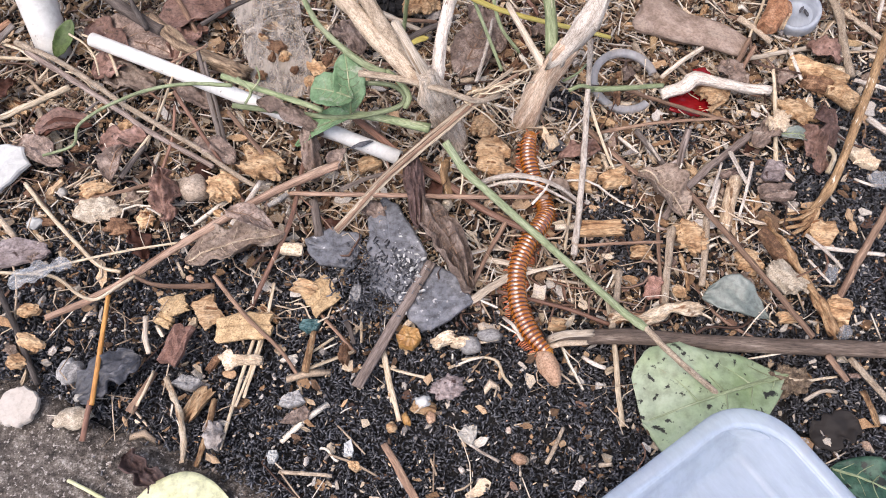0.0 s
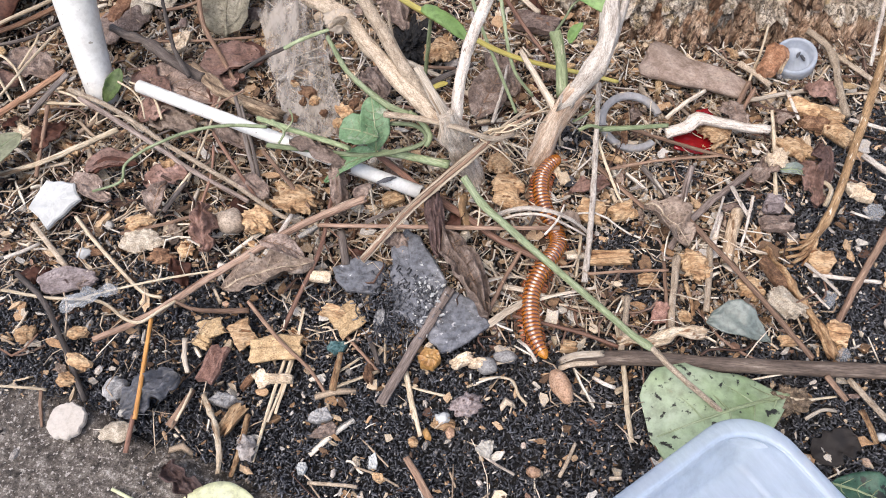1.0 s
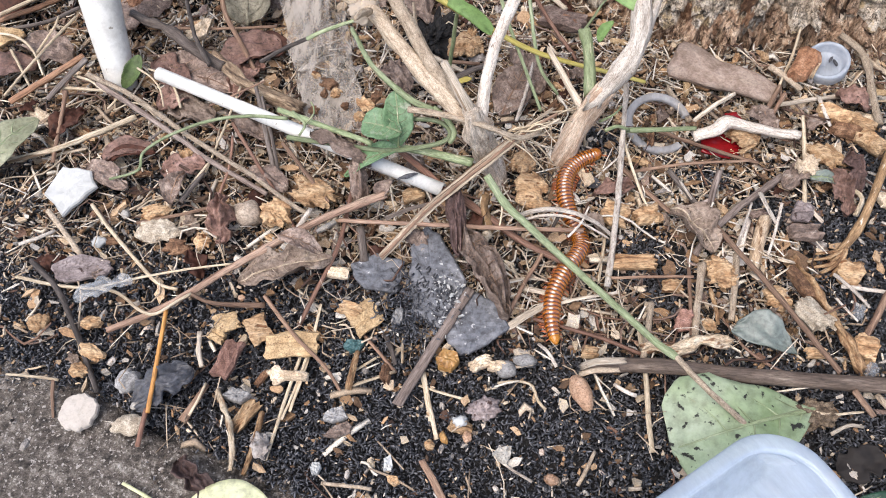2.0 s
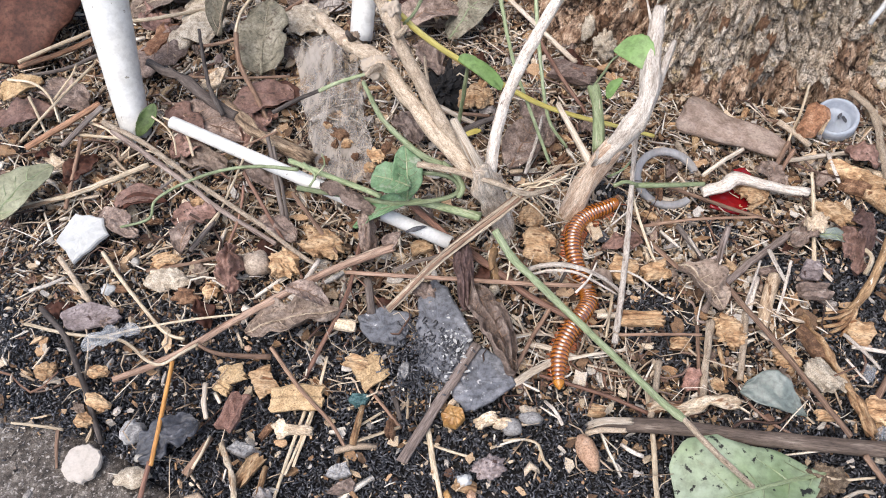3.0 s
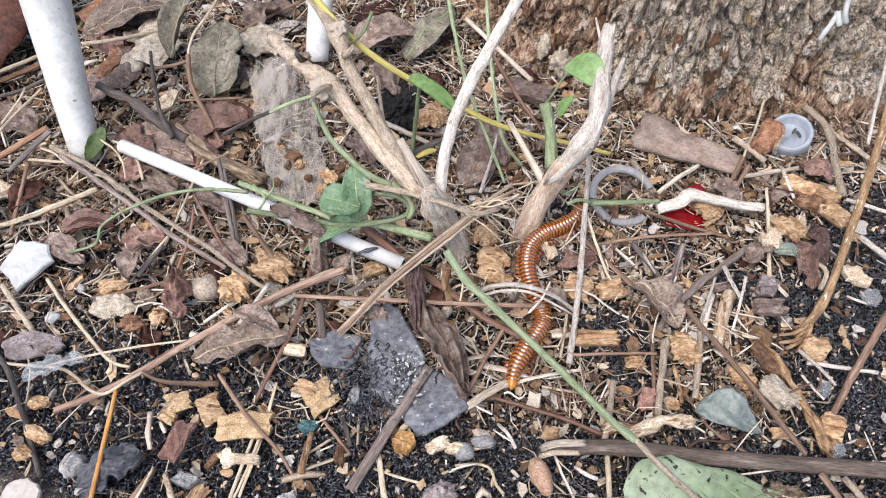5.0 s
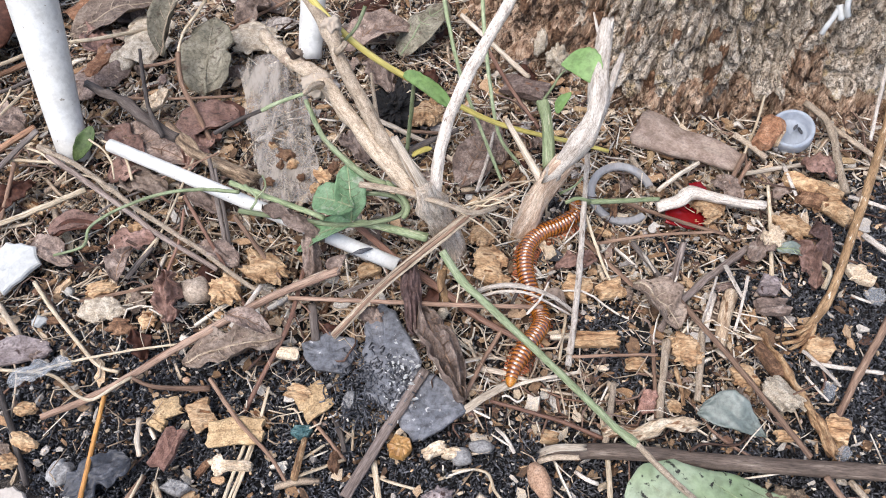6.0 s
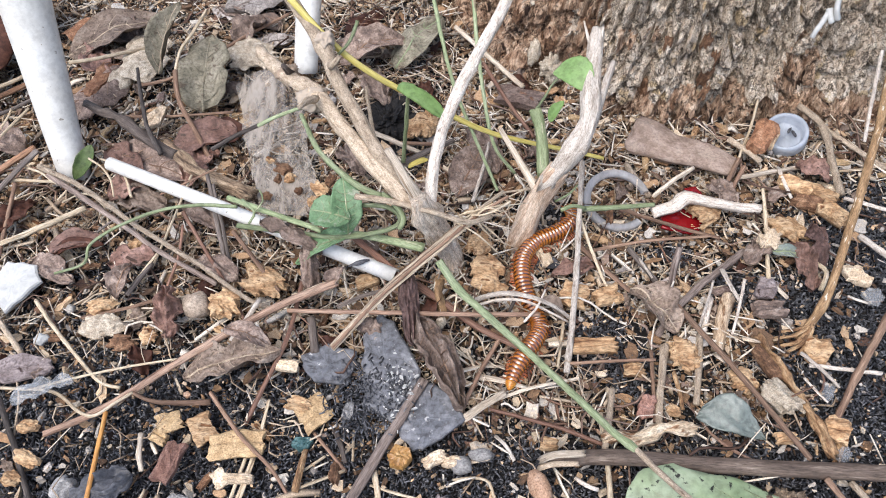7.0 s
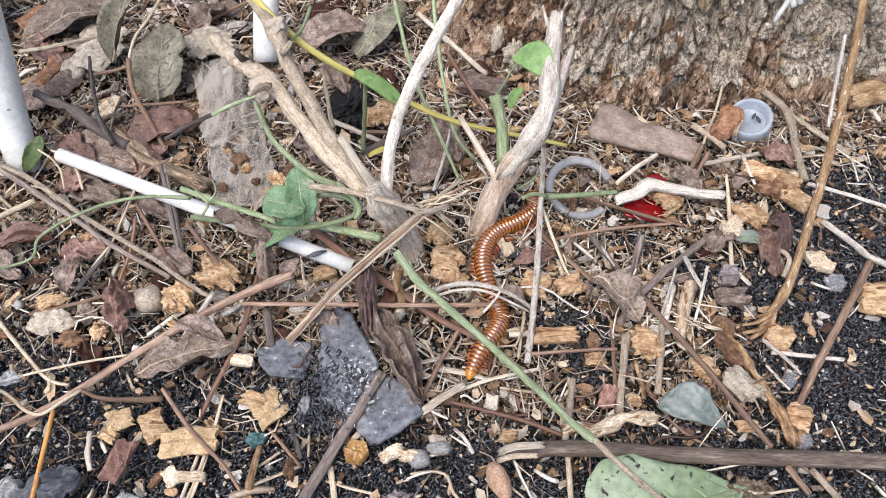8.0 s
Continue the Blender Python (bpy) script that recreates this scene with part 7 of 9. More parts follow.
twig("white_splinter", ((0.0841, 0.1979, 0.0080), (0.0858, 0.1937, 0.0080), (0.0881, 0.1898, 0.0070)), 0.00052, 0.00043, WHITISH, "thin white splinter on the litter", "splinter")
twig("pale_straw", ((0.1143, 0.1938, 0.0080), (0.1160, 0.1861, 0.0080), (0.1189, 0.1800, 0.0060)), 0.00094, 0.00076, WHITISH, "pale straw strip on the litter", "straw", flat=0.4)
twig("white_splinter", ((0.1220, 0.1897, 0.0070), (0.1177, 0.1776, 0.0070), (0.1137, 0.1672, 0.0050)), 0.00060, 0.00050, WHITISH, "thin white straw on the litter", "straw")
twig("white_splinter", ((0.1097, 0.1876, 0.0090), (0.1055, 0.1775, 0.0080), (0.1013, 0.1675, 0.0060)), 0.00051, 0.00050, WHITISH, "thin white straw on the litter", "straw")
twig("tan_splinter", ((0.1317, 0.1904, 0.0060), (0.1334, 0.1857, 0.0070), (0.1369, 0.1832, 0.0050)), 0.00103, 0.00085, PALE, "tan splinter of wood", "splinter", flat=0.5)
chip("dark_chunk", (0.1286, 0.1771, 0.0060), (0.0133, 0.0071, 0.0050), 3, DARKLEAF, "dark brown chunk of bark", "bark")
chip("dark_chunk", (0.1290, 0.1857, 0.0070), (0.0079, 0.0098, 0.0050), -23, FLAKEBARK, "purplish-brown chunk of bark", "bark")
chip("wood_chip", (0.1642, 0.1951, 0.0050), (0.0090, 0.0072, 0.0030), 3, PALE2, "tan wood chip on black soil", "wood chip")
twig("white_splinter", ((0.1598, 0.1852, 0.0040), (0.1626, 0.1827, 0.0050), (0.1664, 0.1821, 0.0040)), 0.00051, 0.00050, WHITISH, "small white straw on the litter", "straw")
twig("brown_twig", ((0.0553, 0.1535, 0.0060), (0.0691, 0.1542, 0.0070), (0.0849, 0.1557, 0.0060)), 0.00056, 0.00056, BROWN, "thin horizontal brown twig", "twig")
twig("tan_stick", ((0.0688, 0.1441, 0.0060), (0.0666, 0.1334, 0.0060), (0.0645, 0.1230, 0.0040)), 0.00110, 0.00106, TAN, "upright tan stick by the stalk", "stick", rough=0.2)
lump("wood_clod", (0.1137, 0.1490, 0.0050), (0.0070, 0.0119, 0.0080), 14, CLOD, "orange rotten wood chunk", "wood clod", detail=4, rough=0.32, scale=2.6)
chip("bark_strip", (0.1227, 0.1550, 0.0060), (0.0057, 0.0164, 0.0040), 24, ROTTEN_CHIP, "reddish-brown strip of bark", "bark", across=True)
twig("white_splinter", ((0.1359, 0.1601, 0.0050), (0.1401, 0.1544, 0.0060), (0.1462, 0.1475, 0.0040)), 0.00073, 0.00055, WHITISH, "pale forked straw on pellets", "straw", rough=0.25)
twig("pale_stick", ((-0.0264, 0.2181, 0.0160), (-0.0249, 0.2111, 0.0140), (-0.0233, 0.2036, 0.0120)), 0.00135, 0.00124, PALE, "pale stick behind the vine leaf", "stick")
twig("russet_twig", ((-0.0247, 0.2020, 0.0140), (-0.0147, 0.1934, 0.0130), (-0.0050, 0.1853, 0.0110)), 0.00123, 0.00137, RUSSET, "stout russet twig by the straw end", "twig")
leaf("leaf_scrap", (-0.0300, 0.1790, 0.0120), (-0.0262, 0.1850, 0.0175), 0.0060, DARKLEAF, "dark curled leaf scrap across the straw", arch=0.003, cup=0.3, wrinkle=0.2)
chip("wood_chip", (-0.0187, 0.1864, 0.0060), (0.0092, 0.0069, 0.0040), 28, CLOD, "orange wood chip under the straw", "wood chip")
twig("bleached_sliver", ((-0.0279, 0.1737, 0.0080), (-0.0198, 0.1775, 0.0090), (-0.0096, 0.1824, 0.0080)), 0.00102, 0.00077, GREYTWIG, "grey bleached sliver of wood", "splinter", flat=0.5)
twig("dark_stick", ((-0.0370, 0.1692, 0.0080), (-0.0355, 0.1625, 0.0070), (-0.0342, 0.1562, 0.0050)), 0.00167, 0.00148, DARKWOOD, "short dark grey stick", "stick", flat=0.6)
twig("mossy_stub", ((0.0088, 0.1814, 0.0140), (0.0088, 0.1779, 0.0120), (0.0101, 0.1737, 0.0090), (0.0111, 0.1703, 0.0060)), 0.00126, 0.00126, SPECKLED, "mossy greenish-tan stub beside the stump", "stub", rough=0.6, knots=((0.1, 0.4), (0.7, 0.4)), jag=1.2)
lump("white_stone", (0.0100, 0.1676, 0.0090), (0.0037, 0.0038, 0.0050), 3, PALECLOD, "small white lump by the mossy stub", "stone", rough=0.25)
twig("rootlet", ((0.0133, 0.1844, 0.0160), (0.0153, 0.1776, 0.0130), (0.0144, 0.1695, 0.0090)), 0.00042, 0.00033, STRAWY, "thin pale rootlet on the litter", "root")
chip("pale_chip", (-0.0431, 0.1504, 0.0060), (0.0094, 0.0050, 0.0040), -2, PALE2, "whitish chip of wood", "wood chip")
chip("wood_chip", (-0.0367, 0.1357, 0.0060), (0.0094, 0.0062, 0.0040), -18, CLOD, "tan chip of wood", "wood chip")
twig("tan_stick", ((-0.0346, 0.1068, 0.0040), (-0.0336, 0.1128, 0.0050), (-0.0326, 0.1206, 0.0040)), 0.00118, 0.00099, ROTTEN, "rough tan stick on pellets", "stick", rough=0.35)
twig("dark_stick", ((-0.0238, 0.1277, 0.0040), (-0.0214, 0.1225, 0.0040), (-0.0193, 0.1170, 0.0030)), 0.00108, 0.00075, DARKWOOD, "short dark stick on pellets", "stick", flat=0.6)
slab("grey_chip", (-0.0198, 0.1342, 0.0050), (0.0052, 0.0066, 0.0030), -18, GREYSTONE, "grey flat chip on pellets", "stone", corners=6)
chip("wood_chip", (0.0465, 0.1241, 0.0050), (0.0063, 0.0053, 0.0040), -7, CLOD, "orange chip on pellets", "wood chip")
twig("pale_straw", ((0.0292, 0.1274, 0.0030), (0.0324, 0.1237, 0.0040), (0.0353, 0.1191, 0.0030)), 0.00062, 0.00068, WHITISH, "pale splinter on pellets", "straw")
twig("grey_splinter", ((-0.1067, 0.1773, 0.0080), (-0.1034, 0.1839, 0.0090), (-0.1009, 0.1916, 0.0080)), 0.00094, 0.00080, GREYTWIG, "grey splintered bit of wood", "splinter")
leaf("dead_leaf", (-0.1106, 0.1764, 0.0060), (-0.1070, 0.1898, 0.0100), 0.0087, DARKLEAF, "dark curled leaf over pellets", arch=0.004, cup=0.3, wrinkle=0.2, fold=0.2, midrib=BROWN)
twig("white_splinter", ((-0.1639, 0.1573, 0.0040), (-0.1569, 0.1601, 0.0050), (-0.1525, 0.1642, 0.0040)), 0.00076, 0.00068, WHITISH, "white straw by the edge", "straw")
twig("tan_stick", ((-0.1569, 0.1716, 0.0060), (-0.1477, 0.1625, 0.0060), (-0.1393, 0.1539, 0.0040)), 0.00103, 0.00100, TAN, "tan stick by the shell", "stick")
twig("grey_stick", ((-0.0599, 0.1646, 0.0100), (-0.0577, 0.1683, 0.0120), (-0.0557, 0.1734, 0.0120)), 0.00099, 0.00092, WHITISH, "pale grey stick on the litter", "stick")
twig("russet_twig", ((0.0250, 0.3045, 0.0140), (0.0344, 0.2863, 0.0100), (0.0473, 0.2657, 0.0050)), 0.00094, 0.00080, RUSSET, "dark red thin twig", "twig")
twig("tan_stick", ((0.0114, 0.3392, 0.0080), (0.0265, 0.3169, 0.0090), (0.0435, 0.2971, 0.0060)), 0.00113, 0.00116, PALE, "tan stick behind the shrub", "stick")
lump("wood_clod", (-0.0024, 0.2697, 0.0060), (0.0162, 0.0143, 0.0090), 3, CLOD, "tan clod behind the branches", "wood clod", detail=4, rough=0.35, scale=2.6)
twig("pale_stick", ((-0.0230, 0.2644, 0.0080), (-0.0123, 0.2576, 0.0090), (0.0003, 0.2521, 0.0070)), 0.00110, 0.00098, PALE, "pale stick behind the branches", "stick")
twig("brown_stick", ((-0.0149, 0.2585, 0.0080), (-0.0049, 0.2580, 0.0080), (0.0049, 0.2585, 0.0070)), 0.00089, 0.00079, BROWN, "thin brown stick behind the branches", "stick")
twig("grey_stick", ((-0.0092, 0.2478, 0.0060), (0.0015, 0.2532, 0.0080), (0.0123, 0.2600, 0.0080)), 0.00127, 0.00109, GREYTWIG, "dark grey stick behind the branches", "stick")
chip("wood_slab", (0.0417, 0.2889, 0.0070), (0.0235, 0.0145, 0.0060), -15, DRIFT, "dull brown slab of wood", "wood")
twig("pale_straw", ((0.0275, 0.2531, 0.0140), (0.0245, 0.2394, 0.0110), (0.0207, 0.2253, 0.0080)), 0.00067, 0.00074, WHITISH, "thin white straw in front of the dark leaf", "straw")
lump("soil_clod", (-0.0170, 0.2780, 0.0020), (0.0200, 0.0260, 0.0120), 3, SOIL, "crumbly black lump of soil", "soil", detail=5, rough=0.55, scale=4.5)

# shrivelled scraps over the straw
leaf("leaf_scrap", (-0.0590, 0.2040, 0.0190), (-0.0345, 0.1915, 0.0165), 0.0072, DARKLEAF, "shrivelled grey leaf scrap lying over the straw", arch=0.004, cup=-0.25, wrinkle=0.25, nibble=0.45, fold=0.4, n=36, m=20, point=0.5)
leaf("leaf_scrap", (-0.0405, 0.1960, 0.0170), (-0.0375, 0.1780, 0.0060), 0.0075, DARKLEAF, "shrivelled grey-brown leaf hanging from the straw", arch=0.003, cup=-0.4, wrinkle=0.25, nibble=0.4, fold=0.5, n=30, m=16, point=0.6)
leaf("leaf_scrap", (-0.0242, 0.1860, 0.0162), (-0.0165, 0.1886, 0.0170), 0.0020, DARKSLATE, "narrow dark leaf strip across the straw", arch=0.001, cup=-0.3, wrinkle=0.2, nibble=0.4)

# roots and leaf scraps by the stake
twig("pale_root", ((-0.2113, 0.2608, 0.0120), (-0.1979, 0.2573, 0.0140), (-0.1869, 0.2494, 0.0140), (-0.1803, 0.2386, 0.0100)), 0.00065, 0.00045, STRAWY, "fine pale root curling over the litter", "root")
twig("pale_root", ((-0.1860, 0.2488, 0.0120), (-0.1806, 0.2608, 0.0160), (-0.1809, 0.2683, 0.0160)), 0.00060, 0.00042, STRAWY, "fine pale root curling over the litter", "root")
twig("pale_root", ((-0.1976, 0.2508, 0.0120), (-0.1916, 0.2427, 0.0100), (-0.1855, 0.2341, 0.0080)), 0.00070, 0.00049, STRAWY, "fine pale root curling over the litter", "root")
twig("pale_root", ((-0.1667, 0.2389, 0.0100), (-0.1573, 0.2342, 0.0120), (-0.1513, 0.2306, 0.0100), (-0.1471, 0.2321, 0.0080)), 0.00060, 0.00042, STRAWY, "fine pale root curling over the litter", "root")
twig("pale_root", ((-0.1731, 0.2336, 0.0080), (-0.1590, 0.2314, 0.0100), (-0.1490, 0.2327, 0.0080)), 0.00080, 0.00056, STRAWY, "fine pale root curling over the litter", "root")
twig("pale_root", ((-0.1497, 0.2246, 0.0060), (-0.1456, 0.2287, 0.0090), (-0.1483, 0.2335, 0.0100)), 0.00050, 0.00035, STRAWY, "fine pale root curling over the litter", "root")
twig("pale_root", ((-0.1789, 0.2083, 0.0060), (-0.1703, 0.2134, 0.0080), (-0.1639, 0.2131, 0.0070)), 0.00050, 0.00035, STRAWY, "fine pale root curling over the litter", "root")
twig("pale_root", ((-0.1172, 0.2233, 0.0100), (-0.1219, 0.2325, 0.0130), (-0.1289, 0.2383, 0.0140), (-0.1351, 0.2426, 0.0120)), 0.00060, 0.00042, STRAWY, "fine pale root curling over the litter", "root")
leaf("dead_leaf", (-0.2128, 0.2528, 0.0060), (-0.1977, 0.2647, 0.0080), 0.0130, OCHRE, "ochre-yellow torn leaf scrap on the litter", arch=0.003, cup=0.1, wrinkle=0.12, nibble=0.3, fold=0.15, point=0.6)
leaf("dead_leaf", (-0.2102, 0.2397, 0.0050), (-0.1874, 0.2484, 0.0060), 0.0160, MAROONLEAF, "pinkish-brown dead leaf under roots", arch=0.003, cup=0.1, wrinkle=0.12, nibble=0.3, fold=0.15, point=0.6)
leaf("dead_leaf", (-0.1350, 0.2547, 0.0060), (-0.1171, 0.2312, 0.0050), 0.0140, MAROONLEAF, "purplish-brown dead leaf by the straw", arch=0.003, cup=0.1, wrinkle=0.12, nibble=0.3, fold=0.15, point=0.6)
leaf("dead_leaf", (-0.1087, 0.2530, 0.0060), (-0.0832, 0.2664, 0.0070), 0.0180, MAROONLEAF, "flat purplish-brown dead leaf by the film", arch=0.003, cup=0.1, wrinkle=0.12, nibble=0.3, fold=0.15, point=0.6)
leaf("dead_leaf", (-0.1442, 0.1987, 0.0060), (-0.1243, 0.2038, 0.0070), 0.0090, MAROONLEAF, "pinkish-brown leaf strip on black pellets", arch=0.003, cup=0.1, wrinkle=0.12, nibble=0.3, fold=0.15, point=0.6)

# the corner by the box
lump("soil_clod", (0.1192, 0.1068, 0.0030), (0.0128, 0.0088, 0.0060), 12, BROWNSOIL, "crumbly brown soil clod beside the green leaf", "soil", detail=4, rough=0.5, scale=3.6)
lump("soil_clod", (0.1122, 0.1010, 0.0030), (0.0062, 0.0050, 0.0050), 40, BROWNSOIL, "small crumbly brown soil clod", "soil", detail=4, rough=0.5, scale=3.6)
leaf("dark_leaf", (0.1224, 0.0881, 0.0030), (0.1379, 0.0939, 0.0040), 0.0120, BLACKTWIG, "flat black wet leaf on the soil", arch=0.001, cup=0.05, wrinkle=0.12, nibble=0.4, point=0.5)
lump("white_stone", (0.1462, 0.0949, 0.0030), (0.0032, 0.0030, 0.0028), 0, SHELL, "tiny white stone on dark soil", "stone", rough=0.2)
twig("bark_splinter", ((0.1418, 0.1033, 0.0040), (0.1424, 0.0975, 0.0050), (0.1441, 0.0926, 0.0040)), 0.0011, 0.0009, ROTTEN, "orange-brown splinter on the soil", "splinter", flat=0.5, rough=0.4)

# crumbs and rotten bits on the film
lump("rotten_crumb", (-0.0586, 0.2408, 0.0090), (0.0069, 0.0059, 0.0050), -22, ROTTEN_CHIP, "dark rotten crumb on the dull film", "wood clod", detail=3, rough=0.5, scale=2.4)
lump("rotten_crumb", (-0.0547, 0.2352, 0.0090), (0.0050, 0.0043, 0.0050), 44, CLOD, "dark rotten crumb on the dull film", "wood clod", detail=3, rough=0.5, scale=2.4)
lump("rotten_crumb", (-0.0595, 0.2349, 0.0090), (0.0038, 0.0039, 0.0050), 3, ROTTEN_CHIP, "dark rotten crumb on the dull film", "wood clod", detail=3, rough=0.5, scale=2.4)
lump("rotten_crumb", (-0.0416, 0.2302, 0.0090), (0.0085, 0.0057, 0.0050), -43, CLOD, "dark rotten crumb on the dull film", "wood clod", detail=3, rough=0.5, scale=2.4)
lump("rotten_crumb", (-0.0379, 0.2345, 0.0090), (0.0048, 0.0050, 0.0050), 3, ROTTEN_CHIP, "dark rotten crumb on the dull film", "wood clod", detail=3, rough=0.5, scale=2.4)
lump("rotten_crumb", (-0.0434, 0.2232, 0.0090), (0.0056, 0.0042, 0.0050), 30, CLOD, "dark rotten crumb on the dull film", "wood clod", detail=3, rough=0.5, scale=2.4)
lump("rotten_crumb", (-0.0501, 0.2285, 0.0090), (0.0033, 0.0033, 0.0050), 3, ROTTEN_CHIP, "dark rotten crumb on the dull film", "wood clod", detail=3, rough=0.5, scale=2.4)
lump("rotten_crumb", (-0.0642, 0.2452, 0.0090), (0.0040, 0.0026, 0.0050), -33, CLOD, "dark rotten crumb on the dull film", "wood clod", detail=3, rough=0.5, scale=2.4)
lump("rotten_crumb", (-0.0626, 0.2253, 0.0090), (0.0042, 0.0032, 0.0050), 3, ROTTEN_CHIP, "dark rotten crumb on the dull film", "wood clod", detail=3, rough=0.5, scale=2.4)

# brown leaves deep in the litter
leaf("dead_leaf", (-0.2005, 0.2630, 0.0040), (-0.1718, 0.2517, 0.0060), 0.0153, DARKLEAF, "torn dark brown dead leaf under twigs", arch=0.003, cup=0.1, wrinkle=0.2, nibble=0.5, fold=0.25, point=0.6, n=30, m=16 )
leaf("dead_leaf", (-0.1600, 0.2241, 0.0040), (-0.1671, 0.2066, 0.0060), 0.0118, RUSTLEAF, "torn reddish-brown dead leaf under twigs", arch=0.003, cup=0.1, wrinkle=0.2, nibble=0.5, fold=0.25, point=0.6, n=30, m=16 )
leaf("dead_leaf", (-0.1240, 0.2262, 0.0040), (-0.1023, 0.2194, 0.0060), 0.0133, DEADLEAF, "torn reddish-brown dead leaf under twigs", arch=0.003, cup=0.1, wrinkle=0.2, nibble=0.5, fold=0.25, point=0.6, n=30, m=16 )
leaf("dead_leaf", (-0.1131, 0.2398, 0.0040), (-0.1277, 0.2242, 0.0060), 0.0145, MAROONLEAF, "torn reddish-brown dead leaf under twigs", arch=0.003, cup=0.1, wrinkle=0.2, nibble=0.5, fold=0.25, point=0.6, n=30, m=16 )
leaf("dead_leaf", (-0.0977, 0.2277, 0.0040), (-0.0786, 0.2087, 0.0060), 0.0117, DARKLEAF, "torn dark brown dead leaf under twigs", arch=0.003, cup=0.1, wrinkle=0.2, nibble=0.5, fold=0.25, point=0.6, n=30, m=16 )
leaf("dead_leaf", (-0.0915, 0.2547, 0.0040), (-0.0983, 0.2323, 0.0060), 0.0133, MAROONLEAF, "torn reddish-brown dead leaf under twigs", arch=0.003, cup=0.1, wrinkle=0.2, nibble=0.5, fold=0.25, point=0.6, n=30, m=16 )
leaf("dead_leaf", (-0.1503, 0.2968, 0.0040), (-0.1691, 0.3232, 0.0060), 0.0138, MAROONLEAF, "torn reddish-brown dead leaf under twigs", arch=0.003, cup=0.1, wrinkle=0.2, nibble=0.5, fold=0.25, point=0.6, n=30, m=16 )
leaf("dead_leaf", (-0.1449, 0.3271, 0.0040), (-0.1632, 0.3418, 0.0060), 0.0172, DARKLEAF, "torn dark brown dead leaf under twigs", arch=0.003, cup=0.1, wrinkle=0.2, nibble=0.5, fold=0.25, point=0.6, n=30, m=16 )
leaf("dead_leaf", (-0.0965, 0.3297, 0.0040), (-0.0848, 0.3460, 0.0060), 0.0172, DARKLEAF, "torn dark brown dead leaf under twigs", arch=0.003, cup=0.1, wrinkle=0.2, nibble=0.5, fold=0.25, point=0.6, n=30, m=16 )
leaf("dead_leaf", (-0.1494, 0.1947, 0.0040), (-0.1287, 0.1833, 0.0060), 0.0098, DARKLEAF, "torn dark brown dead leaf under twigs", arch=0.003, cup=0.1, wrinkle=0.2, nibble=0.5, fold=0.25, point=0.6, n=30, m=16 )
leaf("dead_leaf", (-0.1191, 0.1936, 0.0040), (-0.1008, 0.1959, 0.0060), 0.0112, MAROONLEAF, "torn reddish-brown dead leaf under twigs", arch=0.003, cup=0.1, wrinkle=0.2, nibble=0.5, fold=0.25, point=0.6, n=30, m=16 )
leaf("dead_leaf", (-0.0853, 0.1955, 0.0040), (-0.0672, 0.1868, 0.0060), 0.0098, DARKLEAF, "torn dark brown dead leaf under twigs", arch=0.003, cup=0.1, wrinkle=0.2, nibble=0.5, fold=0.25, point=0.6, n=30, m=16 )
leaf("dead_leaf", (-0.0315, 0.3074, 0.0040), (-0.0183, 0.2821, 0.0060), 0.0133, DARKLEAF, "torn dark brown dead leaf under twigs", arch=0.003, cup=0.1, wrinkle=0.2, nibble=0.5, fold=0.25, point=0.6, n=30, m=16 )
leaf("dead_leaf", (0.0210, 0.2681, 0.0040), (0.0310, 0.2428, 0.0060), 0.0119, DARKLEAF, "torn dark brown dead leaf under twigs", arch=0.003, cup=0.1, wrinkle=0.2, nibble=0.5, fold=0.25, point=0.6, n=30, m=16 )
leaf("dead_leaf", (-0.2151, 0.3058, 0.0040), (-0.2371, 0.3195, 0.0060), 0.0168, MAROONLEAF, "torn reddish-brown dead leaf under twigs", arch=0.003, cup=0.1, wrinkle=0.2, nibble=0.5, fold=0.25, point=0.6, n=30, m=16 )
leaf("dead_leaf", (-0.0364, 0.2578, 0.0040), (-0.0243, 0.2397, 0.0060), 0.0113, DARKLEAF, "torn dark brown dead leaf under twigs", arch=0.003, cup=0.1, wrinkle=0.2, nibble=0.5, fold=0.25, point=0.6, n=30, m=16 )
leaf("dead_leaf", (0.0664, 0.1960, 0.0040), (0.0507, 0.1910, 0.0060), 0.0087, MAROONLEAF, "torn reddish-brown dead leaf under twigs", arch=0.003, cup=0.1, wrinkle=0.2, nibble=0.5, fold=0.25, point=0.6, n=30, m=16 )
leaf("dead_leaf", (0.1256, 0.1994, 0.0040), (0.1378, 0.2096, 0.0060), 0.0088, DARKLEAF, "torn dark brown dead leaf under twigs", arch=0.003, cup=0.1, wrinkle=0.2, nibble=0.5, fold=0.25, point=0.6, n=30, m=16 )
leaf("dead_leaf", (0.1686, 0.2427, 0.0040), (0.1554, 0.2498, 0.0060), 0.0119, MAROONLEAF, "torn reddish-brown dead leaf under twigs", arch=0.003, cup=0.1, wrinkle=0.2, nibble=0.5, fold=0.25, point=0.6, n=30, m=16 )
leaf("dead_leaf", (0.1189, 0.2399, 0.0040), (0.1248, 0.2233, 0.0060), 0.0093, DARKLEAF, "torn dark brown dead leaf under twigs", arch=0.003, cup=0.1, wrinkle=0.2, nibble=0.5, fold=0.25, point=0.6, n=30, m=16 )

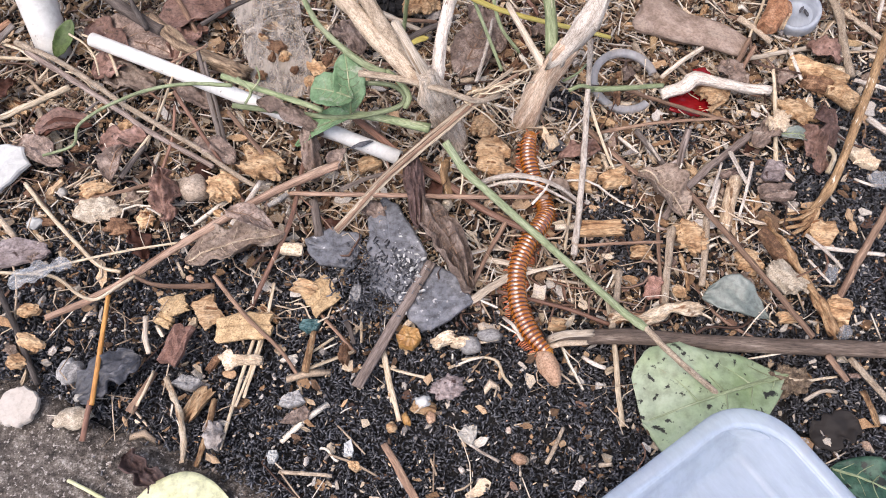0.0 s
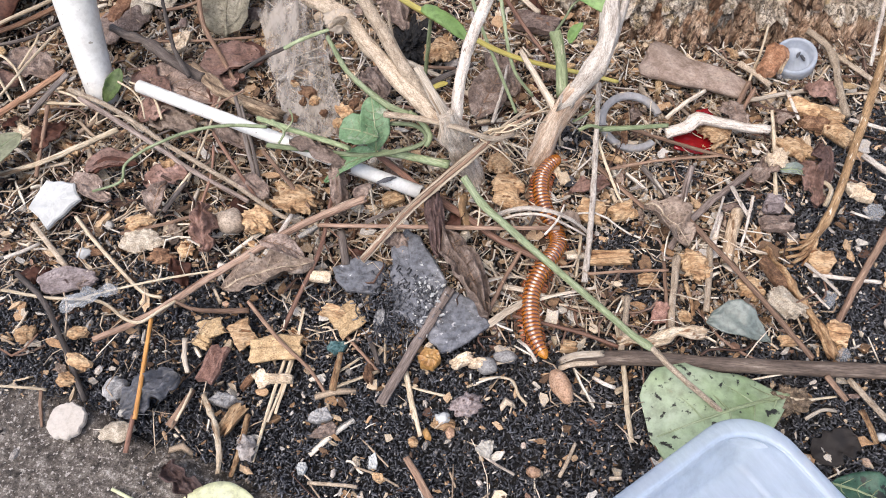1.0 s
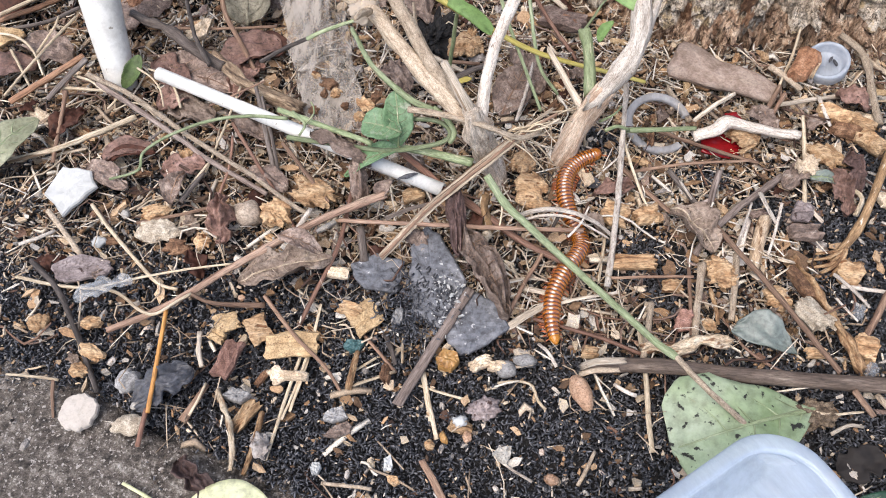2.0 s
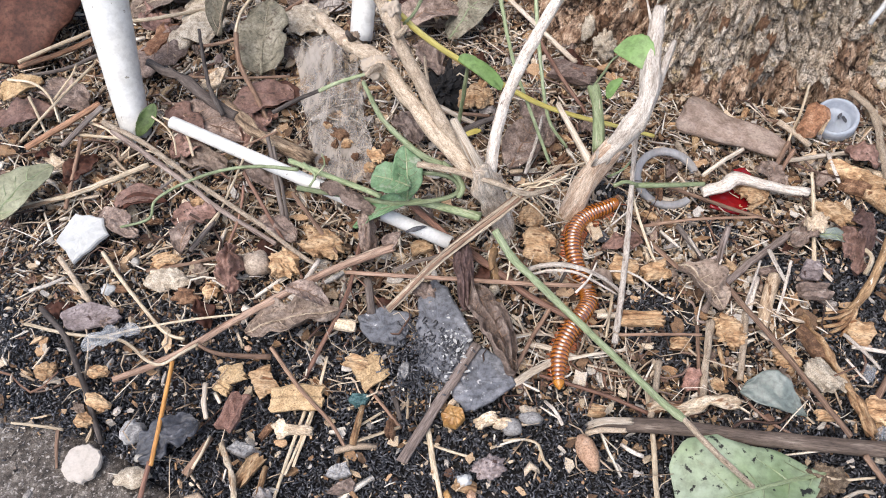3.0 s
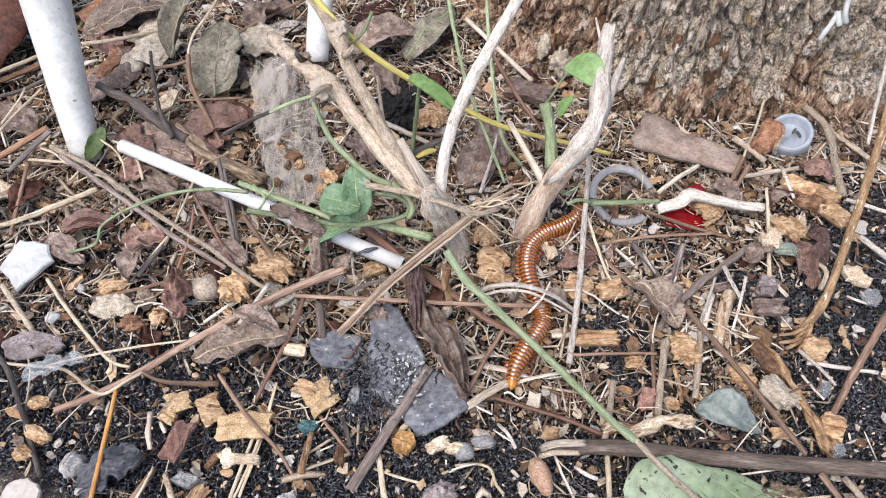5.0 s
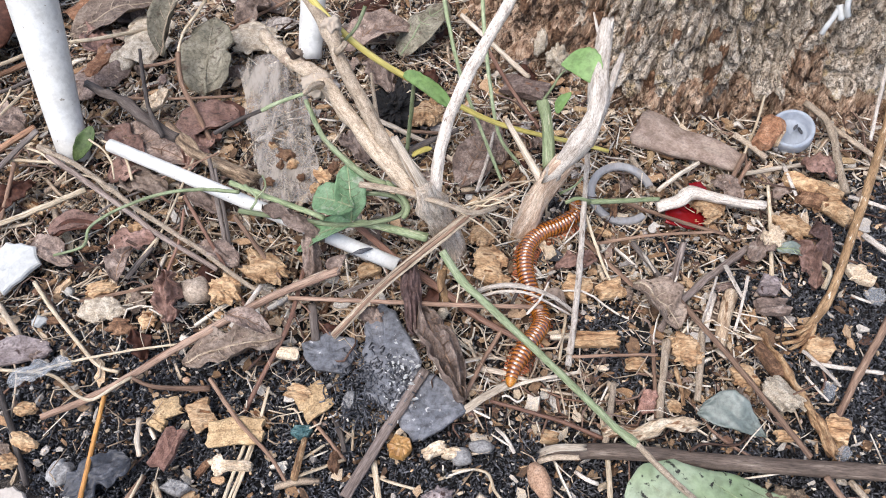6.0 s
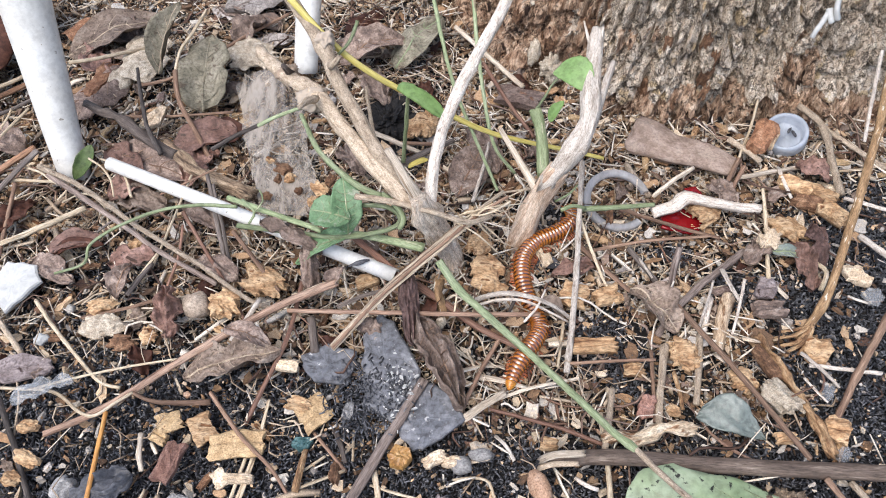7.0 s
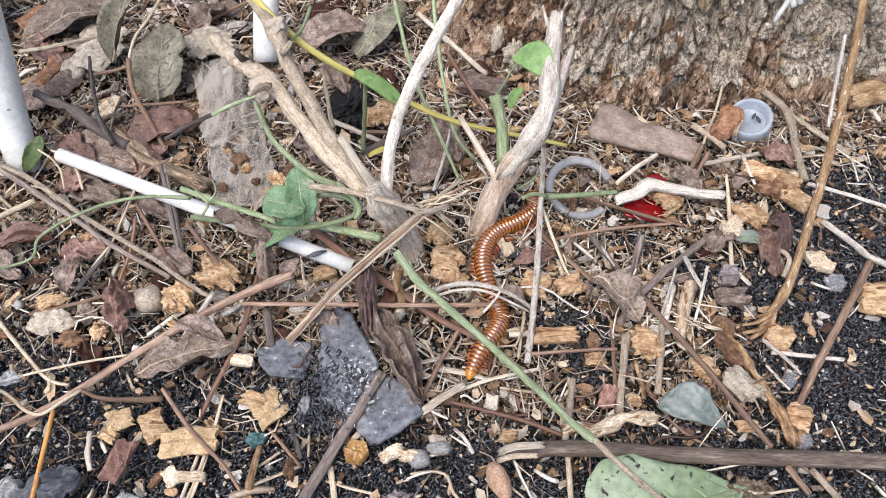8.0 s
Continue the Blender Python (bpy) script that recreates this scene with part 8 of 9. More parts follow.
# thin twigs of the tangle by the straw
twig("thin_twig", ((-0.1014, 0.1910, 0.0060), (-0.0964, 0.2090, 0.0120), (-0.0916, 0.2285, 0.0180)), 0.00050, 0.00044, STRAWY, "thin tan twig leaning over the tangle", "twig")
twig("thin_twig", ((-0.1082, 0.1820, 0.0050), (-0.1033, 0.1885, 0.0080), (-0.0993, 0.1949, 0.0100)), 0.00050, 0.00050, STRAWY, "thin tan twig leaning over the tangle", "twig")
twig("thin_twig", ((-0.0828, 0.2254, 0.0160), (-0.0763, 0.2077, 0.0120), (-0.0721, 0.1936, 0.0060)), 0.00070, 0.00068, GREYTWIG, "thin grey twig standing in the tangle", "twig")
twig("pale_root", ((-0.1388, 0.2407, 0.0140), (-0.1310, 0.2348, 0.0150), (-0.1259, 0.2287, 0.0140), (-0.1239, 0.2225, 0.0110)), 0.00046, 0.00035, STRAWY, "fine pale root looping over twigs", "root")
twig("pale_root", ((-0.1445, 0.2203, 0.0100), (-0.1356, 0.2230, 0.0120), (-0.1265, 0.2175, 0.0110), (-0.1229, 0.2093, 0.0080)), 0.00035, 0.00034, STRAWY, "fine pale root looping over twigs", "root")
twig("thin_twig", ((-0.1046, 0.2232, 0.0120), (-0.0887, 0.2249, 0.0200), (-0.0807, 0.2284, 0.0220)), 0.00044, 0.00043, BROWN, "thin brown twig across the straw", "twig")
twig("thin_twig", ((-0.1314, 0.2025, 0.0060), (-0.1221, 0.2113, 0.0090), (-0.1105, 0.2176, 0.0110)), 0.00052, 0.00044, GREYTWIG, "thin grey twig in the tangle", "twig")
twig("thin_twig", ((-0.0940, 0.1826, 0.0050), (-0.0913, 0.1951, 0.0090), (-0.0923, 0.2084, 0.0110)), 0.00058, 0.00052, RUSSET, "thin russet twig in the tangle", "twig")
leaf("plastic_film", (-0.1347, 0.1342, 0.0060), (-0.1159, 0.1428, 0.0070), 0.0076, WEB, "thin clear crumpled plastic film over pellets", category='film', arch=0.001, cup=0.2, wrinkle=0.3, nibble=0.5, fold=0.35, point=0.5, n=36, m=20)


FUNGUS_AT = (0.1590, 0.2870, 0.0520)
STRAW_ENDS, STRAW_R = ((-0.1280, 0.2362, 0.0160), (-0.0070, 0.1843, 0.0130)), 0.0027
CAP_AT, SEAL_AT = (0.1562, 0.2684, 0.0038), (0.0793, 0.2296, 0.0046)
RED_PIECES = (((0.1112, 0.2310, 0.0060), (0.0100, 0.0120, 0.0012), 20, 25, 3), ((0.1040, 0.2215, 0.0035), (0.0200, 0.0130, 0.0012), -10, 8, 5))
BOX_AT, BOX_TOP, BOX_TURN, BOX_DEEP = (0.0763, 0.0147, 0.0), 0.047, 35.3, 0.013


# ---------------------------------------------------------------- plastic things
def ring_mesh(profile, arc=(0, 360), seg=56):
    """Turns a closed profile of (radius, height) about z."""
    a0, a1 = radians(arc[0]), radians(arc[1])
    whole = arc[1] - arc[0] >= 360
    n = seg if whole else seg + 1
    verts, faces = [], []
    for i in range(n):
        a = a0 + (a1 - a0) * i / seg
        verts += [(r * math.cos(a), r * math.sin(a), z) for r, z in profile]
    m = len(profile)
    for i in range(seg):
        j = (i + 1) % n
        for k in range(m):
            q = (k + 1) % m
            faces.append((i * m + k, j * m + k, j * m + q, i * m + q))
    if not whole:
        faces.append(tuple(range(m))[::-1])
        faces.append(tuple((n - 1) * m + k for k in range(m)))
    return np.array(verts), faces


def build_straw():
    """A hollow white drinking straw lying under the vines."""
    a, b = np.array(STRAW_ENDS[0]), np.array(STRAW_ENDS[1])
    axis = b - a
    length = np.linalg.norm(axis)
    r = STRAW_R
    v, f = ring_mesh([(r, 0), (r, length * 0.33), (r * 1.01, length * 0.34), (r, length * 0.66), (r, length), (r - 0.0005, length), (r - 0.0005, 0)], seg=28)
    turn = np.array(Vector(axis).to_track_quat("Z", "Y").to_matrix())
    ob = link_mesh("drinking_straw", v @ turn.T, f, PIPEWHITE)
    ob.location = a
    tagged(ob, "white plastic drinking straw lying under green vines", "straw")


def build_cap():
    v, f = ring_mesh([(0.0002, 0.0010), (0.0060, 0.0010), (0.0066, 0.0016), (0.0072, 0.0052), (0.0077, 0.0060), (0.0083, 0.0063), (0.0089, 0.0060), (0.0092, 0.0052), (0.0093, 0.0), (0.0085, -0.0004), (0.0002, -0.0004)])
    cap = link_mesh("bottle_cap", rot(v, 16, -14, 0), f, MILKY)
    cap.location = CAP_AT
    tagged(cap, "milky clear plastic cap lying open side up", "cap")
    for x, y, t in ((0.0012, 0.0008, 60), (0.0028, -0.0012, 115)):
        pv, pf = slab_mesh((0.0032, 0.0013, 0.0009), 6, int(t), 0.2)
        crumb = link_mesh("soil_crumb", rot(pv, 16, -14, t), pf, PELLET)
        crumb.location = Vector(CAP_AT) + Vector((x, y, 0.0035))
        tagged(crumb, "tiny black soil crumb lying in the plastic cap", "crumb")


def build_seal():
    v, f = ring_mesh([(0.0108, 0), (0.0107, 0.0016), (0.0114, 0.0024), (0.0132, 0.0026), (0.0138, 0.0018), (0.0138, 0)], arc=(18, 312))
    ob = link_mesh("plastic_ring", rot(v, 15, 3, 0), f, CLOUDY)
    ob.location = SEAL_AT
    tagged(ob, "broken milky clear plastic ring on the litter", "ring")


def build_red():
    for at, size, t, tilt, s in RED_PIECES:
        v, f = slab_mesh(size, 5, s, 0.2, relief=0.3)
        ob = link_mesh("red_plastic_scrap", rot(v, tilt, 10, t), f, REDPLASTIC)
        ob.location = at
        tagged(ob, "shiny translucent red plastic scrap under a twig", "scrap")


def rounded(half, radius, seg=10):
    """Corners of a rounded square, anticlockwise."""
    pts = []
    for q in range(4):
        cx, cy = ((1, 1), (-1, 1), (-1, -1), (1, -1))[q]
        for i in range(seg + 1):
            a = radians(90 * q + 90 * i / seg)
            pts.append(((half - radius) * cx + radius * math.cos(a), (half - radius) * cy + radius * math.sin(a)))
    return pts


def build_box():
    """A clear food tray: walls that widen upwards to a flat lip, with a second tray nested inside it."""
    h = BOX_TOP
    tray = new("plastic_box")
    tray.location = BOX_AT
    tray.rotation_euler = (0, 0, radians(BOX_TURN))
    tagged(tray, "translucent bluish-white plastic food box on the soil", "box")

    def shell(name, levels, closed_at, label):
        verts, faces = [], []
        for z, hf, r in levels:
            verts += [(x, y, z) for x, y in rounded(hf, r)]
        m = len(rounded(1, 0.1))
        for q in range(len(levels) - 1):
            for i in range(m):
                n = (i + 1) % m
                faces.append((q * m + i, q * m + n, (q + 1) * m + n, (q + 1) * m + i))
        for q, fl in closed_at:
            f = tuple(range(q * m, q * m + m))
            faces.append(f[::-1] if fl else f)
        link_mesh(name, verts, faces, BOXPLASTIC, tray, label)

    shell("outer_wall", [(0.0, 0.0440, 0.012), (0.002, 0.0452, 0.013), (h - 0.004, 0.0510, 0.0160), (h - 0.0035, 0.0500, 0.0155), (0.003, 0.0442, 0.012), (0.0015, 0.0432, 0.011)], ((0, True), (5, False)), "tapered milky wall")
    shell("lip", [(h - 0.0042, 0.0512, 0.0160), (h - 0.0036, 0.0538, 0.0160), (h - 0.0022, 0.0541, 0.0162), (h - 0.0006, 0.0534, 0.0157), (h, 0.0518, 0.0148), (h - 0.0004, 0.0502, 0.0140), (h - 0.0012, 0.0494, 0.0140), (h - 0.0042, 0.0512, 0.0160)], (), "rounded flat lip")
    f = h - BOX_DEEP
    shell("inner_tray", [(h - 0.0003, 0.0506, 0.0150), (h - 0.0009, 0.0496, 0.0135), (h - 0.0010, 0.0494, 0.0133), (h - 0.0040, 0.0484, 0.0070), (h - 0.0058, 0.0474, 0.0044), (h - 0.0066, 0.0466, 0.0036), (f + 0.0012, 0.0440, 0.0030), (f + 0.0003, 0.0432, 0.0028), (f, 0.0420, 0.0026), (f - 0.0004, 0.0050, 0.001)], ((9, False),), "milky nested tray")


def build_fungus():
    """White fungus fingers growing on the bark."""
    base = new("white_fungus")
    base.location = FUNGUS_AT
    tagged(base, "white finger-like fungus growing on bark", "fungus")
    for pts, r in ((((0.003, 0.002, 0.002), (0.001, -0.001, -0.001), (-0.001, -0.0025, -0.004), (-0.002, -0.003, -0.007)), 0.0011), (((0.0045, 0.002, 0.009), (0.0045, 0, 0.005), (0.0052, -0.001, 0.002), (0.0062, -0.0015, 0.0005)), 0.0012), (((0.003, 0.002, 0.003), (0.0035, 0, 0.001), (0.004, -0.001, 0.0), (0.0045, -0.0015, -0.001)), 0.0014)):
        v, f, uv = tube_mesh(pts, r, r * 0.9, 14, 0.2, next_seed(), jag=0.2, step=0.0006)
        link_mesh("finger", v, f, SHELL, base, "", uv)


build_fungus()
build_straw()
build_cap()
build_seal()
build_red()
build_box()


# ---------------------------------------------------------------- loose litter
def scatter(name, shapes, places, turns, scales, material, label, category, smooth=True):
    """Many small pieces as one object. shapes: (verts, faces) with one face count; places n x 3, turns n x 3 radians, scales n x 3."""
    V, Q, off = [], [], 0
    order = np.arange(len(places)) % len(shapes)
    for k, (sv, sf) in enumerate(shapes):
        pick = np.where(order == k)[0]
        if not len(pick):
            continue
        c, s = np.cos(turns[pick]), np.sin(turns[pick])
        v = sv[None] * scales[pick][:, None]
        x, y, z = v[..., 0], v[..., 1], v[..., 2]
        y, z = y * c[:, 0:1] - z * s[:, 0:1], y * s[:, 0:1] + z * c[:, 0:1]
        x, z = x * c[:, 1:2] + z * s[:, 1:2], -x * s[:, 1:2] + z * c[:, 1:2]
        x, y = x * c[:, 2:3] - y * s[:, 2:3], x * s[:, 2:3] + y * c[:, 2:3]
        w = np.stack([x, y, z], -1) + places[pick][:, None]
        V.append(w.reshape(-1, 3))
        f = np.asarray(sf)[None] + (np.arange(len(pick)) * len(sv))[:, None, None] + off
        Q.append(f.reshape(-1, f.shape[-1]))
        off += len(pick) * len(sv)
    V, Q = np.concatenate(V), np.concatenate(Q)
    me = bpy.data.meshes.new(name)
    me.vertices.add(len(V))
    me.vertices.foreach_set("co", V.astype(np.float32).ravel())
    n = Q.shape[1]
    me.loops.add(Q.size)
    me.loops.foreach_set("vertex_index", Q.astype(np.int32).ravel())
    me.polygons.add(len(Q))
    me.polygons.foreach_set("loop_start", np.arange(0, Q.size, n, dtype=np.int32))
    me.polygons.foreach_set("use_smooth", np.full(len(Q), smooth, dtype=bool))
    me.update()
    me.validate()
    me.materials.append(material)
    return tagged(new(name, me), label, category, kind="stuff")


def rod_shape(sides, bend, seed, taper=0.8, short=False):
    """A thin bent rod of length 1 along x, made of triangles."""
    rnd = random.Random(seed)
    xs = (-0.5, 0.5) if short else (-0.5, 0.0, 0.5)
    verts, faces = [], []
    for i, x in enumerate(xs):
        oy, oz = bend * (x * x * 4 - 0.5) + rnd.uniform(-0.02, 0.02), 0
        r = 0.5 * (1 if i == 1 and not short else taper * rnd.uniform(0.85, 1.0))
        for k in range(sides):
            a = 2 * math.pi * k / sides
            verts.append((x, oy * 1.0 + r * math.cos(a), oz + r * math.sin(a)))
    for i in range(len(xs) - 1):
        for k in range(sides):
            a, b, c, d = i * sides + k, i * sides + (k + 1) % sides, (i + 1) * sides + (k + 1) % sides, (i + 1) * sides + k
            faces += [(a, b, c), (a, c, d)]
    for k in range(1, sides - 1):
        faces.append((0, k + 1, k))
        e = (len(xs) - 1) * sides
        faces.append((e, e + k, e + k + 1))
    return np.array(verts), np.array(faces)


def rough_shape(seed, rough=0.45, detail=1):
    v, f = lump_mesh((1, 1, 1), seed, detail, rough, 1.9)
    return v, np.array(f)


def shard_shape(seed):
    """A splintered chip of wood, 14 triangles: an uneven five-sided flake, longer along x, with one broken end."""
    rnd = random.Random(seed)
    ring = []
    for k in range(5):
        a = 2 * math.pi * (k + rnd.uniform(-0.35, 0.35)) / 5
        ring.append((math.cos(a) * rnd.uniform(0.3, 0.72), math.sin(a) * rnd.uniform(0.25, 0.65)))
    v = [(x, y, rnd.uniform(0.05, 0.5)) for x, y in ring] + [(x * rnd.uniform(0.6, 1.1), y * rnd.uniform(0.6, 1.1), -rnd.uniform(0.1, 0.5)) for x, y in ring]
    f = [(0, 1, 2), (0, 2, 4), (2, 3, 4), (5, 7, 6), (5, 9, 7), (7, 9, 8)]
    for k in range(5):
        n = (k + 1) % 5
        f += [(k, k + 5, n + 5), (k, n + 5, n)]
    return np.array(v), np.array(f)


def fibre_shape(seed, curl):
    """A fine curling fibre of length about 1 along x, three-sided."""
    rnd = random.Random(seed)
    k1, k2 = rnd.uniform(-curl, curl), rnd.uniform(-curl, curl)
    verts, faces = [], []
    for i in range(7):
        u = i / 6
        cx, cy, cz = u - 0.5, k1 * math.sin(math.pi * u) + k2 * math.sin(2 * math.pi * u), 0.4 * curl * math.sin(2.5 * math.pi * u + seed)
        for q in range(3):
            a = 2.094 * q
            verts.append((cx, cy, cz, math.cos(a), math.sin(a)))
    for i in range(6):
        for q in range(3):
            a, b, c2, d = i * 3 + q, i * 3 + (q + 1) % 3, i * 3 + 3 + (q + 1) % 3, i * 3 + 3 + q
            faces += [(a, b, c2), (a, c2, d)]
    return verts, np.array(faces)


def fibres(name, n, keep, length, width, lift, material, label, category, curl=0.25):
    """Curling fibres and roots; their thickness does not follow their length."""
    x, y = places(n, keep)
    m = len(x)
    ln = length[0] + (length[1] - length[0]) * rng.random(m) ** 1.8
    w = rng.uniform(width[0], width[1], m) / 2
    z = soil_z(x, y) + rng.uniform(lift[0], lift[1], m)
    t = rng.uniform(0, 6.3, m)
    tilt = rng.normal(0, 0.12, m)
    V, Q, off = [], [], 0
    for i in range(m):
        sv, sf = FIBRES[i % len(FIBRES)]
        s = np.array(sv)
        p = np.stack([s[:, 0] * ln[i], s[:, 1] * ln[i] + s[:, 3] * w[i], s[:, 2] * ln[i] * 0.5 + s[:, 4] * w[i] + s[:, 0] * ln[i] * tilt[i]], 1)
        c, d = math.cos(t[i]), math.sin(t[i])
        V.append(np.stack([p[:, 0] * c - p[:, 1] * d + x[i], p[:, 0] * d + p[:, 1] * c + y[i], p[:, 2] + z[i]], 1))
        Q.append(sf + off)
        off += len(s)
    ob = link_mesh(name, np.concatenate(V), np.concatenate(Q).tolist(), material)
    return tagged(ob, label, category, kind="stuff")


FIBRES = [fibre_shape(i, 0.06 + 0.05 * i) for i in range(8)]
rng = np.random.default_rng(5)


def field(x, y, scale, seed):
    return np.array([noise.noise(Vector((a * scale, b * scale, seed))) for a, b in zip(x, y)])


def soil_z(x, y):
    return np.array([height(a, b) for a, b in zip(x, y)])


def blackness(x, y):
    """How far the black pellets own the ground at a place, 0 to 1: the open soil in front and on both flanks, and some gaps."""
    k = np.clip((0.142 - y) / 0.022, 0, 1)
    k = np.maximum(k, np.clip((0.166 - y + 0.05 * np.clip(-x - 0.03, 0, 0.1)) / 0.02, 0, 1) * np.clip((-x + 0.0) / 0.03, 0, 1) * 0.86)
    k = np.maximum(k, np.clip((-x - 0.085) / 0.02, 0, 1) * np.clip((0.215 - y) / 0.02, 0, 1) * (0.36 + 0.3 * np.clip((0.15 - y) / 0.02, 0, 1)))
    k = np.maximum(k, np.clip((x - 0.122) / 0.02, 0, 1) * np.clip((0.205 - y) / 0.02, 0, 1))
    k = np.maximum(k, 0.9 * np.clip((x - 0.148) / 0.012, 0, 1) * np.clip((0.258 - y) / 0.02, 0, 1))
    for cx, cy, r in ((0.066, 0.166, 0.012), (-0.012, 0.268, 0.014), (0.055, 0.222, 0.008), (0.078, 0.155, 0.010), (0.120, 0.190, 0.009), (0.098, 0.206, 0.007)):
        k = np.maximum(k, np.clip(1.6 - np.hypot(x - cx, y - cy) / r, 0, 1))
    return k


def thin(x, y):
    """Where the straw and crumbs lie thin and the black soil shows between them, 0 to 1."""
    k = 1 - 0.28 * np.clip((0.20 - y) / 0.04, 0, 1) * np.clip((x - 0.03) / 0.04, 0, 1)
    k -= 0.35 * np.clip((field(x, y, 26, 4.4) - 0.05) / 0.3, 0, 1)
    return np.clip(k, 0.2, 1)


def deep(x, y):
    """Fewer pale straws among the dead leaves behind the white stake."""
    return 1 - 0.5 * np.clip((x - 0.10) / 0.03, 0, 1) * np.clip((0.26 - y) / 0.02, 0, 1) - 0.4 * np.clip((-0.04 - x) / 0.04, 0, 1) * np.clip((y - 0.19) / 0.03, 0, 1)


def on_tree(x, y):
    return np.hypot((x - TREE[0]) / 1.05, y - TREE[1]) < 0.150


def on_slate(x, y):
    """The bare tops of the slate pieces, where no straw has come to rest."""
    return (np.hypot((x + 0.0285) / 0.011, (y - 0.1517) / 0.008) < 1) | (np.hypot((x + 0.0087) / 0.013, (y - 0.1517) / 0.021) < 1) | (np.hypot((x - 0.0067) / 0.013, (y - 0.1324) / 0.014) < 1)


def on_concrete(x, y):
    return (y < 0.104 - 0.42 * np.maximum(0, x + 0.125)) & (x < -0.02)


def edge_gap(x, y):
    """How far inside the concrete's edge a place lies."""
    return 0.106 - 0.42 * np.maximum(0, x + 0.125) - y


def places(n, keep, lo=(-0.27, 0.035), hi=(0.28, 0.44)):
    x, y = rng.uniform(lo[0], hi[0], n), rng.uniform(lo[1], hi[1], n)
    near = (np.abs(x - 0.008) < 0.125 + 0.40 * y) & ~on_tree(x, y)
    x, y = x[near], y[near]
    ok = keep(x, y)
    return x[ok], y[ok]


def rods(name, n, keep, length, width, lift, material, label, category, bend=0.12, flat=0.6, sides=5, tilt=0.25, short=False):
    x, y = places(n, keep)
    m = len(x)
    ln = rng.uniform(length[0], length[1], m) ** 1.0
    ln = length[0] + (length[1] - length[0]) * rng.random(m) ** 2.2
    w = rng.uniform(width[0], width[1], m)
    z = soil_z(x, y) + rng.uniform(lift[0], lift[1], m)
    turns = np.stack([rng.uniform(0, 6.3, m), rng.normal(0, tilt, m) * np.clip(0.012 / ln, 0.2, 1.2), rng.uniform(0, 6.3, m)], 1)
    sc = np.stack([ln, w, w * flat], 1)
    shapes = [rod_shape(sides, b, i, 0.95 if short else 0.8, short) for i, b in enumerate((0, bend * 3, -bend * 3, bend * 6, 0.05))]
    return scatter(name, shapes, np.stack([x, y, z], 1), turns, sc, material, label, category)


def lumps(name, n, keep, size, lift, material, label, category, flat=(0.35, 0.8), rough=0.45, detail=1, power=2.5, round_bits=False):
    x, y = places(n, keep)
    m = len(x)
    s = size[0] + (size[1] - size[0]) * rng.random(m) ** power
    z = soil_z(x, y) + rng.uniform(lift[0], lift[1], m)
    turns = np.stack([rng.normal(0, 0.35, m), rng.normal(0, 0.35, m), rng.uniform(0, 6.3, m)], 1)
    sc = np.stack([s, s * rng.uniform(0.28, 0.85, m), s * rng.uniform(flat[0], flat[1], m)], 1)
    return scatter(name, [rough_shape(i, rough, detail) for i in range(6)] if round_bits else [shard_shape(i) for i in range(12)], np.stack([x, y, z], 1), turns, sc, material, label, category, smooth=False)


def flake_shape(seed):
    """A thin ragged flake, its grain along x: nine-cornered rim, split ends and a curled face."""
    rnd = random.Random(seed)
    rim = []
    for k in range(9):
        a = 2 * math.pi * (k + rnd.uniform(-0.3, 0.3)) / 9
        r = rnd.uniform(0.30, 0.60) if k % 2 else rnd.uniform(0.42, 0.66)
        rim.append((math.cos(a) * r, math.sin(a) * r))
    bow = rnd.uniform(-0.5, 0.5)
    up = [(x, y, 0.5 + bow * (4 * x * x) + rnd.uniform(-0.25, 0.25)) for x, y in rim]
    low = [(x * 0.95, y * 0.95, z - rnd.uniform(0.5, 1.0)) for x, y, z in up]
    v = up + low + [(rnd.uniform(-0.1, 0.1), rnd.uniform(-0.1, 0.1), 0.7), (0, 0, -0.6)]
    f = []
    for k in range(9):
        n = (k + 1) % 9
        f += [(k, n, 18), (n + 9, k + 9, 19), (k, k + 9, n + 9), (k, n + 9, n)]
    return np.array(v), np.array(f)


def flakes(name, n, keep, size, lift, material, label, category):
    x, y = places(n, keep)
    m = len(x)
    s = size[0] + (size[1] - size[0]) * rng.random(m) ** 2.0
    z = soil_z(x, y) + rng.uniform(lift[0], lift[1], m)
    turns = np.stack([rng.normal(0, 0.35, m), rng.normal(0, 0.3, m), rng.uniform(0, 6.3, m)], 1)
    sc = np.stack([s, s * rng.uniform(0.35, 0.8, m), s * rng.uniform(0.08, 0.2, m)], 1)
    return scatter(name, [flake_shape(i) for i in range(10)], np.stack([x, y, z], 1), turns, sc, material, label, category, smooth=False)


def chance(k):
    return rng.random(len(k)) < k


rods("black_pellets", 340000, lambda x, y: chance(np.maximum(blackness(x, y), np.clip(0.50 - 0.45 * thin(x, y), 0.06, 1))) & ~(on_concrete(x, y) & chance(np.full(len(x), 0.97))),
     (0.0013, 0.0024), (0.00052, 0.00080), (0.0008, 0.0050), PELLET, "small black pellets covering the soil", "pellets", bend=0.0, flat=0.9, sides=4, tilt=0.6, short=True)
rods("black_pellets", 420000, lambda x, y: chance(np.clip(1.25 - np.minimum(np.hypot(x + 0.0135, y - 0.1400) / 0.015, np.hypot(x + 0.0160, y - 0.1310) / 0.009), 0, 1) ** 1.5), (0.0013, 0.0024), (0.00052, 0.00080), (0.0090, 0.0112), PELLET, "small black pellets spilled over flat slate", "pellets", bend=0.0, flat=0.9, sides=4, tilt=0.1, short=True)
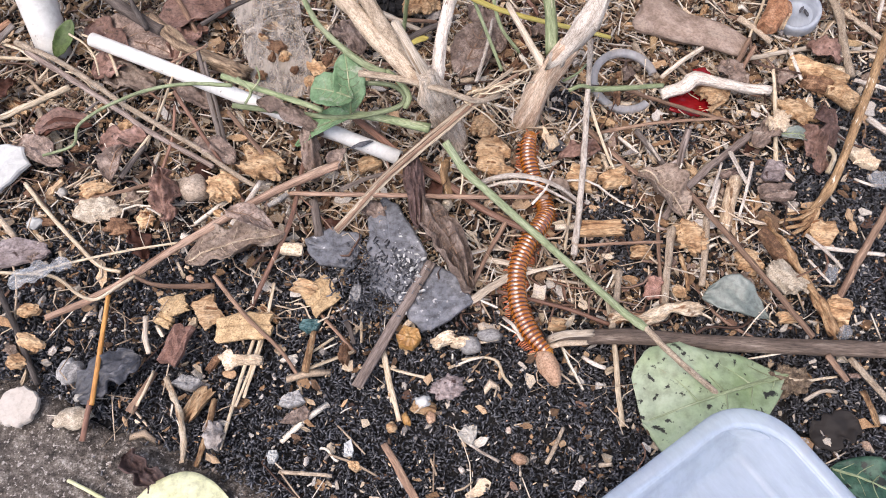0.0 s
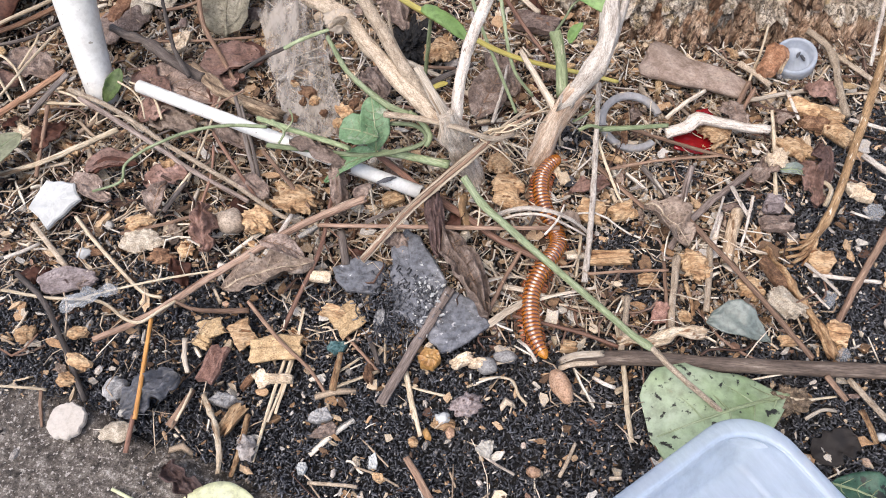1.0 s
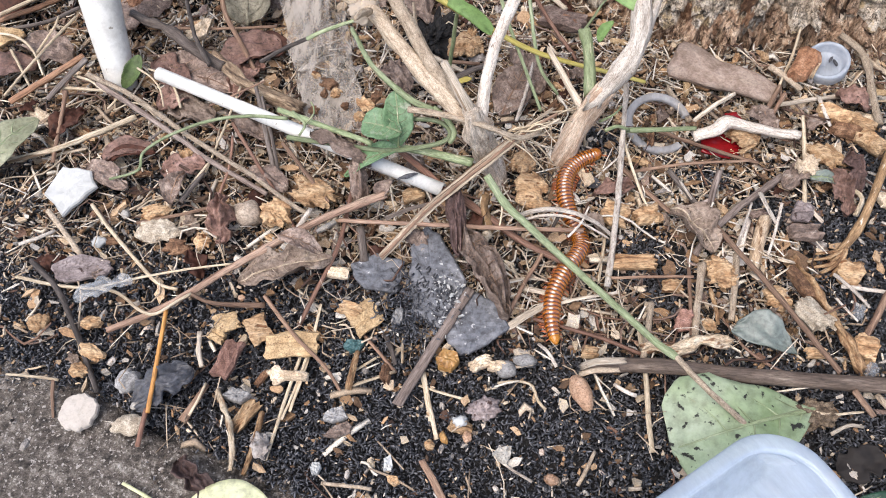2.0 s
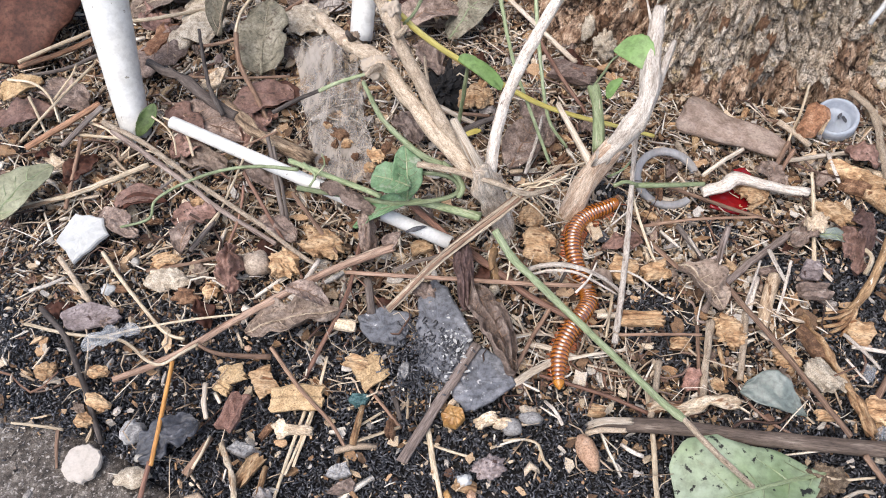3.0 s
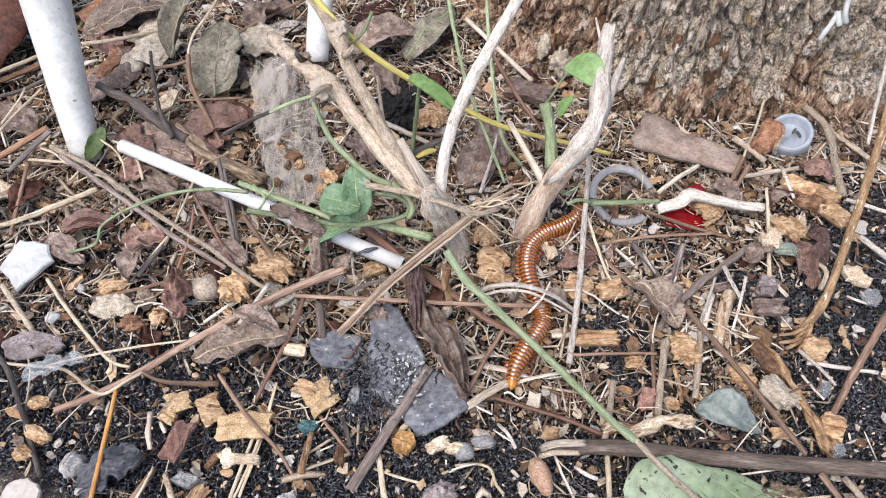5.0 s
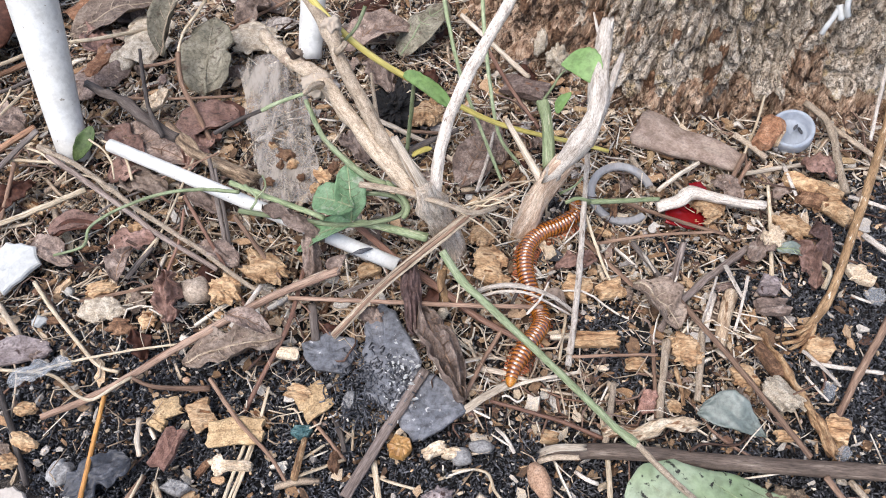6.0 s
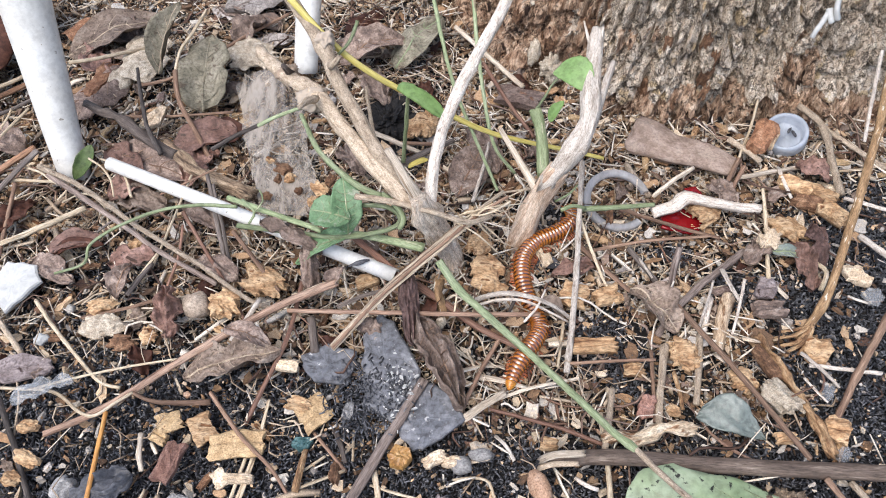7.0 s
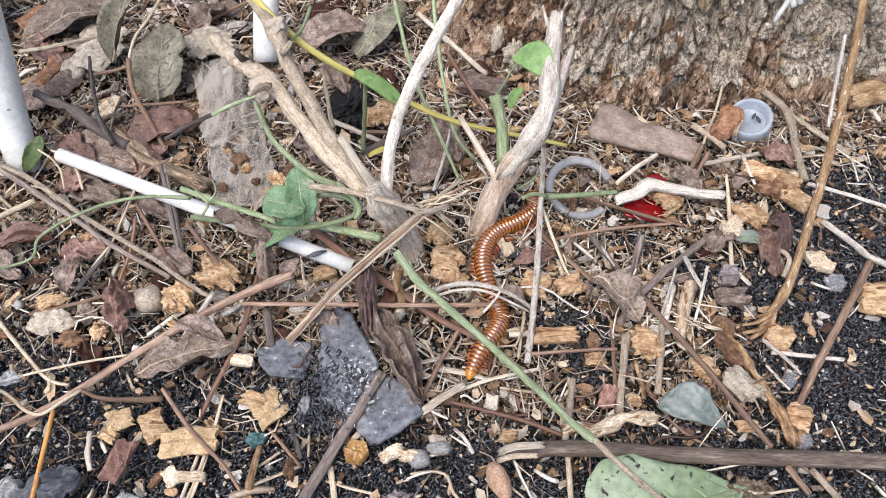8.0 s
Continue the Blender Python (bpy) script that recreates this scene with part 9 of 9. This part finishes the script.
lumps("fine_crumbs", 140000, lambda x, y: chance((0.9 - 0.82 * blackness(x, y)) * (0.35 + 0.65 * np.clip(field(x, y, 40, 8.8) * 2 + 0.5, 0, 1))) & ~on_concrete(x, y), (0.0005, 0.0022), (0.0020, 0.0072), CRUMB, "fine crumbs of rotten wood", "wood crumbs", flat=(0.4, 0.9), power=1.2)
lumps("wood_crumbs", 72000, lambda x, y: chance((0.95 - 0.90 * blackness(x, y)) * thin(x, y) * deep(x, y) ** 0.5) & ~(on_concrete(x, y)), (0.0008, 0.0052), (0.0005, 0.0062), CRUMB, "tan and ochre crumbs of rotten wood", "wood crumbs", flat=(0.2, 0.6), power=2.6)
flakes("wood_flakes", 5200, lambda x, y: ~on_slate(x, y) & chance((0.62 - 0.50 * blackness(x, y)) * thin(x, y)) & ~on_concrete(x, y), (0.0030, 0.0095), (0.0030, 0.0074), CRUMB, "thin ragged flakes of rotten wood", "wood flakes")
lumps("pellet_bed_chips", 12000, lambda x, y: ~on_slate(x, y) & chance(0.3 * blackness(x, y)) & ~(on_concrete(x, y)), (0.0010, 0.0060), (0.0042, 0.0060), CRUMB, "tan chips lying on black pellets", "wood crumbs", flat=(0.2, 0.5), power=2.6)
lumps("bark_flakes", 16000, lambda x, y: chance(0.55 - 0.5 * blackness(x, y)) & ~on_concrete(x, y), (0.0015, 0.0075), (0.0004, 0.0055), FLAKE, "dark brown flakes of bark and leaf", "bark flakes", flat=(0.06, 0.18))
lumps("pale_specks", 30000, lambda x, y: chance(0.22 * blackness(x, y)) & ~on_concrete(x, y), (0.0005, 0.0018), (0.0040, 0.0062), CRUMB, "tiny pale specks on black pellets", "wood crumbs", flat=(0.3, 0.7), power=1.6)
lumps("white_grains", 160000, lambda x, y: chance(np.clip(1.0 - np.hypot((x + 0.0035) / 0.008, (y - 0.1440) / 0.018), 0, 1) * 0.9), (0.0005, 0.0023), (0.0094, 0.0112), SHELL, "white mineral grains on flat slate", "grains", flat=(0.3, 0.6), power=2.0)
rods("straw_shreds", 22000, lambda x, y: ~on_slate(x, y) & chance((0.70 - 0.63 * blackness(x, y)) * deep(x, y)) & ~(on_concrete(x, y) & chance(np.full(len(x), 0.93))), (0.003, 0.017), (0.0003, 0.0010), (0.0018, 0.0092), SHRED,
     "pale dry shreds of straw and fibre", "straw shreds", tilt=0.4)
rods("straw_strips", 2000, lambda x, y: ~on_slate(x, y) & chance(0.72 - 0.60 * blackness(x, y)) & ~on_concrete(x, y), (0.005, 0.022), (0.0012, 0.0030), (0.0028, 0.0080), SHRED,
     "flat pale strips of straw and bark", "straw strips", flat=0.22, sides=4, tilt=0.3)
fibres("fine_roots", 3000, lambda x, y: chance((0.75 - 0.70 * blackness(x, y)) * deep(x, y)) & ~on_concrete(x, y), (0.006, 0.040), (0.0003, 0.0010), (0.0025, 0.0095), SHRED, "fine curling pale roots and fibres", "roots")
fibres("twig_bits", 2200, lambda x, y: chance(0.70 - 0.67 * blackness(x, y)) & ~on_concrete(x, y), (0.010, 0.045), (0.0005, 0.0014), (0.003, 0.0085), FLAKE, "thin dark bits of twig and root", "twig bits")
lumps("grit", 2400, lambda x, y: chance(0.25 + 0.55 * blackness(x, y)), (0.0010, 0.0044), (0.0025, 0.0056), GRIT, "small grey and tan grit", "grit", rough=0.25, flat=(0.5, 0.8), round_bits=True)
lumps("soil_crumbs", 60000, lambda x, y: on_concrete(x, y) & chance(np.exp(-np.clip(edge_gap(x, y), 0, 1) / 0.020) * 0.95 + 0.22 * np.clip(field(x, y, 50, 2.2) * 2, 0, 1)) | chance(np.full(len(x), 0.03)), (0.0004, 0.0018), (0.0046, 0.0062), SOILBIT, "dark soil crumbs scattered on concrete and ground", "soil", power=2.0)


# ---------------------------------------------------------------- countable chips of wood
def build_chips(n):
    rnd = random.Random(21)
    kinds = []
    for k, (m, lab) in enumerate(((CLOD, "split tan chip of rotten wood"), (OCHRE, "split ochre chip of wood"), (PALE2, "pale split chip of wood"), (ROTTEN_CHIP, "reddish-brown chip of rotten wood"), (CLOD, "crumbling tan chip of wood"), (DRIFT, "grey-brown chip of weathered wood"),
                                  (CLOD, "thick tan chip of rotten wood"), (PALE2, "thin pale splinter of wood"), (ROTTEN_CHIP, "dark reddish splinter of wood"))):
        size = (rnd.uniform(0.008, 0.014), rnd.uniform(0.0035, 0.007), rnd.uniform(0.0016, 0.0034))
        v, f = chip_mesh(size, 300 + k, 6, 4, 0.22)
        ob = link_mesh("wood_chip", v, f, m, smooth=False)
        tagged(ob, lab, "wood chip", "wood chips on the litter")
        kinds.append(ob)
    used, k = 0, 0
    while used < n:
        x, y = rnd.uniform(-0.19, 0.21), rnd.uniform(0.07, 0.33)
        k += 1
        xa, ya = np.array([x]), np.array([y])
        if on_tree(xa, ya)[0] or on_concrete(xa, ya)[0] or rnd.random() > 1.0 - 0.93 * blackness(xa, ya)[0]:
            continue
        if (0.02 < x < 0.065 and 0.10 < y < 0.235) or math.hypot(x - BOX_AT[0], y - BOX_AT[1]) < 0.09:
            continue
        m = pose(x, y, height(x, y) + rnd.uniform(0.0035, 0.0075), rnd.gauss(0, 12), rnd.gauss(0, 12), rnd.uniform(0, 360))
        if used < len(kinds):
            kinds[used].matrix_basis = m
        else:
            s = rnd.uniform(0.4, 1.0)
            copy_thing(kinds[used % len(kinds)], m).scale = (s, s * rnd.uniform(0.8, 1.2), s)
        used += 1


build_chips(230)


def build_leaf_litter():
    """Dead leaves behind the shrub, and curled brown scraps over the whole litter."""
    rnd = random.Random(8)
    kinds = ((DEADLEAF, TAN, "dry brown dead leaf on the litter"), (DARKLEAF, BROWN, "dark brown rotting leaf on the litter"), (RUSTLEAF, BROWN, "rust-brown dead leaf on the litter"), (ASHLEAF, GREYTWIG, "ash-grey dead leaf on the litter"))
    for i in range(16):
        x, y = rnd.uniform(-0.25, 0.02), rnd.uniform(0.285, 0.42)
        m, rib, lab = kinds[i % 4]
        a, ln = rnd.uniform(0, 6.28), rnd.uniform(0.025, 0.048)
        z = height(x, y) + rnd.uniform(0.005, 0.010)
        leaf("dead_leaf", (x, y, z), (x + ln * math.cos(a), y + ln * math.sin(a), z + rnd.uniform(-0.002, 0.004)), ln * rnd.uniform(0.4, 0.6), m, lab, arch=0.003, cup=rnd.uniform(-0.2, 0.3), wrinkle=0.15, nibble=0.3, fold=0.15, midrib=rib)
    scraps = []
    for k in range(8):
        m, rib, lab = kinds[k % 4]
        ob = leaf("leaf_scrap", (0, 0, 0), (0.012, 0, 0.001), rnd.uniform(0.006, 0.010), m, lab.replace("leaf", "leaf scrap"), arch=0.002, cup=rnd.uniform(-0.5, 0.5), wrinkle=0.3, nibble=0.6, fold=0.3, n=14, m=8, point=0.6)
        scraps.append(ob)
    for i in range(90):
        while True:
            x, y = rnd.uniform(-0.19, 0.21), rnd.uniform(0.08, 0.34)
            xa, ya = np.array([x]), np.array([y])
            if not (on_tree(xa, ya)[0] or on_concrete(xa, ya)[0] or (0.02 < x < 0.07 and 0.10 < y < 0.24) or math.hypot(x - BOX_AT[0], y - BOX_AT[1]) < 0.09) and rnd.random() > 0.85 * blackness(xa, ya)[0]:
                break
        p = pose(x, y, height(x, y) + rnd.uniform(0.004, 0.0075), rnd.gauss(0, 15), rnd.gauss(0, 15), rnd.uniform(0, 360))
        if i < len(scraps):
            scraps[i].matrix_basis = p
        else:
            s = rnd.uniform(0.4, 1.1)
            copy_thing(scraps[i % len(scraps)], p).scale = (s, s, s)


build_leaf_litter()


# ---------------------------------------------------------------- the millipede
MIL = [(43.7, 113.2, 5.2), (38.6, 119.5, 5.2), (34.8, 128.0, 5.2), (33.7, 137.0, 5.4), (34.6, 146.0, 6.0), (38.6, 155.0, 6.4), (43.4, 163.0, 5.2), (45.6, 169.0, 3.4), (44.6, 174.5, 3.4), (41.6, 180.5, 5.6),
       (39.6, 190.0, 7.0), (40.8, 199.5, 7.0), (46.0, 206.8, 6.6), (54.3, 212.2, 6.0), (60.3, 217.6, 6.0), (59.6, 224.5, 5.6), (53.5, 230.0, 5.0), (46.0, 236.0, 4.5)]
MIL_CURVE = curve_points([(a / 1000, b / 1000, c / 1000) for a, b, c in MIL], 600)
MIL_RUN = np.r_[0, np.cumsum(np.linalg.norm(np.diff(MIL_CURVE, axis=0), axis=1))]
CRAWL = [(0, 0.4), (0.5, 5.6), (1, 9.6), (1.5, 14.0), (2, 17.4), (2.2, 18.6), (3.3, 23.4), (3.5, 24.3), (4, 26.9), (4.5, 28.8), (5, 30.2), (5.2, 30.7), (6.3, 32.8), (6.5, 33.2), (7, 34.0), (7.5, 34.4), (8, 34.7)]
MIL_RADIUS, MIL_RINGS, MIL_PITCH = 0.00325, 59, 0.00154
MIL_MOVERS = []


def spine_at(s):
    """The place and pose on the millipede's track, s metres from its start; x points ahead."""
    s = min(max(s, 0.0), MIL_RUN[-1])
    p = Vector([float(np.interp(s, MIL_RUN, MIL_CURVE[:, k])) for k in range(3)])
    q = Vector([float(np.interp(min(s + 0.002, MIL_RUN[-1]), MIL_RUN, MIL_CURVE[:, k])) - float(np.interp(max(s - 0.002, 0), MIL_RUN, MIL_CURVE[:, k])) for k in range(3)]).normalized()
    y = Vector((0, 0, 1)).cross(q).normalized()
    z = q.cross(y)
    m = Matrix((q, y, z)).transposed().to_4x4()
    m.translation = p
    return m


def shell_mesh(profile, sides=28):
    """Rings along x: profile of (x, radius)."""
    verts, faces = [], []
    for x, r in profile:
        for k in range(sides):
            a = 2 * math.pi * k / sides
            verts.append((x, r * math.cos(a), r * math.sin(a) * 0.97))
    for i in range(len(profile) - 1):
        for k in range(sides):
            q = (k + 1) % sides
            faces.append((i * sides + k, (i + 1) * sides + k, (i + 1) * sides + q, i * sides + q))
    faces.append(tuple(range(sides)))
    faces.append(tuple((len(profile) - 1) * sides + k for k in range(sides))[::-1])
    return np.array(verts), faces


def leg_points(side, r, lean):
    return [(0, side * r * 0.45, -r * 0.85), (lean * 0.3, side * r * 0.95, -r * 0.95), (lean * 0.7, side * r * 1.24, -r * 0.95), (lean, side * r * 1.46, -r * 1.28)]


def build_millipede():
    body = new("millipede")
    tagged(body, "glossy orange-brown millipede crawling over straw and pellets", "millipede")
    for i in range(MIL_RINGS):
        w = i / (MIL_RINGS - 1)
        r = MIL_RADIUS * min(1.0, 0.66 + 0.34 * min(1, i / 5)) * (1.0 - 0.12 * max(0, (w - 0.9) / 0.1))
        p = MIL_PITCH
        v, f = shell_mesh([(-0.66 * p, 0.82 * r), (-0.5 * p, 0.90 * r), (-0.22 * p, 0.975 * r), (0.1 * p, r), (0.34 * p, 0.985 * r), (0.5 * p, 0.88 * r)])
        ring = link_mesh("body_ring", v, f, RING, body)
        v, f = shell_mesh([(-0.30 * p, 0.95 * r), (-0.18 * p, 0.995 * r), (0.08 * p, 1.01 * r), (0.28 * p, 1.0 * r), (0.42 * p, 0.94 * r)])
        link_mesh("orange_band", v, f, BAND, ring, "glossy orange band of the ring")
        for side in (-1, 1):
            for k in (-0.25, 0.25):
                lean = (0.0007 * math.sin(i * 0.9 + k * 3)) + k * p
                lv, lf, luv = tube_mesh([(a + k * p, b, c) for a, b, c in leg_points(side, r, lean)], 0.00030, 0.00016, 6, 0.05, i, jag=0.1, step=0.0009)
                link_mesh("leg", lv, lf, LEGS, ring, "thin orange leg", luv)
        MIL_MOVERS.append((ring, (i + 1.4) * p))
    r = MIL_RADIUS * 0.66
    v, f = shell_mesh([(-0.0030, 0.0003), (-0.0027, 0.30 * r), (-0.0018, 0.62 * r), (-0.0006, 0.88 * r), (0.0006, 0.93 * r)])
    MIL_MOVERS.append((link_mesh("tail", v, f, TAIL, body, "bright orange pointed tail"), 0.0014))
    r = MIL_RADIUS * 0.88
    v, f = shell_mesh([(-0.001, 0.9 * r), (0.0003, 0.95 * r), (0.0016, 0.86 * r), (0.0027, 0.6 * r), (0.0032, 0.2 * r)])
    head = link_mesh("head", v, f, BAND, body, "rounded orange-brown head")
    for side in (-1, 1):
        lv, lf, luv = tube_mesh([(0.002, side * 0.001, 0), (0.004, side * 0.0022, -0.0003), (0.0058, side * 0.0026, -0.0014)], 0.0003, 0.0002, 6, 0.05, 3, step=0.0009)
        link_mesh("antenna", lv, lf, LEGS, head, "short orange antenna", luv)
    MIL_MOVERS.append((head, (MIL_RINGS + 1.2) * MIL_PITCH))


build_millipede()


def motions():
    for ob, back in MIL_MOVERS:
        walk(ob, [(t, spine_at(s / 1000 + back)) for t, s in CRAWL])


motions()
